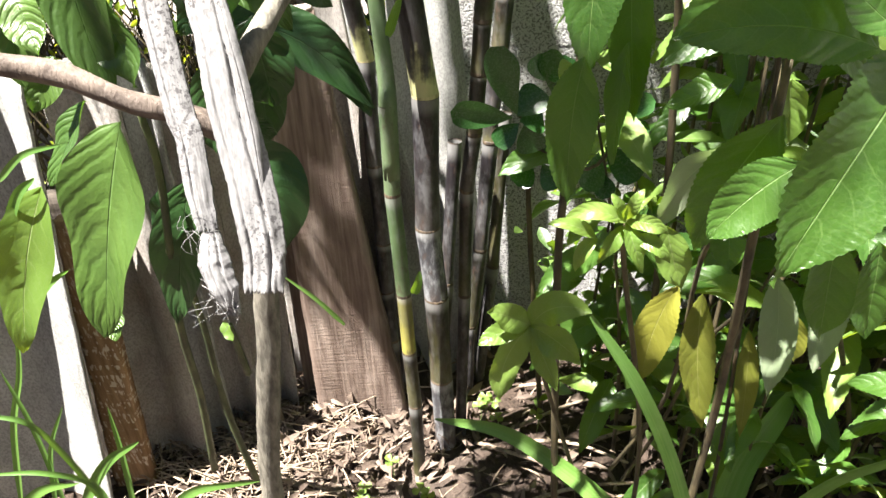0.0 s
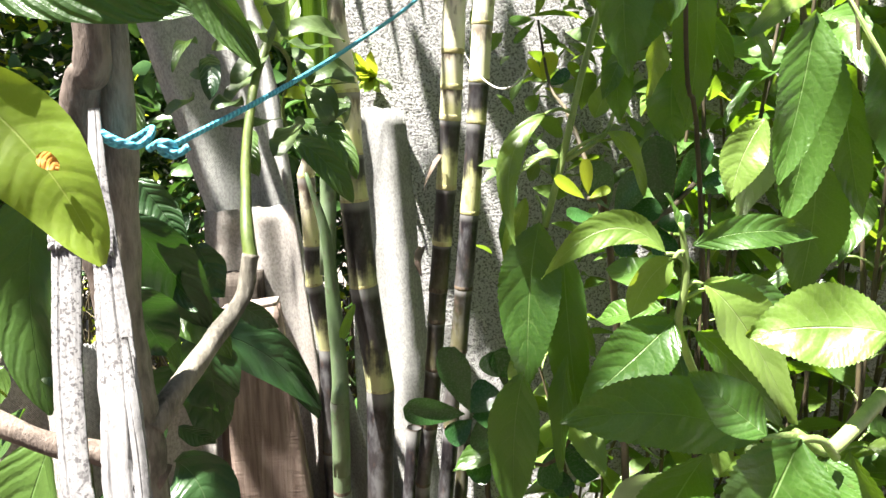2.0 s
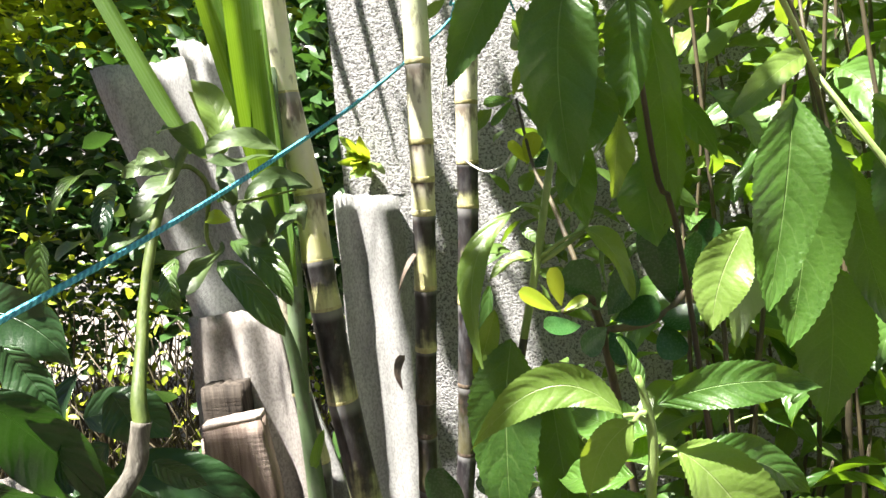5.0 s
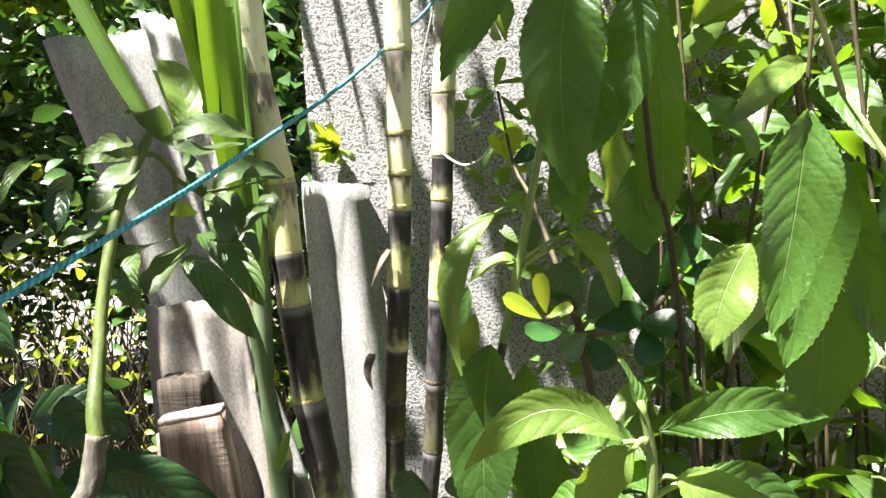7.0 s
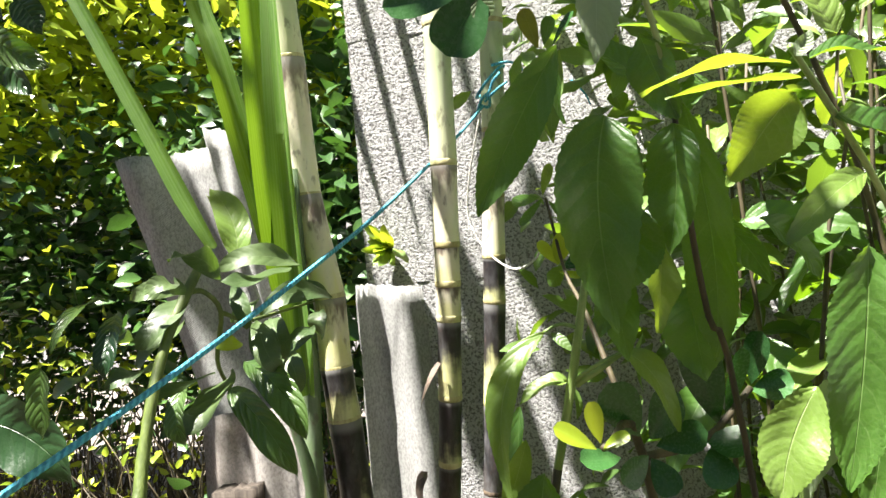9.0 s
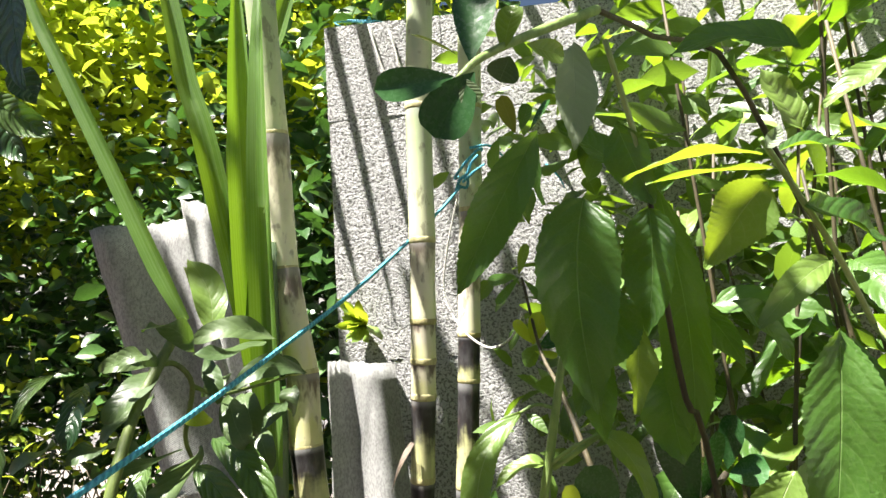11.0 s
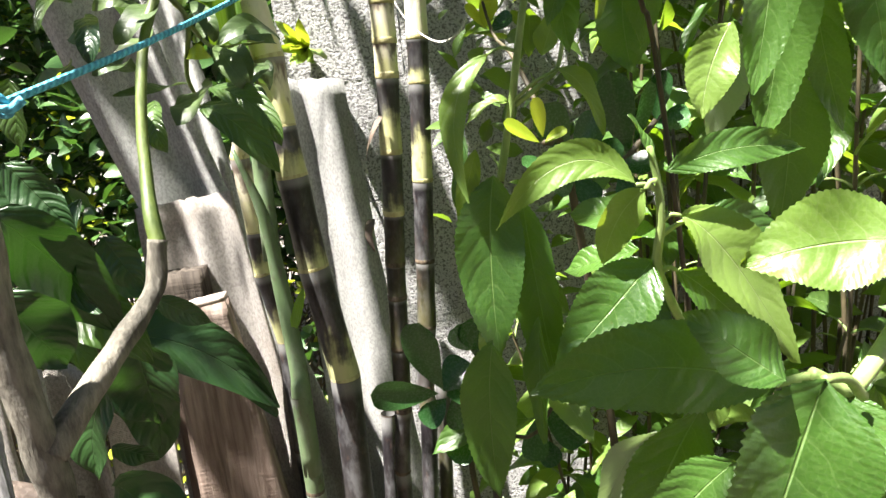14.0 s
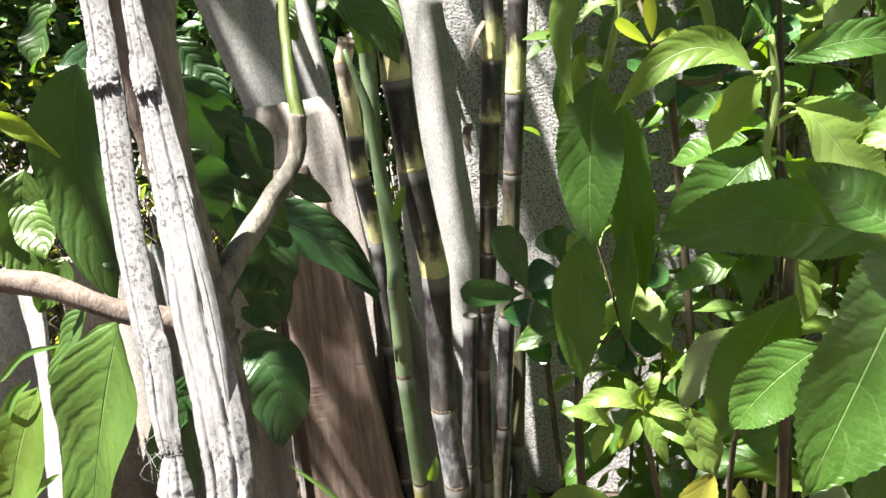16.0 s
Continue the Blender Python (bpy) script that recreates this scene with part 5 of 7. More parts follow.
part("knot", tube(((-0.041, 0.400, 0.994), (-0.034, 0.397, 0.997), (-0.029, 0.398, 0.996), (-0.030, 0.403, 0.991), (-0.035, 0.402, 0.992), (-0.034, 0.397, 0.996), (-0.027, 0.398, 0.992), (-0.022, 0.400, 0.995)), 0.0018, 8, 50), ROPE, rope)
part("loop", tube(((0.142, 1.085, 1.297), (0.136, 1.098, 1.292), (0.123, 1.104, 1.279), (0.110, 1.098, 1.266), (0.104, 1.085, 1.261), (0.110, 1.072, 1.266), (0.123, 1.066, 1.279), (0.136, 1.072, 1.292), (0.142, 1.085, 1.297)), 0.0019, 8, 40), ROPE, rope)
part("knot", tube(((0.106, 1.062, 1.239), (0.113, 1.057, 1.253), (0.122, 1.058, 1.255), (0.120, 1.066, 1.244), (0.110, 1.064, 1.247), (0.113, 1.056, 1.253), (0.122, 1.059, 1.261), (0.128, 1.058, 1.273), (0.138, 1.058, 1.283)), 0.0019, 8, 50), ROPE, rope)
part("loose_end", tube(((0.116, 1.060, 1.250), (0.133, 1.050, 1.261), (0.146, 1.050, 1.269)), (0.0022, 0.0012), 8), ROPE, rope)
part("loose_end", tube(((0.127, 1.070, 1.296), (0.152, 1.080, 1.299), (0.171, 1.100, 1.284), (0.187, 1.120, 1.249)), (0.0018, 0.0014), 8), ROPE, rope)
part("loose_end", tube(((0.229, 1.200, 1.295), (0.247, 1.200, 1.273), (0.254, 1.200, 1.256)), (0.0016, 0.0012), 8), ROPE, rope)

twine = thing("white_twine", (0.130, 1.040, 1.045), "thin white twine hanging in a loop from a cane", "twine")
part("line", tube(((0.110, 1.050, 1.235), (0.092, 1.050, 1.167), (0.084, 1.050, 1.111), (0.098, 1.040, 1.075), (0.118, 1.030, 1.052), (0.141, 1.020, 1.041), (0.165, 1.020, 1.053), (0.179, 1.020, 1.082)), (0.0013, 0.0013, 0.0013, 0.0013, 0.0014, 0.0015, 0.0018), 6), TWINE, twine)

twine_tangle = thing("rope_tangle", (-0.048, 1.310, 1.565), "tangle of frayed blue and white twine on the wall top", "twine")
part("tangle", tangle((-0.046, 1.330, 1.587), 0.055, 0.03, 30, 0.0012, 5), ROPE, twine_tangle)
part("loose_end", tube(((-0.044, 1.295, 1.578), (-0.027, 1.293, 1.511), (-0.012, 1.293, 1.470)), (0.002, 0.0018), 6), TWINE, twine_tangle)
part("loose_end", tube(((-0.009, 1.294, 1.564), (0.002, 1.293, 1.518), (0.010, 1.293, 1.458)), (0.002, 0.0018), 6), TWINE, twine_tangle)

herb_a = thing("toothed_leaf_herb", (0.272, 0.560, 0.000), "bushy herb with toothed lance-shaped leaves in bright green", "herb", "herbs by the wall")
part("stem", tube(((0.231, 0.500, 0.942), (0.236, 0.503, 0.920), (0.237, 0.505, 0.898), (0.236, 0.510, 0.875), (0.247, 0.520, 0.848), (0.261, 0.530, 0.821)), (0.0017, 0.0024, 0.0027, 0.0027, 0.0027), 8), STEM_GREEN, herb_a)
part("stem", tube(((0.261, 0.530, 0.821), (0.281, 0.560, 0.621), (0.311, 0.620, 0.371), (0.311, 0.640, -0.010)), (0.0036, 0.0045, 0.005), 8), STEM_BROWN, herb_a)
leaf(herb_a, HERB_YOUNG_LIT, (0.223, 0.500, 0.924), (0.188, 0.502, 0.938), (0.149, 0.505, 0.906), 0.021, -25, teeth=16, face=(0.35, -1.0, 0.9))
leaf(herb_a, HERB, (0.239, 0.500, 0.928), (0.276, 0.502, 0.936), (0.313, 0.504, 0.932), 0.021, 25, teeth=16, face=(-0.24, -1.0, 0.89))
leaf(herb_a, HERB_YOUNG_LIT, (0.228, 0.500, 0.920), (0.214, 0.505, 0.904), (0.206, 0.510, 0.878), 0.022, 10, teeth=16, face=(0.25, -1.0, 0.07))
leaf(herb_a, HERB, (0.234, 0.500, 0.930), (0.229, 0.505, 0.946), (0.224, 0.510, 0.959), 0.010, 30, teeth=8, face=(0.3, -1.0, 0.85))
leaf(herb_a, HERB_YOUNG_LIT, (0.248, 0.505, 0.903), (0.274, 0.502, 0.876), (0.308, 0.500, 0.813), 0.037, -15, teeth=16, face=(-0.13, -1.0, 0.38))
leaf(herb_a, HERB, (0.260, 0.510, 0.900), (0.287, 0.515, 0.892), (0.313, 0.520, 0.872), 0.022, 10, teeth=16, face=(-0.35, -1.0, 0.85))
leaf(herb_a, HERB, (0.233, 0.510, 0.878), (0.209, 0.505, 0.855), (0.173, 0.500, 0.822), 0.041, teeth=16, face=(-0.19, -1.0, 0.37))
leaf(herb_a, HERB, (0.247, 0.510, 0.871), (0.279, 0.520, 0.842), (0.316, 0.530, 0.795), 0.028, 10, teeth=16, face=(0.1, -1.0, 0.3))
leaf(herb_a, HERB, (0.229, 0.520, 0.883), (0.211, 0.540, 0.873), (0.193, 0.560, 0.863), 0.023, teeth=16, face=(0.29, -1.0, 0.86))
leaf(herb_a, HERB, (0.239, 0.520, 0.889), (0.230, 0.540, 0.885), (0.221, 0.560, 0.880), 0.023, 20, teeth=16, face=(-0.07, -1.0, 0.8))
leaf(herb_a, HERB, (0.239, 0.530, 0.900), (0.221, 0.555, 0.897), (0.203, 0.580, 0.895), 0.028, -10, teeth=16, face=(0.18, -1.0, 0.75))
part("leaf_stalk", tube(((0.237, 0.503, 0.916), (0.230, 0.502, 0.922), (0.223, 0.500, 0.923)), (0.0016, 0.0012), 6), STEM_GREEN, herb_a)
part("leaf_stalk", tube(((0.237, 0.505, 0.900), (0.242, 0.505, 0.904), (0.248, 0.505, 0.903)), (0.0016, 0.0012), 6), STEM_GREEN, herb_a)
part("leaf_stalk", tube(((0.236, 0.506, 0.892), (0.248, 0.508, 0.898), (0.260, 0.510, 0.900)), (0.0016, 0.0012), 6), STEM_GREEN, herb_a)
part("leaf_stalk", tube(((0.236, 0.510, 0.875), (0.235, 0.510, 0.879), (0.233, 0.510, 0.878)), (0.0016, 0.0012), 6), STEM_GREEN, herb_a)
part("leaf_stalk", tube(((0.239, 0.512, 0.871), (0.243, 0.511, 0.873), (0.247, 0.510, 0.871)), (0.0016, 0.0012), 6), STEM_GREEN, herb_a)
part("leaf_stalk", tube(((0.234, 0.500, 0.924), (0.231, 0.500, 0.924), (0.228, 0.500, 0.920)), (0.0016, 0.0012), 6), STEM_GREEN, herb_a)

herb_b = thing("toothed_leaf_herb", (0.302, 0.420, 0.000), "bushy herb with toothed lance-shaped leaves in bright green", "herb", "herbs by the wall")
part("stem", tube(((0.253, 0.385, 0.864), (0.269, 0.390, 0.853), (0.284, 0.400, 0.856), (0.311, 0.420, 0.868)), (0.0025, 0.0035, 0.004), 8), STEM_GREEN, herb_b)
part("stem", tube(((0.311, 0.420, 0.868), (0.471, 0.450, 0.718), (0.591, 0.500, 0.418), (0.611, 0.520, -0.010)), (0.004, 0.0045, 0.005), 8), STEM_BROWN, herb_b)
leaf(herb_b, HERB, (0.233, 0.375, 0.867), (0.191, 0.374, 0.878), (0.146, 0.374, 0.873), 0.033, -8, teeth=18, face=(-0.29, -1.0, 0.87))
leaf(herb_b, HERB, (0.243, 0.360, 0.874), (0.222, 0.348, 0.834), (0.195, 0.335, 0.774), 0.053, teeth=20, face=(0.06, -1.0, 0.22))
leaf(herb_b, HERB_YOUNG_LIT, (0.300, 0.400, 0.906), (0.273, 0.410, 0.906), (0.242, 0.420, 0.898), 0.039, -10, teeth=16, face=(-0.24, -1.0, 0.74))
leaf(herb_b, HERB, (0.287, 0.400, 0.847), (0.307, 0.410, 0.777), (0.314, 0.420, 0.691), 0.034, 20, teeth=16, face=(-0.22, -1.0, 0.08))
leaf(herb_b, HERB, (0.269, 0.390, 0.851), (0.267, 0.375, 0.839), (0.264, 0.360, 0.827), 0.025, teeth=16, face=(0.13, -1.0, 0.21))
leaf(herb_b, HERB, (0.225, 0.350, 0.880), (0.211, 0.355, 0.891), (0.197, 0.360, 0.903), 0.022, teeth=16, face=(-0.24, -1.0, 0.85))
part("leaf_stalk", tube(((0.255, 0.387, 0.862), (0.248, 0.386, 0.862), (0.239, 0.385, 0.861)), (0.002, 0.0015), 6), STEM_GREEN, herb_b)
part("leaf_stalk", tube(((0.269, 0.380, 0.855), (0.257, 0.370, 0.868), (0.243, 0.360, 0.874)), (0.0022, 0.0016), 6), STEM_GREEN, herb_b)

herb_c = thing("toothed_leaf_herb", (0.160, 0.720, 0.000), "slender herb with long hanging toothed leaves", "herb", "herbs by the wall")
part("stem", tube(((0.224, 0.750, 1.115), (0.206, 0.750, 1.042), (0.190, 0.750, 0.966), (0.174, 0.750, 0.898)), (0.0025, 0.0032, 0.0036, 0.0036), 8), STEM_GREEN, herb_c)
part("stem", tube(((0.174, 0.750, 0.898), (0.158, 0.740, 0.819), (0.142, 0.700, 0.637), (0.142, 0.700, 0.482), (0.165, 0.720, -0.010)), (0.0036, 0.004, 0.0045, 0.005), 8), STEM_BROWN, herb_c)
part("side_stem", tube(((0.193, 0.750, 0.963), (0.220, 0.750, 0.980), (0.233, 0.750, 0.993), (0.244, 0.760, 1.035)), (0.0028, 0.0024, 0.002), 6), STEM_GREEN, herb_c)
part("leaf_stalk", tube(((0.197, 0.750, 1.008), (0.184, 0.745, 1.012), (0.171, 0.740, 1.007)), (0.0017, 0.0013), 6), STEM_GREEN, herb_c)
part("leaf_stalk", tube(((0.191, 0.750, 0.966), (0.209, 0.740, 0.980), (0.229, 0.740, 0.989)), (0.0018, 0.0015), 6), STEM_GREEN, herb_c)
leaf(herb_c, HERB_YOUNG_LIT, (0.172, 0.740, 1.007), (0.139, 0.715, 0.965), (0.142, 0.690, 0.891), 0.023, 20, teeth=16, face=(-0.03, -1.0, 0.14))
leaf(herb_c, HERB_YOUNG_LIT, (0.229, 0.740, 0.989), (0.250, 0.735, 0.971), (0.264, 0.730, 0.930), 0.022, -20, teeth=16, face=(0.21, -1.0, 0.16))
leaf(herb_c, HERB_YOUNG_LIT, (0.188, 0.750, 0.966), (0.169, 0.745, 0.966), (0.148, 0.740, 0.951), 0.016, 20, teeth=8, face=(-0.32, -1.0, 0.82))
leaf(herb_c, HERB, (0.165, 0.710, 0.909), (0.156, 0.700, 0.842), (0.155, 0.690, 0.754), 0.058, teeth=16, face=(-0.15, -1.0, 0.16))
leaf(herb_c, HERB, (0.192, 0.750, 0.880), (0.198, 0.740, 0.796), (0.210, 0.730, 0.694), 0.047, 10, teeth=16, face=(-0.28, -1.0, 0.04))
leaf(herb_c, HERB, (0.149, 0.670, 0.778), (0.141, 0.670, 0.716), (0.142, 0.670, 0.635), 0.048, teeth=16, face=(-0.22, -1.0, 0.2))
leaf(herb_c, HERB, (0.195, 0.720, 0.778), (0.191, 0.720, 0.718), (0.191, 0.720, 0.652), 0.028, 30, teeth=16, face=(-0.28, -1.0, 0.16))
leaf(herb_c, HERB, (0.152, 0.740, 0.861), (0.193, 0.760, 0.807), (0.233, 0.780, 0.753), 0.037, teeth=16, face=(-0.2, -1.0, 0.27))
leaf(herb_c, HERB_YOUNG_LIT, (0.221, 0.760, 1.002), (0.228, 0.760, 1.020), (0.236, 0.760, 1.038), 0.023, teeth=16, face=(-0.25, -1.0, 0.89))
leaf(herb_c, HERB, (0.146, 0.780, 0.940), (0.141, 0.775, 0.898), (0.135, 0.770, 0.857), 0.021, 30, teeth=16, face=(-0.25, -1.0, 0.1))
leaf(herb_c, HERB_YOUNG_LIT, (0.153, 0.720, 0.931), (0.143, 0.720, 0.901), (0.132, 0.720, 0.872), 0.019, -20, teeth=16, face=(-0.24, -1.0, 0.2))

herb_d = thing("toothed_leaf_herb", (0.360, 0.660, 0.000), "tall herb with hanging toothed leaves over a dark stem", "herb", "herbs by the wall")
part("stem", tube(((0.252, 0.600, 1.158), (0.258, 0.610, 1.094), (0.269, 0.630, 1.028), (0.289, 0.650, 0.948), (0.340, 0.660, 0.400), (0.360, 0.660, -0.010)), (0.0016, 0.0018, 0.0019, 0.0022, 0.003), 8), STEM_DARK, herb_d)
part("stem", tube(((0.252, 0.600, 1.158), (0.243, 0.590, 1.192), (0.233, 0.580, 1.228)), (0.0018, 0.0016), 8), STEM_GREEN, herb_d)
leaf(herb_d, HERB, (0.194, 0.600, 1.186), (0.166, 0.600, 1.140), (0.143, 0.600, 1.096), 0.029, teeth=12, face=(0.16, -1.0, 0.04))
leaf(herb_d, HERB, (0.215, 0.580, 1.142), (0.208, 0.577, 1.094), (0.213, 0.575, 1.030), 0.044, shape="drip", teeth=10, face=(-0.03, -1.0, 0.04))
leaf(herb_d, HERB, (0.252, 0.600, 1.137), (0.251, 0.600, 1.103), (0.245, 0.600, 1.066), 0.030, 20, shape="drip", teeth=8, face=(-0.18, -1.0, 0.25))
leaf(herb_d, HERB_PALE, (0.220, 0.620, 1.243), (0.218, 0.610, 1.208), (0.214, 0.600, 1.173), 0.025, teeth=8, face=(0.17, -1.0, 0.03))
leaf(herb_d, HERB, (0.262, 0.620, 1.151), (0.277, 0.640, 1.063), (0.277, 0.660, 0.995), 0.037, 25, teeth=16, face=(-0.32, -1.0, 0.2))
leaf(herb_d, HERB, (0.242, 0.620, 1.166), (0.224, 0.620, 1.181), (0.206, 0.620, 1.197), 0.022, teeth=16, face=(-0.05, -1.0, 0.89))
leaf(herb_d, HERB, (0.238, 0.600, 1.187), (0.246, 0.600, 1.163), (0.255, 0.600, 1.139), 0.027, 30, teeth=16, face=(-0.18, -1.0, 0.04))
leaf(herb_d, HERB, (0.195, 0.620, 1.188), (0.193, 0.620, 1.166), (0.196, 0.620, 1.146), 0.012, 40, teeth=8, face=(-0.3, -1.0, 0.1))
leaf(herb_d, HERB, (0.223, 0.640, 1.057), (0.215, 0.640, 1.037), (0.207, 0.640, 1.017), 0.017, 30, teeth=16, face=(0.18, -1.0, 0.05))

herb_e = thing("toothed_leaf_herb", (0.460, 0.520, 0.000), "tall herb arching over with bright toothed leaves", "herb", "herbs by the wall")
part("stem", tube(((0.257, 0.440, 1.135), (0.262, 0.445, 1.130), (0.275, 0.460, 1.118), (0.294, 0.480, 1.098), (0.313, 0.500, 1.072)), (0.0009, 0.0011, 0.0012, 0.0013), 8), STEM_GREEN, herb_e)
part("stem", tube(((0.313, 0.500, 1.072), (0.463, 0.530, 0.852), (0.563, 0.560, 0.472), (0.583, 0.580, -0.010)), (0.0014, 0.0020, 0.003), 8), STEM_GREEN, herb_e)
leaf(herb_e, HERB_YOUNG_LIT, (0.257, 0.440, 1.130), (0.235, 0.440, 1.131), (0.213, 0.440, 1.125), 0.010, 50, teeth=16, face=(-0.32, -1.0, 0.88))
leaf(herb_e, HERB_YOUNG_LIT, (0.263, 0.445, 1.126), (0.243, 0.448, 1.127), (0.222, 0.450, 1.125), 0.006, 60, teeth=12, face=(-0.14, -1.0, 0.76))
leaf(herb_e, HERB_YOUNG_LIT, (0.265, 0.460, 1.124), (0.257, 0.465, 1.115), (0.244, 0.470, 1.096), 0.022, -10, teeth=12, face=(-0.08, -1.0, 0.1))
leaf(herb_e, HERB_PALE, (0.258, 0.440, 1.132), (0.261, 0.440, 1.135), (0.263, 0.440, 1.139), 0.005, 20, teeth=6, face=(-0.07, -1.0, 0.78))
leaf(herb_e, HERB, (0.266, 0.450, 1.133), (0.281, 0.455, 1.135), (0.298, 0.460, 1.132), 0.012, -20, teeth=16, face=(-0.32, -1.0, 0.75))
leaf(herb_e, HERB, (0.277, 0.460, 1.116), (0.295, 0.470, 1.109), (0.313, 0.480, 1.102), 0.020, teeth=16, face=(-0.11, -1.0, 0.89))
leaf(herb_e, HERB_YOUNG_LIT, (0.388, 0.700, 1.105), (0.358, 0.680, 1.091), (0.320, 0.660, 1.060), 0.021, teeth=12, face=(0.0, -1.0, 0.44))
leaf(herb_e, HERB, (0.320, 0.545, 1.068), (0.314, 0.542, 1.019), (0.303, 0.540, 0.960), 0.035, teeth=16, face=(-0.07, -1.0, 0.13))
leaf(herb_e, HERB_YOUNG_LIT, (0.300, 0.560, 1.002), (0.285, 0.555, 0.976), (0.278, 0.550, 0.949), 0.029, teeth=12, face=(-0.23, -1.0, 0.08))
leaf(herb_e, HERB, (0.375, 0.580, 1.063), (0.392, 0.580, 1.008), (0.398, 0.580, 0.956), 0.026, 30, teeth=16, face=(0.24, -1.0, 0.24))
leaf(herb_e, HERB, (0.368, 0.600, 1.033), (0.383, 0.610, 0.979), (0.403, 0.620, 0.924), 0.027, teeth=16, face=(-0.32, -1.0, 0.03))
leaf(herb_e, HERB, (0.363, 0.620, 0.970), (0.376, 0.640, 0.918), (0.378, 0.660, 0.848), 0.047, teeth=16, face=(-0.28, -1.0, 0.06))
leaf(herb_e, HERB_YOUNG_LIT, (0.295, 0.500, 1.151), (0.288, 0.500, 1.164), (0.281, 0.500, 1.178), 0.015, teeth=16, face=(-0.05, -1.0, 0.87))
leaf(herb_e, HERB_YOUNG_LIT, (0.300, 0.440, 1.158), (0.288, 0.440, 1.151), (0.276, 0.440, 1.143), 0.009, 20, teeth=16, face=(-0.3, -1.0, 0.37))
leaf(herb_e, HERB, (0.324, 0.560, 1.206), (0.296, 0.570, 1.219), (0.266, 0.580, 1.215), 0.021, teeth=16, face=(-0.31, -1.0, 0.76))
leaf(herb_e, HERB, (0.302, 0.440, 1.175), (0.304, 0.440, 1.164), (0.306, 0.440, 1.153), 0.018, teeth=16, face=(0.2, -1.0, 0.18))
leaf(herb_d, HERB, (0.341, 0.580, 1.062), (0.338, 0.580, 0.996), (0.327, 0.580, 0.929), 0.042, teeth=16, face=(-0.06, -1.0, 0.23))
leaf(herb_d, HERB_PALE, (0.338, 0.620, 0.996), (0.319, 0.620, 0.963), (0.310, 0.620, 0.919), 0.031, teeth=12, face=(0.2, -1.0, 0.12))
leaf(herb_e, HERB, (0.370, 0.560, 1.044), (0.384, 0.560, 1.004), (0.391, 0.560, 0.959), 0.035, 20, teeth=16, face=(-0.13, -1.0, 0.21))
leaf(herb_d, HERB, (0.219, 0.660, 1.071), (0.221, 0.660, 1.036), (0.225, 0.660, 0.998), 0.026, 20, teeth=8, face=(0.35, -1.0, 0.07))
leaf(herb_d, HERB_YOUNG_LIT, (0.248, 0.640, 1.072), (0.245, 0.640, 1.045), (0.242, 0.640, 1.018), 0.023, -20, teeth=8, face=(0.28, -1.0, 0.13))
leaf(herb_d, HERB, (0.272, 0.680, 1.042), (0.271, 0.680, 1.014), (0.276, 0.680, 0.979), 0.043, teeth=8, face=(-0.13, -1.0, 0.15))
leaf(herb_d, HERB, (0.229, 0.600, 1.095), (0.224, 0.600, 1.071), (0.218, 0.600, 1.048), 0.037, teeth=10, face=(-0.13, -1.0, 0.1))
leaf(herb_d, HERB, (0.282, 0.660, 1.084), (0.302, 0.670, 1.067), (0.320, 0.680, 1.037), 0.020, 20, teeth=8, face=(-0.29, -1.0, 0.03))
leaf(herb_d, HERB, (0.309, 0.660, 1.082), (0.332, 0.670, 1.065), (0.349, 0.680, 1.040), 0.021, -20, teeth=8, face=(0.08, -1.0, 0.29))

herb_f = thing("toothed_leaf_herb", (0.300, 0.620, 0.000), "low herb with light green and yellowing leaves", "herb", "herbs by the wall")
leaf(herb_f, HERB, (0.263, 0.520, 0.782), (0.240, 0.530, 0.725), (0.227, 0.540, 0.665), 0.049, teeth=16, face=(-0.18, -1.0, 0.19))
leaf(herb_f, HERB_PALE, (0.259, 0.600, 0.722), (0.232, 0.600, 0.694), (0.216, 0.600, 0.652), 0.043, -20, teeth=16, face=(0.05, -1.0, 0.41))
leaf(herb_f, HERB, (0.274, 0.500, 0.756), (0.246, 0.500, 0.731), (0.222, 0.500, 0.697), 0.042, teeth=16, face=(-0.21, -1.0, 0.39))
leaf(herb_f, HERB_OLD, (0.260, 0.660, 0.543), (0.243, 0.660, 0.479), (0.239, 0.660, 0.411), 0.042, teeth=12, face=(-0.34, -1.0, 0.22))
leaf(herb_f, HERB_OLD, (0.280, 0.640, 0.547), (0.285, 0.630, 0.466), (0.302, 0.620, 0.379), 0.036, teeth=12, face=(-0.33, -1.0, 0.21))
leaf(herb_f, HERB_OLD, (0.343, 0.660, 0.485), (0.353, 0.655, 0.412), (0.359, 0.650, 0.334), 0.024, teeth=10, face=(-0.26, -1.0, 0.04))
leaf(herb_f, HERB_PALE, (0.337, 0.620, 0.583), (0.347, 0.610, 0.523), (0.350, 0.600, 0.449), 0.035, 10, teeth=10, face=(-0.13, -1.0, 0.04))
leaf(herb_f, HERB, (0.322, 0.520, 0.687), (0.328, 0.520, 0.639), (0.334, 0.520, 0.591), 0.037, teeth=16, face=(-0.15, -1.0, 0.03))
leaf(herb_f, HERB_PALE, (0.381, 0.600, 0.621), (0.378, 0.590, 0.560), (0.375, 0.580, 0.499), 0.031, 30, teeth=16, face=(-0.02, -1.0, 0.06))
leaf(herb_f, HERB_OLD, (0.377, 0.640, 0.520), (0.383, 0.640, 0.490), (0.388, 0.640, 0.460), 0.021, teeth=8, face=(-0.14, -1.0, 0.16))
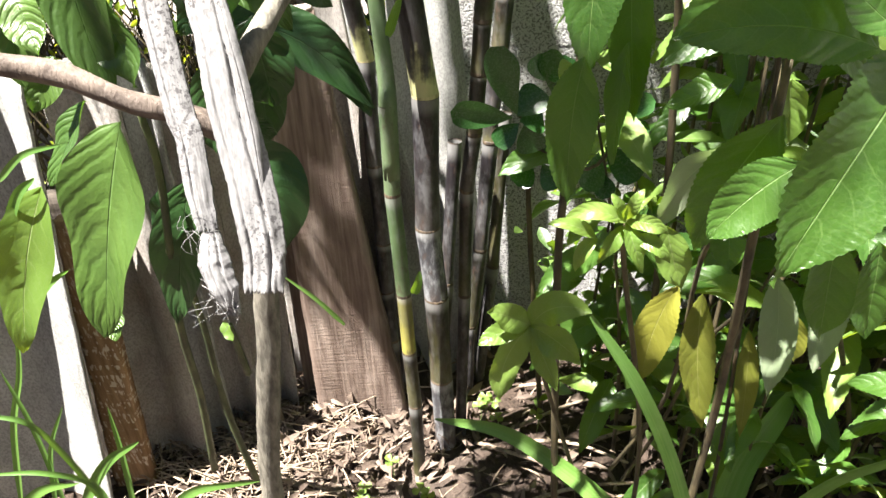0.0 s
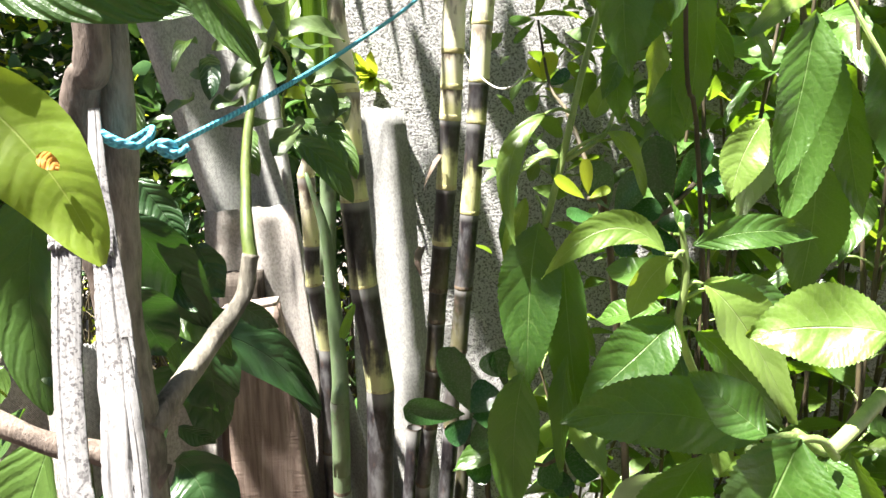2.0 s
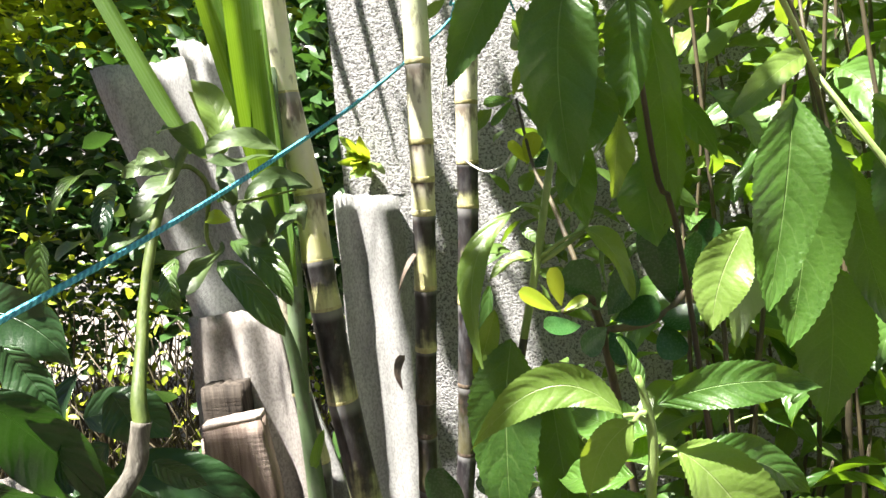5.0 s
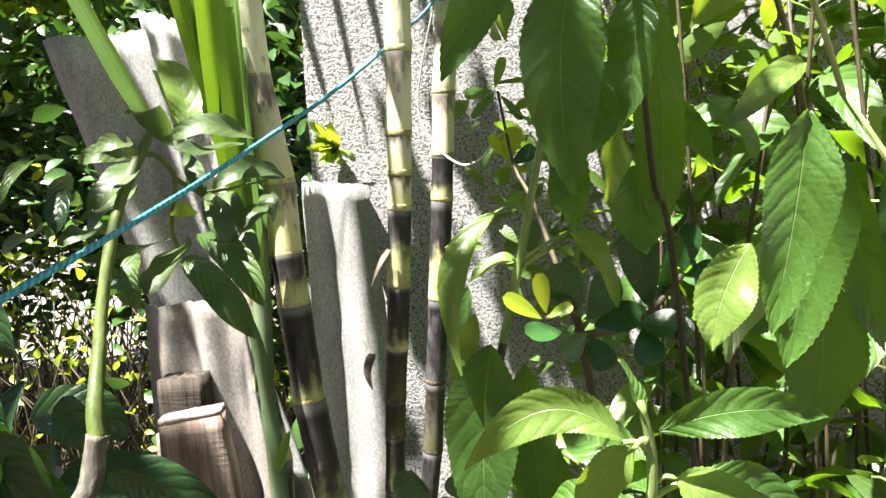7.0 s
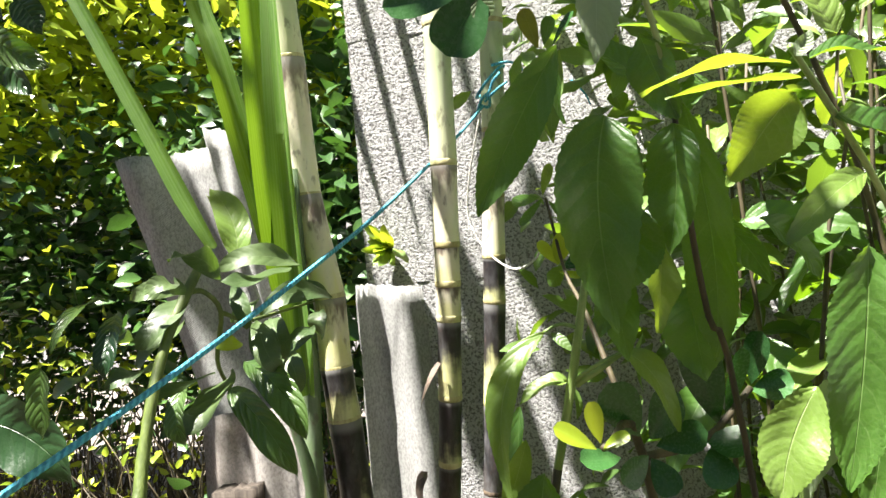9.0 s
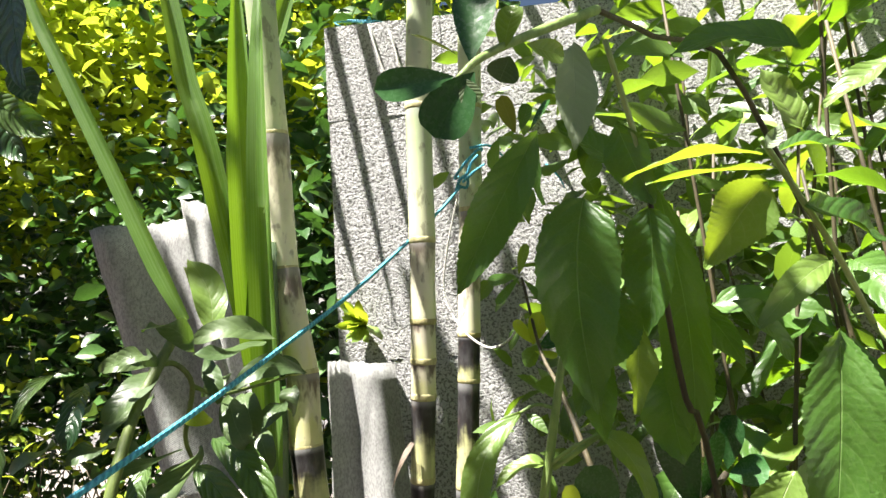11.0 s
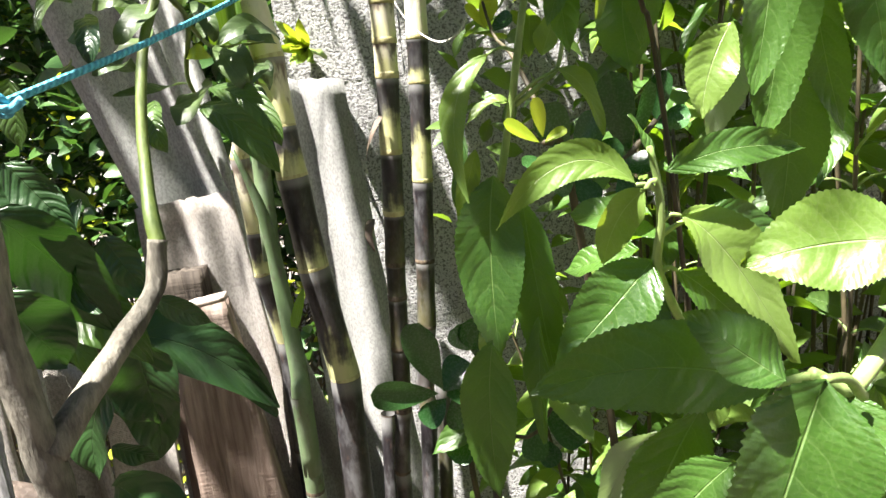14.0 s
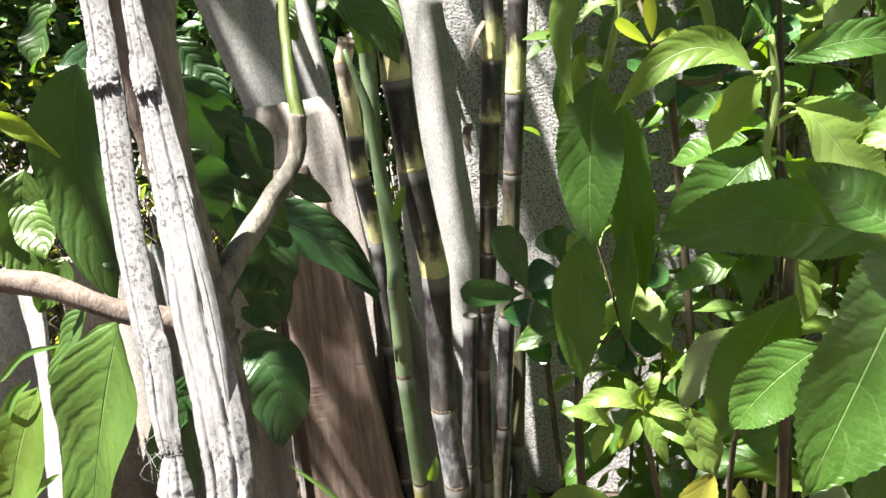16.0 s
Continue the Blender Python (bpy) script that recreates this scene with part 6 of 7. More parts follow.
leaf(herb_f, HERB, (0.374, 0.550, 0.664), (0.382, 0.550, 0.615), (0.389, 0.550, 0.567), 0.042, teeth=16, face=(-0.08, -1.0, 0.21))
leaf(herb_f, HERB, (0.275, 0.600, 0.650), (0.275, 0.590, 0.633), (0.275, 0.580, 0.616), 0.030, 20, teeth=16, face=(-0.15, -1.0, 0.22))
leaf(herb_f, HERB_YOUNG_LIT, (0.275, 0.550, 0.797), (0.279, 0.550, 0.772), (0.283, 0.550, 0.746), 0.024, teeth=16, face=(0.16, -1.0, 0.15))
leaf(herb_f, HERB, (0.237, 0.550, 0.797), (0.216, 0.555, 0.785), (0.196, 0.560, 0.773), 0.023, 10, teeth=16, face=(-0.18, -1.0, 0.93))
leaf(herb_f, HERB_YOUNG_LIT, (0.227, 0.620, 0.638), (0.238, 0.620, 0.603), (0.250, 0.620, 0.568), 0.032, teeth=16, face=(-0.1, -1.0, 0.22))
part("stem", tube(((0.274, 0.580, 0.765), (0.281, 0.600, 0.688), (0.271, 0.640, 0.588), (0.284, 0.700, 0.348), (0.244, 0.760, 0.137)), (0.002, 0.0024, 0.0028, 0.003), 8), STEM_BROWN, herb_f)
part("stem", tube(((0.324, 0.660, 0.504), (0.313, 0.700, 0.422), (0.302, 0.760, 0.223), (0.269, 0.780, 0.088)), (0.002, 0.0026, 0.003), 8), STEM_BROWN, herb_f)
part("stem", tube(((0.427, 0.660, 0.506), (0.524, 0.740, 0.316), (0.586, 0.780, 0.166)), (0.003, 0.004), 8), STEM_BROWN, herb_f)

herb_g = thing("small_herb", (0.183, 0.740, 0.000), "small bright green seedling with a whorl of leaves", "herb", "herbs by the wall")
part("stem", tube(((0.105, 0.580, 0.549), (0.129, 0.640, 0.420), (0.187, 0.740, 0.152)), (0.002, 0.003), 8), STEM_BROWN, herb_g)
leaf(herb_g, HERB_YOUNG_LIT, (0.105, 0.580, 0.551), (0.127, 0.570, 0.581), (0.158, 0.560, 0.583), 0.031, teeth=9, face=(-0.07, -1.0, 0.79))
leaf(herb_g, HERB_YOUNG_LIT, (0.105, 0.580, 0.551), (0.084, 0.570, 0.570), (0.065, 0.560, 0.583), 0.027, teeth=9, face=(-0.28, -1.0, 0.8))
leaf(herb_g, HERB_YOUNG_LIT, (0.105, 0.580, 0.551), (0.077, 0.570, 0.550), (0.056, 0.560, 0.543), 0.021, teeth=9, face=(-0.03, -1.0, 0.89))
leaf(herb_g, HERB_YOUNG_LIT, (0.105, 0.580, 0.551), (0.082, 0.570, 0.515), (0.077, 0.560, 0.474), 0.032, teeth=9, face=(0.26, -1.0, 0.15))
leaf(herb_g, HERB_YOUNG_LIT, (0.105, 0.580, 0.551), (0.130, 0.570, 0.541), (0.151, 0.560, 0.524), 0.033, teeth=9, face=(-0.29, -1.0, 0.34))
leaf(herb_g, HERB_YOUNG_LIT, (0.105, 0.580, 0.551), (0.120, 0.570, 0.516), (0.132, 0.560, 0.488), 0.022, teeth=9, face=(-0.21, -1.0, 0.16))

herb_h = thing("small_herb", (0.240, 0.600, 0.000), "low leafy green seedling", "herb", "herbs by the wall")
part("stem", tube(((0.182, 0.580, 0.666), (0.193, 0.620, 0.598), (0.250, 0.660, 0.300), (0.260, 0.680, -0.010)), (0.002, 0.003, 0.0035), 8), STEM_BROWN, herb_h)
leaf(herb_h, HERB_YOUNG_LIT, (0.181, 0.575, 0.667), (0.153, 0.567, 0.682), (0.128, 0.574, 0.669), 0.016, 15, teeth=9, face=(0.21, -1.0, 0.55))
leaf(herb_h, HERB_YOUNG_LIT, (0.181, 0.575, 0.667), (0.187, 0.561, 0.652), (0.196, 0.562, 0.625), 0.018, -10, teeth=9, face=(0.14, -1.0, 0.90))
leaf(herb_h, HERB_YOUNG_LIT, (0.181, 0.575, 0.667), (0.196, 0.560, 0.675), (0.212, 0.561, 0.664), 0.014, 4, teeth=9, face=(-0.17, -1.0, 0.52))
leaf(herb_h, HERB_YOUNG_LIT, (0.181, 0.575, 0.669), (0.183, 0.564, 0.691), (0.191, 0.569, 0.702), 0.011, -2, teeth=9, face=(0.08, -1.0, 0.98))
leaf(herb_h, HERB_YOUNG_LIT, (0.179, 0.575, 0.664), (0.169, 0.566, 0.652), (0.160, 0.572, 0.629), 0.014, 1, teeth=9, face=(0.27, -1.0, 0.83))
leaf(herb_h, HERB_YOUNG_LIT, (0.179, 0.575, 0.668), (0.171, 0.561, 0.689), (0.164, 0.564, 0.700), 0.011, -7, teeth=9, face=(0.24, -1.0, 1.02))
leaf(herb_h, HERB_YOUNG_LIT, (0.158, 0.575, 0.652), (0.136, 0.561, 0.672), (0.115, 0.562, 0.673), 0.013, 14, teeth=9, face=(-0.11, -1.0, 0.73))
leaf(herb_h, HERB_YOUNG_LIT, (0.158, 0.575, 0.652), (0.146, 0.566, 0.644), (0.142, 0.573, 0.619), 0.013, 1, teeth=9, face=(-0.20, -1.0, 0.61))
leaf(herb_h, HERB_YOUNG_LIT, (0.187, 0.575, 0.652), (0.202, 0.559, 0.655), (0.217, 0.560, 0.637), 0.014, -10, teeth=9, face=(-0.10, -1.0, 0.58))

waxy = thing("waxy_leaf_shrub", (0.160, 0.980, 0.000), "small shrub with rounded glossy dark green leaves", "shrub")
part("stem", tube(((0.160, 0.980, -0.010), (0.119, 0.950, 0.491), (0.125, 0.900, 0.601), (0.100, 0.860, 0.652)), (0.005, 0.004, 0.003, 0.0022), 8), STEM_BROWN, waxy)
part("stem", tube(((0.125, 0.900, 0.593), (0.190, 0.880, 0.570), (0.229, 0.880, 0.617)), (0.003, 0.002), 8), STEM_BROWN, waxy)
leaf(waxy, WAXY, (0.097, 0.850, 0.657), (0.081, 0.845, 0.705), (0.080, 0.840, 0.742), 0.042, shape="obovate", fold=0.22, wave=0.0, face=(-0.29, -1.0, 0.8))
leaf(waxy, WAXY, (0.091, 0.850, 0.653), (0.054, 0.840, 0.661), (0.018, 0.830, 0.669), 0.036, -40, shape="obovate", fold=0.22, wave=0.0, face=(0.32, -1.0, 0.76))
leaf(waxy, WAXY, (0.097, 0.850, 0.655), (0.113, 0.860, 0.667), (0.129, 0.870, 0.679), 0.044, shape="obovate", fold=0.22, wave=0.0, face=(-0.3, -1.0, 0.78))
leaf(waxy, WAXY, (0.100, 0.850, 0.649), (0.115, 0.855, 0.649), (0.129, 0.860, 0.648), 0.041, shape="obovate", fold=0.22, wave=0.0, face=(0.15, -1.0, 0.88))
leaf(waxy, WAXY, (0.099, 0.850, 0.646), (0.085, 0.845, 0.634), (0.071, 0.840, 0.622), 0.029, shape="obovate", fold=0.22, wave=0.0, face=(-0.21, -1.0, 0.28))
leaf(waxy, WAXY, (0.106, 0.850, 0.645), (0.113, 0.850, 0.627), (0.120, 0.850, 0.608), 0.038, shape="obovate", fold=0.22, wave=0.0, face=(-0.14, -1.0, 0.22))
leaf(waxy, WAXY, (0.131, 0.880, 0.688), (0.126, 0.880, 0.704), (0.121, 0.880, 0.721), 0.037, shape="obovate", fold=0.22, wave=0.0, face=(0.09, -1.0, 0.83))
leaf(waxy, WAXY, (0.143, 0.900, 0.664), (0.149, 0.900, 0.689), (0.155, 0.900, 0.713), 0.046, shape="obovate", fold=0.22, wave=0.0, face=(0.12, -1.0, 0.72))
leaf(waxy, WAXY, (0.119, 0.900, 0.569), (0.110, 0.890, 0.557), (0.100, 0.880, 0.546), 0.034, 20, shape="obovate", fold=0.22, wave=0.0, face=(-0.08, -1.0, 0.11))
leaf(waxy, WAXY, (0.133, 0.900, 0.569), (0.143, 0.890, 0.555), (0.152, 0.880, 0.541), 0.031, 20, shape="obovate", fold=0.22, wave=0.0, face=(0.23, -1.0, 0.07))
leaf(waxy, WAXY, (0.157, 0.900, 0.676), (0.142, 0.890, 0.699), (0.126, 0.880, 0.721), 0.033, -20, shape="obovate", fold=0.22, wave=0.0, face=(0.28, -1.0, 0.83))
leaf(waxy, WAXY, (0.206, 0.900, 0.585), (0.200, 0.890, 0.561), (0.193, 0.880, 0.537), 0.033, 10, shape="obovate", fold=0.22, wave=0.0, face=(0.16, -1.0, 0.04))
leaf(waxy, WAXY, (0.213, 0.900, 0.593), (0.235, 0.890, 0.574), (0.257, 0.880, 0.554), 0.039, shape="obovate", fold=0.22, wave=0.0, face=(-0.22, -1.0, 0.4))
leaf(waxy, WAXY, (0.226, 0.900, 0.608), (0.244, 0.890, 0.616), (0.263, 0.880, 0.624), 0.028, -10, shape="obovate", fold=0.22, wave=0.0, face=(0.07, -1.0, 0.87))
leaf(waxy, WAXY, (0.225, 0.900, 0.616), (0.227, 0.890, 0.649), (0.229, 0.880, 0.682), 0.036, 10, shape="obovate", fold=0.22, wave=0.0, face=(0.08, -1.0, 0.91))
leaf(waxy, WAXY, (0.215, 0.900, 0.639), (0.240, 0.890, 0.650), (0.265, 0.880, 0.661), 0.030, 20, shape="obovate", fold=0.22, wave=0.0, face=(0.09, -1.0, 0.89))
leaf(waxy, WAXY, (0.201, 0.900, 0.560), (0.212, 0.890, 0.544), (0.223, 0.880, 0.529), 0.028, -10, shape="obovate", fold=0.22, wave=0.0, face=(-0.28, -1.0, 0.16))
leaf(waxy, WAXY, (0.133, 0.900, 0.569), (0.143, 0.890, 0.589), (0.152, 0.880, 0.610), 0.032, shape="obovate", fold=0.22, wave=0.0, face=(-0.17, -1.0, 0.75))

waxy2 = thing("waxy_leaf_shrub", (0.300, 0.860, 0.000), "glossy dark shrub with yellow-green young tips", "shrub")
part("stem", tube(((0.300, 0.860, -0.010), (0.290, 0.850, 0.500), (0.245, 0.800, 0.888), (0.207, 0.690, 0.933)), (0.006, 0.005, 0.004, 0.0025), 8), STEM_BROWN, waxy2)
part("stem", tube(((0.245, 0.800, 0.888), (0.303, 0.840, 0.888), (0.350, 0.860, 0.928)), (0.004, 0.003), 8), STEM_BROWN, waxy2)
leaf(waxy2, WAXY_YOUNG, (0.205, 0.685, 0.938), (0.202, 0.680, 0.954), (0.198, 0.675, 0.969), 0.014, 10, shape="obovate", fold=0.22, wave=0.0, face=(0.06, -1.0, 0.75))
leaf(waxy2, WAXY_YOUNG, (0.202, 0.685, 0.934), (0.188, 0.680, 0.944), (0.174, 0.675, 0.953), 0.014, shape="obovate", fold=0.22, wave=0.0, face=(0.02, -1.0, 0.81))
leaf(waxy2, WAXY_YOUNG, (0.206, 0.685, 0.933), (0.215, 0.688, 0.938), (0.225, 0.690, 0.942), 0.010, shape="obovate", fold=0.22, wave=0.0, face=(-0.19, -1.0, 0.83))
leaf(waxy2, WAXY, (0.241, 0.780, 0.912), (0.229, 0.770, 0.936), (0.218, 0.760, 0.961), 0.034, -8, shape="obovate", fold=0.22, wave=0.0, face=(-0.17, -1.0, 0.84))
leaf(waxy2, WAXY, (0.251, 0.800, 0.903), (0.263, 0.790, 0.924), (0.275, 0.780, 0.945), 0.036, -24, shape="obovate", fold=0.22, wave=0.0, face=(0.23, -1.0, 0.94))
leaf(waxy2, WAXY, (0.320, 0.860, 0.895), (0.309, 0.850, 0.939), (0.299, 0.840, 0.983), 0.037, -16, shape="obovate", fold=0.22, wave=0.0, face=(-0.06, -1.0, 0.76))
leaf(waxy2, WAXY, (0.326, 0.860, 0.901), (0.333, 0.850, 0.935), (0.340, 0.840, 0.969), 0.022, 24, shape="obovate", fold=0.22, wave=0.0, face=(0.25, -1.0, 0.83))
leaf(waxy2, WAXY, (0.356, 0.880, 0.926), (0.359, 0.870, 0.952), (0.363, 0.860, 0.978), 0.025, -16, shape="obovate", fold=0.22, wave=0.0, face=(-0.27, -1.0, 0.78))
leaf(waxy2, WAXY, (0.256, 0.800, 0.897), (0.275, 0.790, 0.905), (0.294, 0.780, 0.913), 0.027, 16, shape="obovate", fold=0.22, wave=0.0, face=(-0.05, -1.0, 0.89))
leaf(waxy2, WAXY, (0.247, 0.780, 0.896), (0.235, 0.770, 0.889), (0.223, 0.760, 0.881), 0.023, -16, shape="obovate", fold=0.22, wave=0.0, face=(0.27, -1.0, 0.37))
leaf(waxy2, WAXY, (0.303, 0.840, 0.888), (0.320, 0.830, 0.888), (0.336, 0.820, 0.888), 0.034, -8, shape="obovate", fold=0.22, wave=0.0, face=(-0.05, -1.0, 0.88))
leaf(waxy2, WAXY, (0.308, 0.840, 0.882), (0.310, 0.830, 0.867), (0.313, 0.820, 0.851), 0.029, 8, shape="obovate", fold=0.22, wave=0.0, face=(0.07, -1.0, 0.09))
leaf(waxy2, WAXY, (0.222, 0.740, 0.909), (0.207, 0.730, 0.911), (0.191, 0.720, 0.914), 0.020, 8, shape="obovate", fold=0.22, wave=0.0, face=(0.2, -1.0, 0.94))
leaf(waxy2, WAXY, (0.356, 0.880, 0.920), (0.371, 0.870, 0.925), (0.387, 0.860, 0.930), 0.030, 8, shape="obovate", fold=0.22, wave=0.0, face=(-0.12, -1.0, 0.92))
leaf(waxy2, WAXY, (0.251, 0.800, 0.887), (0.259, 0.790, 0.875), (0.266, 0.780, 0.863), 0.024, 8, shape="obovate", fold=0.22, wave=0.0, face=(-0.19, -1.0, 0.38))

waxy3 = thing("waxy_leaf_shrub", (0.168, 0.520, 0.000), "overhanging twig of glossy rounded leaves", "shrub")
part("stem", tube(((0.158, 0.500, 1.186), (0.168, 0.510, 1.198), (0.193, 0.540, 1.219), (0.233, 0.600, 1.254)), (0.0016, 0.002, 0.003), 8), STEM_GREEN, waxy3)
part("stem", tube(((0.233, 0.600, 1.254), (0.290, 0.720, 1.282), (0.396, 0.850, 1.272), (0.500, 0.900, 0.900), (0.460, 0.900, 0.000)), (0.0018, 0.0022, 0.003, 0.004), 8), STEM_BROWN, waxy3)
leaf(waxy3, WAXY, (0.156, 0.500, 1.187), (0.140, 0.495, 1.184), (0.123, 0.490, 1.181), 0.015, -45, shape="obovate", fold=0.22, wave=0.0, face=(-0.34, -1.0, 0.85))
leaf(waxy3, WAXY, (0.165, 0.500, 1.188), (0.155, 0.500, 1.175), (0.146, 0.500, 1.161), 0.023, shape="obovate", fold=0.22, wave=0.0, face=(0.2, -1.0, 0.13))
leaf(waxy3, WAXY, (0.163, 0.510, 1.196), (0.166, 0.515, 1.218), (0.168, 0.520, 1.239), 0.021, shape="obovate", fold=0.22, wave=0.0, face=(-0.12, -1.0, 0.73))
leaf(waxy3, WAXY_YOUNG, (0.158, 0.510, 1.200), (0.148, 0.510, 1.206), (0.137, 0.510, 1.212), 0.010, 30, shape="obovate", fold=0.22, wave=0.0, face=(0.21, -1.0, 0.75))
leaf(waxy3, SAGE, (0.160, 0.500, 1.186), (0.162, 0.500, 1.180), (0.164, 0.500, 1.174), 0.010, shape="obovate", fold=0.22, wave=0.0, face=(-0.21, -1.0, 0.23))
leaf(waxy3, HERB_YOUNG_LIT, (0.178, 0.520, 1.204), (0.181, 0.520, 1.215), (0.185, 0.520, 1.225), 0.014, shape="obovate", fold=0.22, wave=0.0, face=(-0.16, -1.0, 0.92))
leaf(waxy3, SAGE, (0.181, 0.530, 1.205), (0.178, 0.530, 1.199), (0.175, 0.530, 1.193), 0.016, shape="obovate", fold=0.22, wave=0.0, face=(0.3, -1.0, 0.25))
leaf(waxy3, HERB_YOUNG_LIT, (0.189, 0.530, 1.210), (0.198, 0.535, 1.208), (0.207, 0.540, 1.206), 0.013, 30, shape="obovate", fold=0.22, wave=0.0, face=(-0.18, -1.0, 0.75))
leaf(waxy3, HERB_OLD, (0.186, 0.950, 1.278), (0.179, 0.945, 1.298), (0.173, 0.940, 1.319), 0.020, -18, shape="obovate", fold=0.22, wave=0.0, face=(-0.19, -1.0, 0.79))
leaf(waxy3, HERB, (0.192, 0.950, 1.281), (0.197, 0.945, 1.294), (0.202, 0.940, 1.307), 0.019, -9, shape="obovate", fold=0.22, wave=0.0, face=(-0.05, -1.0, 0.77))
leaf(waxy3, HERB_YOUNG_LIT, (0.193, 0.950, 1.276), (0.189, 0.945, 1.272), (0.184, 0.940, 1.268), 0.015, 18, shape="obovate", fold=0.22, wave=0.0, face=(0.34, -1.0, 0.49))
leaf(waxy3, WAXY, (0.201, 0.950, 1.279), (0.213, 0.945, 1.294), (0.225, 0.940, 1.309), 0.017, -27, shape="obovate", fold=0.22, wave=0.0, face=(0.18, -1.0, 0.92))
leaf(waxy3, HERB_YOUNG_LIT, (0.208, 0.950, 1.273), (0.204, 0.945, 1.245), (0.200, 0.940, 1.218), 0.013, 18, shape="obovate", fold=0.22, wave=0.0, face=(0.31, -1.0, 0.19))
leaf(waxy2, HERB, (0.175, 0.950, 1.120), (0.160, 0.945, 1.118), (0.145, 0.940, 1.115), 0.015, -9, shape="obovate", fold=0.22, wave=0.0, face=(0.12, -1.0, 0.82))
leaf(waxy2, HERB_YOUNG_LIT, (0.178, 0.950, 1.122), (0.183, 0.945, 1.138), (0.189, 0.940, 1.154), 0.012, -9, shape="obovate", fold=0.22, wave=0.0, face=(0.12, -1.0, 0.72))
leaf(waxy2, HERB, (0.178, 0.950, 1.119), (0.165, 0.945, 1.105), (0.152, 0.940, 1.091), 0.011, shape="obovate", fold=0.22, wave=0.0, face=(-0.27, -1.0, 0.42))
leaf(waxy2, HERB, (0.183, 0.950, 1.116), (0.194, 0.945, 1.102), (0.205, 0.940, 1.087), 0.011, -9, shape="obovate", fold=0.22, wave=0.0, face=(0.24, -1.0, 0.32))
leaf(waxy2, WAXY_YOUNG, (0.187, 0.950, 1.046), (0.193, 0.945, 1.063), (0.198, 0.940, 1.081), 0.021, 27, shape="obovate", fold=0.22, wave=0.0, face=(-0.2, -1.0, 0.89))
leaf(waxy2, WAXY_YOUNG, (0.190, 0.950, 1.046), (0.179, 0.945, 1.059), (0.168, 0.940, 1.072), 0.017, 18, shape="obovate", fold=0.22, wave=0.0, face=(-0.18, -1.0, 0.74))
leaf(waxy2, WAXY, (0.193, 0.950, 1.042), (0.207, 0.945, 1.049), (0.220, 0.940, 1.056), 0.021, 9, shape="obovate", fold=0.22, wave=0.0, face=(0.08, -1.0, 0.91))
leaf(waxy2, WAXY_YOUNG, (0.189, 0.950, 1.039), (0.201, 0.945, 1.035), (0.212, 0.940, 1.032), 0.013, -18, shape="obovate", fold=0.22, wave=0.0, face=(-0.22, -1.0, 0.85))
part("stem", tube(((0.245, 0.800, 0.888), (0.211, 0.860, 1.001), (0.195, 0.930, 1.040), (0.181, 0.950, 1.119)), (0.003, 0.002, 0.0015), 8), STEM_BROWN, waxy2)

weed = thing("wall_weed", (-0.078, 1.295, 1.074), "small yellow-green weed rooted in the wall joint", "weed")
leaf(weed, WAXY_YOUNG, (-0.076, 1.295, 1.074), (-0.088, 1.278, 1.094), (-0.100, 1.261, 1.114), 0.013, -43.3485, shape="ellipse")
leaf(weed, HERB_YOUNG_LIT, (-0.076, 1.295, 1.074), (-0.080, 1.266, 1.061), (-0.084, 1.237, 1.048), 0.019, -27.8072, shape="ellipse")
leaf(weed, WAXY_YOUNG, (-0.076, 1.295, 1.074), (-0.076, 1.285, 1.086), (-0.077, 1.275, 1.098), 0.012, -28.56, shape="ellipse")
leaf(weed, HERB_YOUNG_LIT, (-0.076, 1.295, 1.074), (-0.056, 1.266, 1.062), (-0.036, 1.237, 1.051), 0.019, -30.6564, shape="ellipse")
leaf(weed, WAXY_YOUNG, (-0.076, 1.295, 1.074), (-0.083, 1.268, 1.073), (-0.091, 1.241, 1.071), 0.020, 38.0051, shape="ellipse")
leaf(weed, HERB_YOUNG_LIT, (-0.076, 1.295, 1.074), (-0.095, 1.270, 1.075), (-0.113, 1.245, 1.075), 0.016, -32.221, shape="ellipse")
leaf(weed, WAXY_YOUNG, (-0.076, 1.295, 1.074), (-0.073, 1.262, 1.094), (-0.070, 1.229, 1.113), 0.020, 4.76389, shape="ellipse")
leaf(weed, HERB_YOUNG_LIT, (-0.076, 1.295, 1.074), (-0.086, 1.273, 1.062), (-0.097, 1.251, 1.049), 0.021, 34.8044, shape="ellipse")
leaf(weed, WAXY_YOUNG, (-0.076, 1.295, 1.074), (-0.075, 1.272, 1.081), (-0.074, 1.249, 1.087), 0.016, -33.8679, shape="ellipse")
leaf(weed, HERB_YOUNG_LIT, (-0.076, 1.295, 1.074), (-0.090, 1.288, 1.065), (-0.104, 1.282, 1.055), 0.012, 12.6351, shape="ellipse")
leaf(weed, WAXY_YOUNG, (-0.076, 1.295, 1.074), (-0.087, 1.276, 1.077), (-0.098, 1.257, 1.079), 0.015, 49.7279, shape="ellipse")
leaf(weed, HERB_YOUNG_LIT, (-0.076, 1.295, 1.074), (-0.092, 1.284, 1.082), (-0.109, 1.273, 1.089), 0.018, -22.3695, shape="ellipse")
leaf(weed, WAXY_YOUNG, (-0.076, 1.295, 1.074), (-0.085, 1.280, 1.067), (-0.095, 1.266, 1.061), 0.017, 40.4315, shape="ellipse")
leaf(weed, HERB_YOUNG_LIT, (-0.076, 1.295, 1.074), (-0.096, 1.283, 1.097), (-0.115, 1.271, 1.119), 0.019, 11.5432, shape="ellipse")
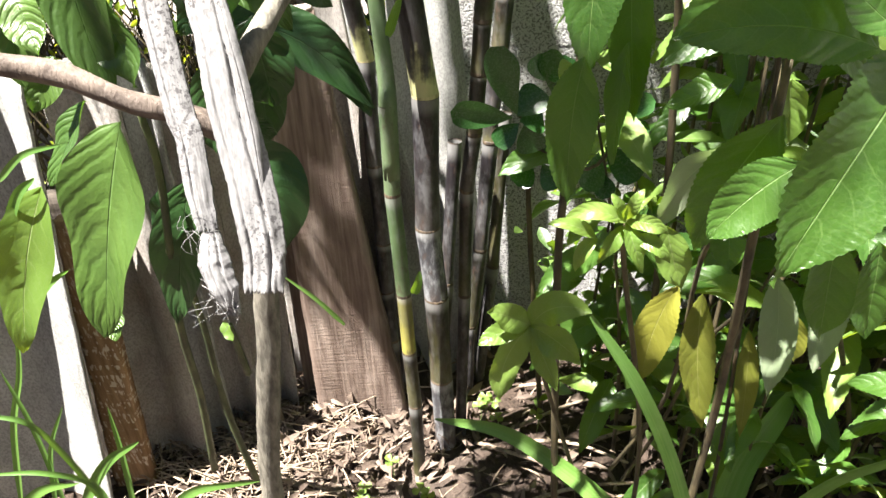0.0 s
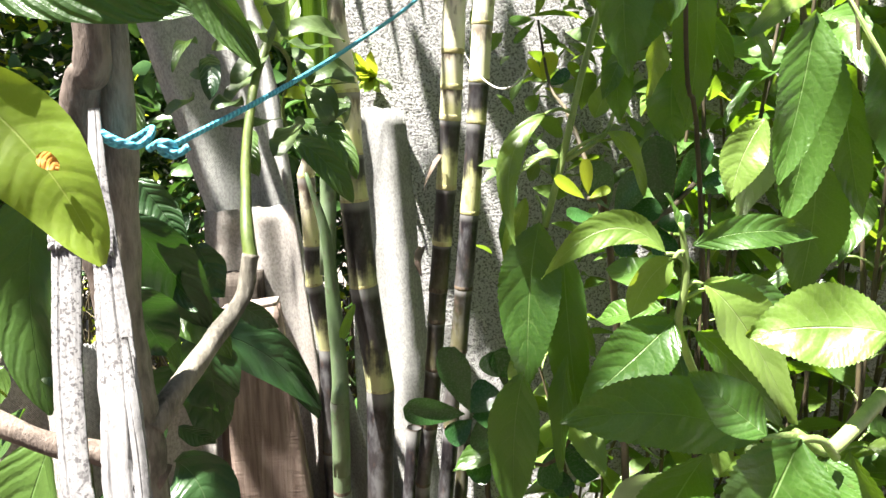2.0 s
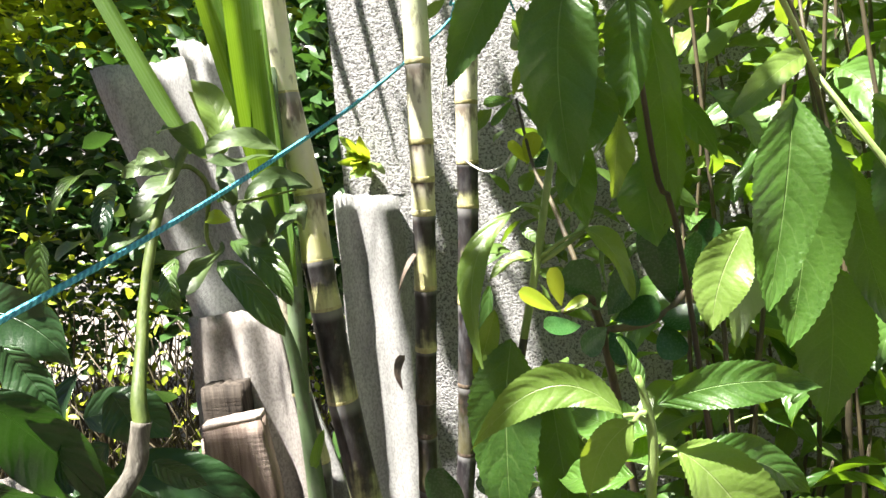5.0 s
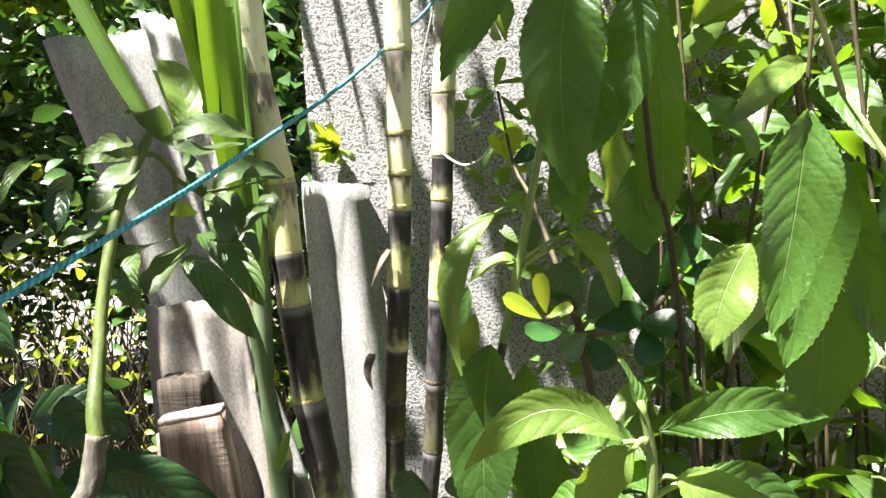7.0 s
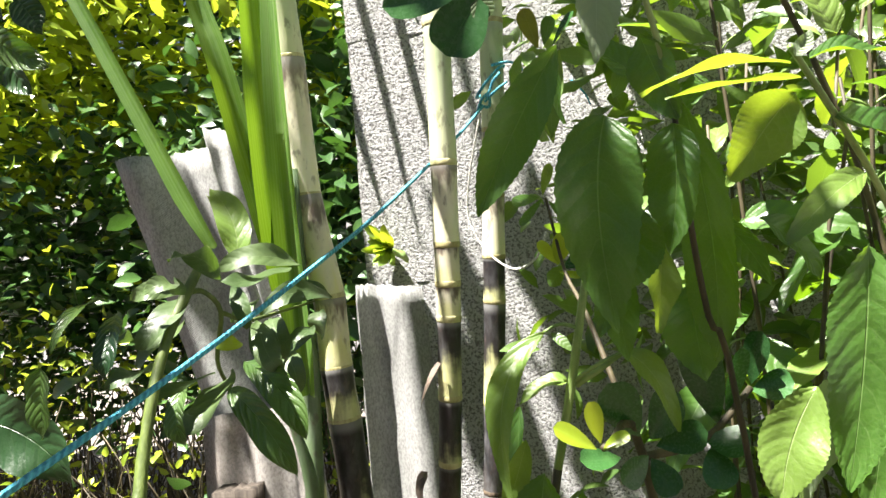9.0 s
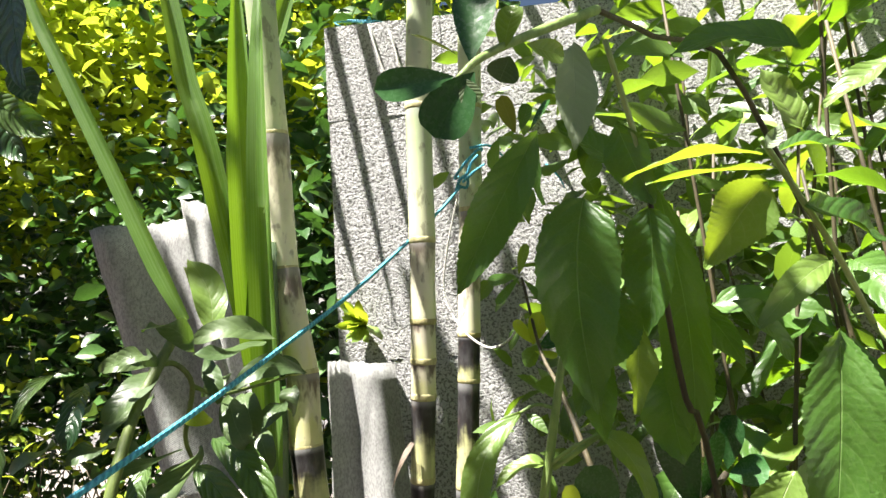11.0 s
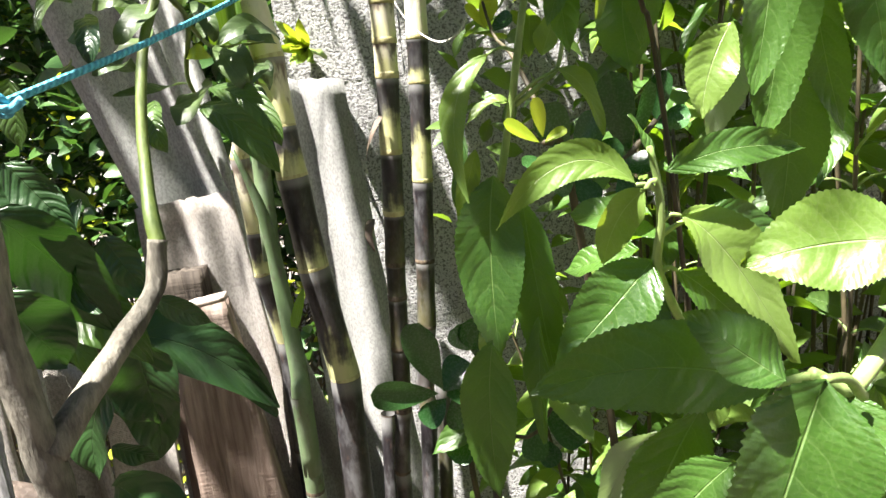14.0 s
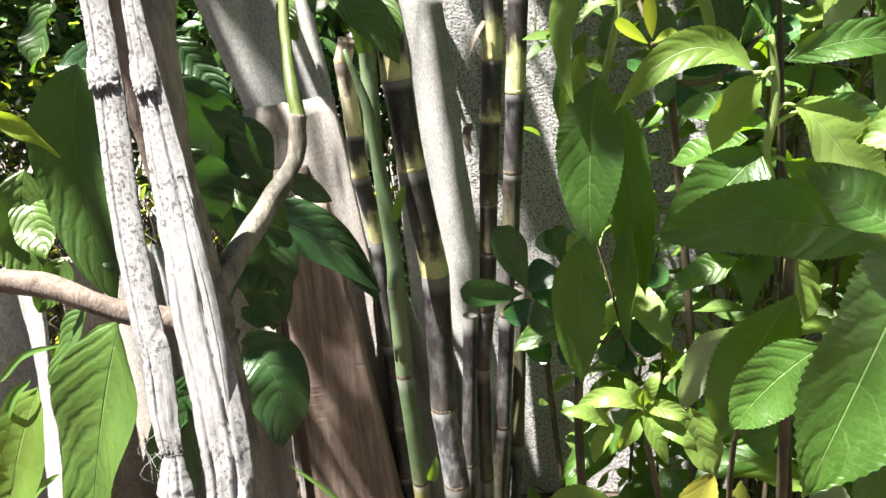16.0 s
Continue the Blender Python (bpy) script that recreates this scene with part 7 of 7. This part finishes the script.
leaf(weed, WAXY_YOUNG, (-0.076, 1.295, 1.074), (-0.090, 1.284, 1.085), (-0.105, 1.274, 1.096), 0.016, -45.7189, shape="ellipse")
leaf(weed, HERB_YOUNG_LIT, (-0.076, 1.295, 1.074), (-0.066, 1.261, 1.061), (-0.055, 1.228, 1.048), 0.019, 45.9868, shape="ellipse")

strap = thing("strap_leaf_plant", (0.320, 0.660, 0.000), "dark green strap-leaved plant", "plant")
part("blade", blade_geometry(((0.324, 0.620, 0.171), (0.272, 0.600, 0.333), (0.215, 0.580, 0.472), (0.160, 0.580, 0.564)), 0.0191, twist=20, taper=0.4), GRASS, strap)
part("blade", blade_geometry(((0.252, 0.660, 0.145), (0.177, 0.700, 0.195), (0.084, 0.740, 0.231), (-0.016, 0.780, 0.211)), 0.0270, twist=10), GRASS, strap)
part("blade", blade_geometry(((0.367, 0.660, 0.164), (0.396, 0.700, 0.228), (0.443, 0.740, 0.272), (0.469, 0.760, 0.315)), 0.0421, twist=0), GRASS, strap)
part("blade", blade_geometry(((0.405, 0.600, 0.260), (0.431, 0.580, 0.347), (0.462, 0.560, 0.403), (0.491, 0.550, 0.428)), 0.0259, twist=20), GRASS, strap)

grass = thing("grass_tuft", (-0.544, 0.620, 0.000), "tuft of narrow green grass blades", "grass")
part("blade", blade_geometry(((-0.443, 0.620, 0.195), (-0.447, 0.600, 0.319), (-0.454, 0.580, 0.399), (-0.499, 0.570, 0.421)), 0.0102, twist=10), GRASS, grass)
part("blade", blade_geometry(((-0.423, 0.600, 0.188), (-0.428, 0.600, 0.267), (-0.466, 0.580, 0.314), (-0.536, 0.570, 0.319)), 0.0095, twist=10), GRASS, grass)
part("blade", blade_geometry(((-0.495, 0.640, 0.177), (-0.436, 0.640, 0.262), (-0.380, 0.640, 0.305)), 0.0164, twist=10), GRASS, grass)
part("blade", blade_geometry(((-0.594, 0.640, 0.159), (-0.541, 0.640, 0.321), (-0.495, 0.640, 0.419), (-0.467, 0.640, 0.505)), 0.0095, twist=10), GRASS, grass)
part("blade", blade_geometry(((-0.504, 0.620, 0.191), (-0.493, 0.620, 0.345), (-0.497, 0.620, 0.442)), 0.0083, twist=10), GRASS, grass)
part("blade", blade_geometry(((-0.442, 0.660, 0.141), (-0.426, 0.660, 0.261), (-0.419, 0.660, 0.345)), 0.0091, twist=10), GRASS, grass)
part("blade", blade_geometry(((-0.520, 0.620, 0.190), (-0.486, 0.620, 0.304), (-0.442, 0.620, 0.385)), 0.0071, twist=10), GRASS, grass)
part("blade", blade_geometry(((-0.352, 0.600, 0.192), (-0.318, 0.620, 0.236), (-0.235, 0.640, 0.236)), 0.0161, twist=10), GRASS, grass)
part("blade", blade_geometry(((-0.577, 0.600, 0.178), (-0.509, 0.600, 0.252), (-0.449, 0.600, 0.272)), 0.0159, twist=10), GRASS, grass)
part("blade", blade_geometry(((-0.379, 0.600, 0.695), (-0.331, 0.580, 0.729), (-0.285, 0.570, 0.743)), 0.0068, twist=10), GRASS, grass)
part("blade", blade_geometry(((-0.364, 0.560, 0.653), (-0.327, 0.550, 0.704), (-0.305, 0.550, 0.722)), 0.0104, twist=10), GRASS, grass)
part("blade", blade_geometry(((-0.383, 0.580, 0.568), (-0.346, 0.570, 0.603), (-0.324, 0.570, 0.617)), 0.0075, twist=10), GRASS, grass)
part("blade", blade_geometry(((-0.137, 0.800, 0.371), (-0.168, 0.790, 0.422), (-0.204, 0.780, 0.467)), 0.0068, twist=10), GRASS, grass)

sucker = thing("tree_sucker", (-0.385, 0.800, 0.000), "two thin dark shoots rising before the fence", "shoot")
part("stem", tube(((-0.382, 0.780, 0.083), (-0.341, 0.740, 0.288), (-0.301, 0.680, 0.469), (-0.244, 0.630, 0.680), (-0.228, 0.600, 0.763)), (0.006, 0.0055, 0.005, 0.004, 0.003), 8), TWIG_DARK, sucker)
part("stem", tube(((-0.305, 0.760, 0.084), (-0.309, 0.740, 0.267), (-0.284, 0.700, 0.462), (-0.282, 0.680, 0.586)), (0.0055, 0.005, 0.004, 0.003), 8), TWIG_DARK, sucker)
part("stem", tube(((-0.192, 0.600, 0.465), (-0.186, 0.580, 0.522), (-0.178, 0.560, 0.563)), (0.004, 0.003), 8), TWIG_DARK, sucker)
leaf(sucker, HERB_YOUNG_LIT, (-0.178, 0.550, 0.575), (-0.173, 0.545, 0.568), (-0.168, 0.540, 0.560), 0.012, 20, face=(0.31, -1.0, 0.12))
leaf(sucker, TREE_DARK, (-0.282, 0.680, 0.586), (-0.277, 0.680, 0.617), (-0.272, 0.680, 0.648), 0.035, shape="oblong", face=(-0.13, -1.0, 0.8))
leaf(sucker, TREE_DARK, (-0.282, 0.680, 0.586), (-0.257, 0.670, 0.616), (-0.231, 0.660, 0.646), 0.041, shape="oblong", face=(-0.27, -1.0, 0.74))


# ---- undergrowth, litter ----
def build_litter():
    rng = np.random.default_rng(11)
    n = 4600
    x = rng.uniform(-0.75, 1.1, n)
    y = rng.uniform(0.30, 1.28, n)
    heap = rng.random(n) < 0.25
    x = np.where(heap, rng.normal(-0.28, 0.16, n), x)
    y = np.where(heap, rng.normal(0.90, 0.07, n), y)
    spots = np.array([(a, b, ground_height(a, b) + 0.004 + 0.012 * abs(rng.normal())) for a, b in zip(x, y)])
    solo("leaf_litter", leaf_cloud(rng, spots, (0.012, 0.040), 0.32, 0.05, 0.7), DRY, "loose litter of dry curled brown leaves on the soil", "leaf litter", "stuff")
    straws = []
    for i in range(1000):
        a, b = (rng.uniform(-0.7, 0.9), rng.uniform(0.4, 1.2)) if i % 3 == 0 else (rng.normal(-0.34, 0.11), rng.normal(0.86, 0.07))
        t = rng.uniform(0, math.pi)
        l = rng.uniform(0.02, 0.09)
        p = Vector((a, b, ground_height(a, b) + rng.uniform(0.006, 0.03)))
        q = p + Vector((math.cos(t) * l, math.sin(t) * l * 0.7, rng.uniform(-0.012, 0.012)))
        straws.append(tube((p, (p + q) / 2 + Vector((0, 0, rng.uniform(0, 0.008))), q), (rng.uniform(0.0008, 0.0022), 0.0008), 5, 3))
    solo("straw", join(*straws), STRAW, "dry stalks and straw strewn over the soil", "straw", "stuff")
    rods = []
    for i in range(26):
        a, b = rng.uniform(0.0, 0.8), rng.uniform(0.55, 1.1)
        t = rng.uniform(-0.5, 0.5)
        l = rng.uniform(0.12, 0.35)
        p = Vector((a, b, ground_height(a, b) + 0.012))
        q = p + Vector((math.cos(t) * l, math.sin(t) * l, rng.uniform(0, 0.03)))
        rods.append(tube((p, (p + q) / 2 + Vector((0, 0.01, 0.012)), q), (0.004, 0.002), 6, 5, 0.2))
    solo("fallen_twigs", join(*rods), STRAW, "fallen dry twigs on the soil", "twigs", "stuff")


build_litter()


def build_clover():
    rnd = random.Random(8)
    for cx, cy, count in ((-0.15, 0.70, 16), (0.02, 0.72, 7), (-0.09, 0.80, 5), (0.24, 0.76, 6), (0.06, 0.98, 6), (0.62, 0.86, 12), (0.50, 0.95, 10)):
        clump = thing("clover_clump", (cx, cy, ground_height(cx, cy)), "low clump of small round bright green leaves", "weed", "weeds on the soil")
        for i in range(count):
            x, y = cx + rnd.gauss(0, 0.028), cy + rnd.gauss(0, 0.022)
            z = ground_height(x, y) + rnd.uniform(0.015, 0.05)
            part("stalk", tube(((x, y, ground_height(x, y) - 0.003), (x + 0.003, y, z * 0.6), (x, y, z)), (0.0008, 0.0006), 5, 4), STEM_GREEN, clump)
            turn = rnd.uniform(0, 6.28)
            for k in range(3):
                a = turn + k * 2.094
                tip = (x + 0.014 * math.cos(a), y + 0.014 * math.sin(a), z + rnd.uniform(-0.003, 0.005))
                leaf(clump, HERB_YOUNG_LIT, (x, y, z), ((x + tip[0]) / 2, (y + tip[1]) / 2, z + 0.002), tip, 0.013, 0, "obovate", rows=5, face=(0, -0.2, 1))


build_clover()


def build_undergrowth():
    rng = np.random.default_rng(21)
    spots = clumped(rng, 900, (0.32, 0.85, 0.05), (1.3, 1.22, 1.45), 90, 0.05)
    solo("shrub_foliage", leaf_cloud(rng, spots, (0.035, 0.085), 0.34, 0.1), FILL, "tangle of narrow green leaves before the block wall", "shrub", "stuff")
    spots = clumped(rng, 330, (0.62, 0.55, 0.1), (1.3, 0.95, 1.6), 60, 0.06)
    solo("shrub_foliage", leaf_cloud(rng, spots, (0.05, 0.11), 0.34, 0.0), FILL, "mass of green herb leaves at the side of the bed", "shrub", "stuff")
    spots = clumped(rng, 320, (0.15, 0.80, 0.02), (0.75, 1.2, 0.42), 50, 0.04)
    solo("low_undergrowth", leaf_cloud(rng, spots, (0.025, 0.06), 0.4, 0.2), FILL, "low green seedlings under the herbs", "undergrowth", "stuff")
    spots = clumped(rng, 330, (0.20, 0.98, 0.50), (0.62, 1.20, 1.42), 60, 0.04)
    solo("shrub_foliage", leaf_cloud(rng, spots, (0.03, 0.075), 0.38, 0.15), FILL, "small green leaves close before the block wall", "shrub", "stuff")
    spots = clumped(rng, 360, (0.34, 0.85, 1.15), (1.3, 1.25, 1.95), 90, 0.06)
    solo("shrub_foliage", leaf_cloud(rng, spots, (0.04, 0.095), 0.32, 0.1), FILL, "upper tangle of narrow green leaves over the wall", "shrub", "stuff")
    spots = clumped(rng, 340, (0.14, 1.14, 0.75), (0.62, 1.25, 1.50), 46, 0.035)
    solo("shrub_foliage", leaf_cloud(rng, spots, (0.028, 0.06), 0.42, 0.1), FILL, "small leafy shoots against the block wall", "shrub", "stuff")
    rods = []
    for i in range(60):
        x, y = rng.uniform(0.3, 1.25), rng.uniform(0.75, 1.2)
        a = Vector((x, y, 0))
        b = a + Vector((rng.uniform(-0.08, 0.16), rng.normal() * 0.04, rng.uniform(0.6, 1.5)))
        rods.append(tube((a, (a + b) / 2 + Vector((rng.normal() * 0.04, 0, 0)), b), (0.004, 0.0016), 6, 8))
    solo("shrub_stems", join(*rods), STEM_BROWN, "thin brown shrub stems before the wall", "stems", "stuff")


build_undergrowth()


def wild_herb(x, y, top, seed, spread=0.13, size=0.11):
    """One more herb of the bed: an upright stem with pairs of hanging toothed leaves."""
    rnd = random.Random(seed)
    herb = thing("toothed_leaf_herb", (x, y, 0), "bushy herb with toothed lance-shaped leaves in bright green", "herb", "herbs by the wall")
    lean = Vector((rnd.uniform(-0.08, 0.08), rnd.uniform(-0.06, 0.04), 0))
    line = [Vector((x, y, -0.01)) + lean * (k / 4) ** 2 * 1.5 + Vector((0, 0, (top + 0.01) * k / 4)) for k in range(5)]
    part("stem", tube(line, (0.0036, 0.003, 0.0023, 0.0016), 7, 14), STEM_BROWN, herb)
    z, turn = max(0.12, top - 0.75), rnd.uniform(0, 6)
    while z < top:
        k = z / top
        at = Vector((x, y, 0)) + lean * k ** 2 * 1.5 + Vector((0, 0, z))
        for half in (0, 1):
            a = turn + half * math.pi + rnd.uniform(-0.3, 0.3)
            out = Vector((math.cos(a), math.sin(a), 0))
            reach = rnd.uniform(0.02, 0.035)
            length = size * rnd.uniform(0.6, 1.15) * (1.1 - 0.5 * max(0, k - 0.7))
            base = at + out * reach + Vector((0, 0, 0.012))
            droop = rnd.uniform(0.1, 0.9) if k < 0.93 else rnd.uniform(-0.5, 0.2)
            tip = base + (out * math.cos(droop) + Vector((0, 0, -math.sin(droop)))) * length
            middle = (base + tip) / 2 + Vector((0, 0, length * 0.12))
            part("leaf_stalk", tube((at, (at + base) / 2 + Vector((0, 0, 0.004)), base), (0.0014, 0.001), 5, 3), STEM_GREEN, herb)
            young = rnd.random() < 0.22 + 0.5 * (k > 0.85)
            leaf(herb, HERB_YOUNG_LIT if young else HERB, base, middle, tip, length * rnd.uniform(0.30, 0.40), rnd.uniform(-35, 35), teeth=9, face=(out.x * 0.5, out.y * 0.5 - 0.25, 1.0))
        z += rnd.uniform(0.045, 0.08)
        turn += 1.57 + rnd.uniform(-0.4, 0.4)


WILD = ((0.40, 0.92, 0.95), (0.52, 0.80, 1.15), (0.60, 0.98, 1.30), (0.70, 0.75, 1.05), (0.80, 0.92, 1.45), (0.46, 1.08, 0.80),
        (0.34, 0.78, 0.62), (0.58, 0.66, 0.82), (0.95, 0.85, 1.30), (0.72, 1.12, 1.40), (0.30, 1.10, 0.55), (0.86, 1.10, 1.50),
        (0.48, 0.62, 0.55), (0.40, 0.70, 0.45), (0.64, 0.84, 0.60), (0.78, 0.70, 0.62), (1.05, 1.0, 1.5), (0.55, 1.16, 1.25))
TALL = ((0.48, 0.95, 1.55), (0.62, 0.82, 1.62), (0.74, 0.96, 1.75), (0.58, 1.10, 1.70), (0.88, 0.80, 1.60), (0.42, 1.14, 1.45), (0.36, 0.96, 1.18),
        (0.70, 0.64, 1.35), (0.95, 1.05, 1.8), (0.28, 0.90, 0.72), (0.24, 1.05, 0.62), (0.44, 0.82, 0.72), (0.55, 0.74, 0.95), (0.66, 1.18, 1.0))
for number, (x, y, top) in enumerate(WILD + TALL):
    wild_herb(x, y, top, 40 + number)


def build_shade_crown():
    """Unseen leaves of the young tree, added along the sun's rays to dapple the light."""
    # parts of the bed these leaves are placed to shade: low, high, leaves, knots, reach, leaf length, height of the
    # leaves
    shade = (((-0.70, 1.0, 0.50), (-0.24, 1.15, 1.50), 175, 165, 0.03, 0.11, 2.6),
             ((0.24, 0.36, 0.50), (0.72, 0.62, 1.10), 20, 18, 0.03, 0.042, 1.8),
             ((0.12, 0.54, 0.93), (0.48, 0.70, 1.16), 58, 50, 0.02, 0.042, 1.7),
             ((0.22, 0.36, 0.0), (0.80, 0.95, 0.62), 40, 36, 0.03, 0.07, 2.2),
             ((0.10, 1.28, 0.40), (0.55, 1.3, 1.02), 46, 44, 0.03, 0.13, 2.6),
             ((0.16, 1.28, 1.06), (0.70, 1.3, 1.50), 10, 10, 0.03, 0.11, 2.6),
             ((0.14, 0.70, 0.55), (0.60, 0.95, 0.92), 34, 30, 0.03, 0.08, 2.3),
             ((-0.36, 0.95, 0.20), (-0.10, 1.1, 0.85), 30, 30, 0.03, 0.11, 2.6),
             ((0.0, 0.45, 0.0), (0.75, 1.12, 0.05), 150, 130, 0.04, 0.11, 2.6),
             ((-1.8, 1.6, 0.45), (-0.35, 2.1, 1.20), 210, 120, 0.08, 0.14, 2.6))
    # gaps left among them so the sun reaches chosen places: x from, to, y, z from, to
    gaps = ((-0.12, -0.01, 0.37, 0.62, 1.05), (0.14, 0.32, 0.51, 0.84, 0.97), (-0.08, 0.02, 1.18, 0.50, 1.05), (-0.08, 0.14, 0.95, 0.65, 1.30), (-0.19, -0.16, 1.00, 0.72, 0.82), (0.23, 0.33, 0.41, 0.86, 0.93), (0.22, 0.60, 0.50, 1.14, 1.30), (-0.44, -0.22, 0.86, 0.0, 0.1), (-0.50, -0.34, 0.89, 0.25, 0.55),
            (-0.40, -0.16, 0.55, 0.52, 0.80), (-0.09, -0.03, 0.50, 0.82, 0.97), (-0.14, -0.06, 0.46, 0.60, 1.10))
    leaves = []
    for i, (low, high, count, knots, reach, length, height) in enumerate(shade):
        rng = np.random.default_rng(31 + i)
        spots = clumped(rng, count, low, high, knots, reach)
        spots = spots + np.array(SUN_DIR)[None, :] * ((height - spots[:, 2:3]) / SUN_DIR.z) + rng.normal(size=(count, 3)) * 0.04
        keep = np.ones(count, dtype=bool)
        for x0, x1, y, z0, z1 in gaps:
            q = spots - np.array(SUN_DIR)[None, :] * ((spots[:, 1:2] - y) / SUN_DIR.y)
            keep &= ~((q[:, 0] > x0 - 0.075) & (q[:, 0] < x1 + 0.075) & (q[:, 2] > z0 - 0.085) & (q[:, 2] < z1 + 0.085))
        spots = spots[keep]
        leaves.append(leaf_cloud(rng, spots, (length * 0.7, length * 1.25), 0.46, -0.2))
    part("crown", join(*leaves), TREE_LEAF, tree)


build_shade_crown()
build_wall()
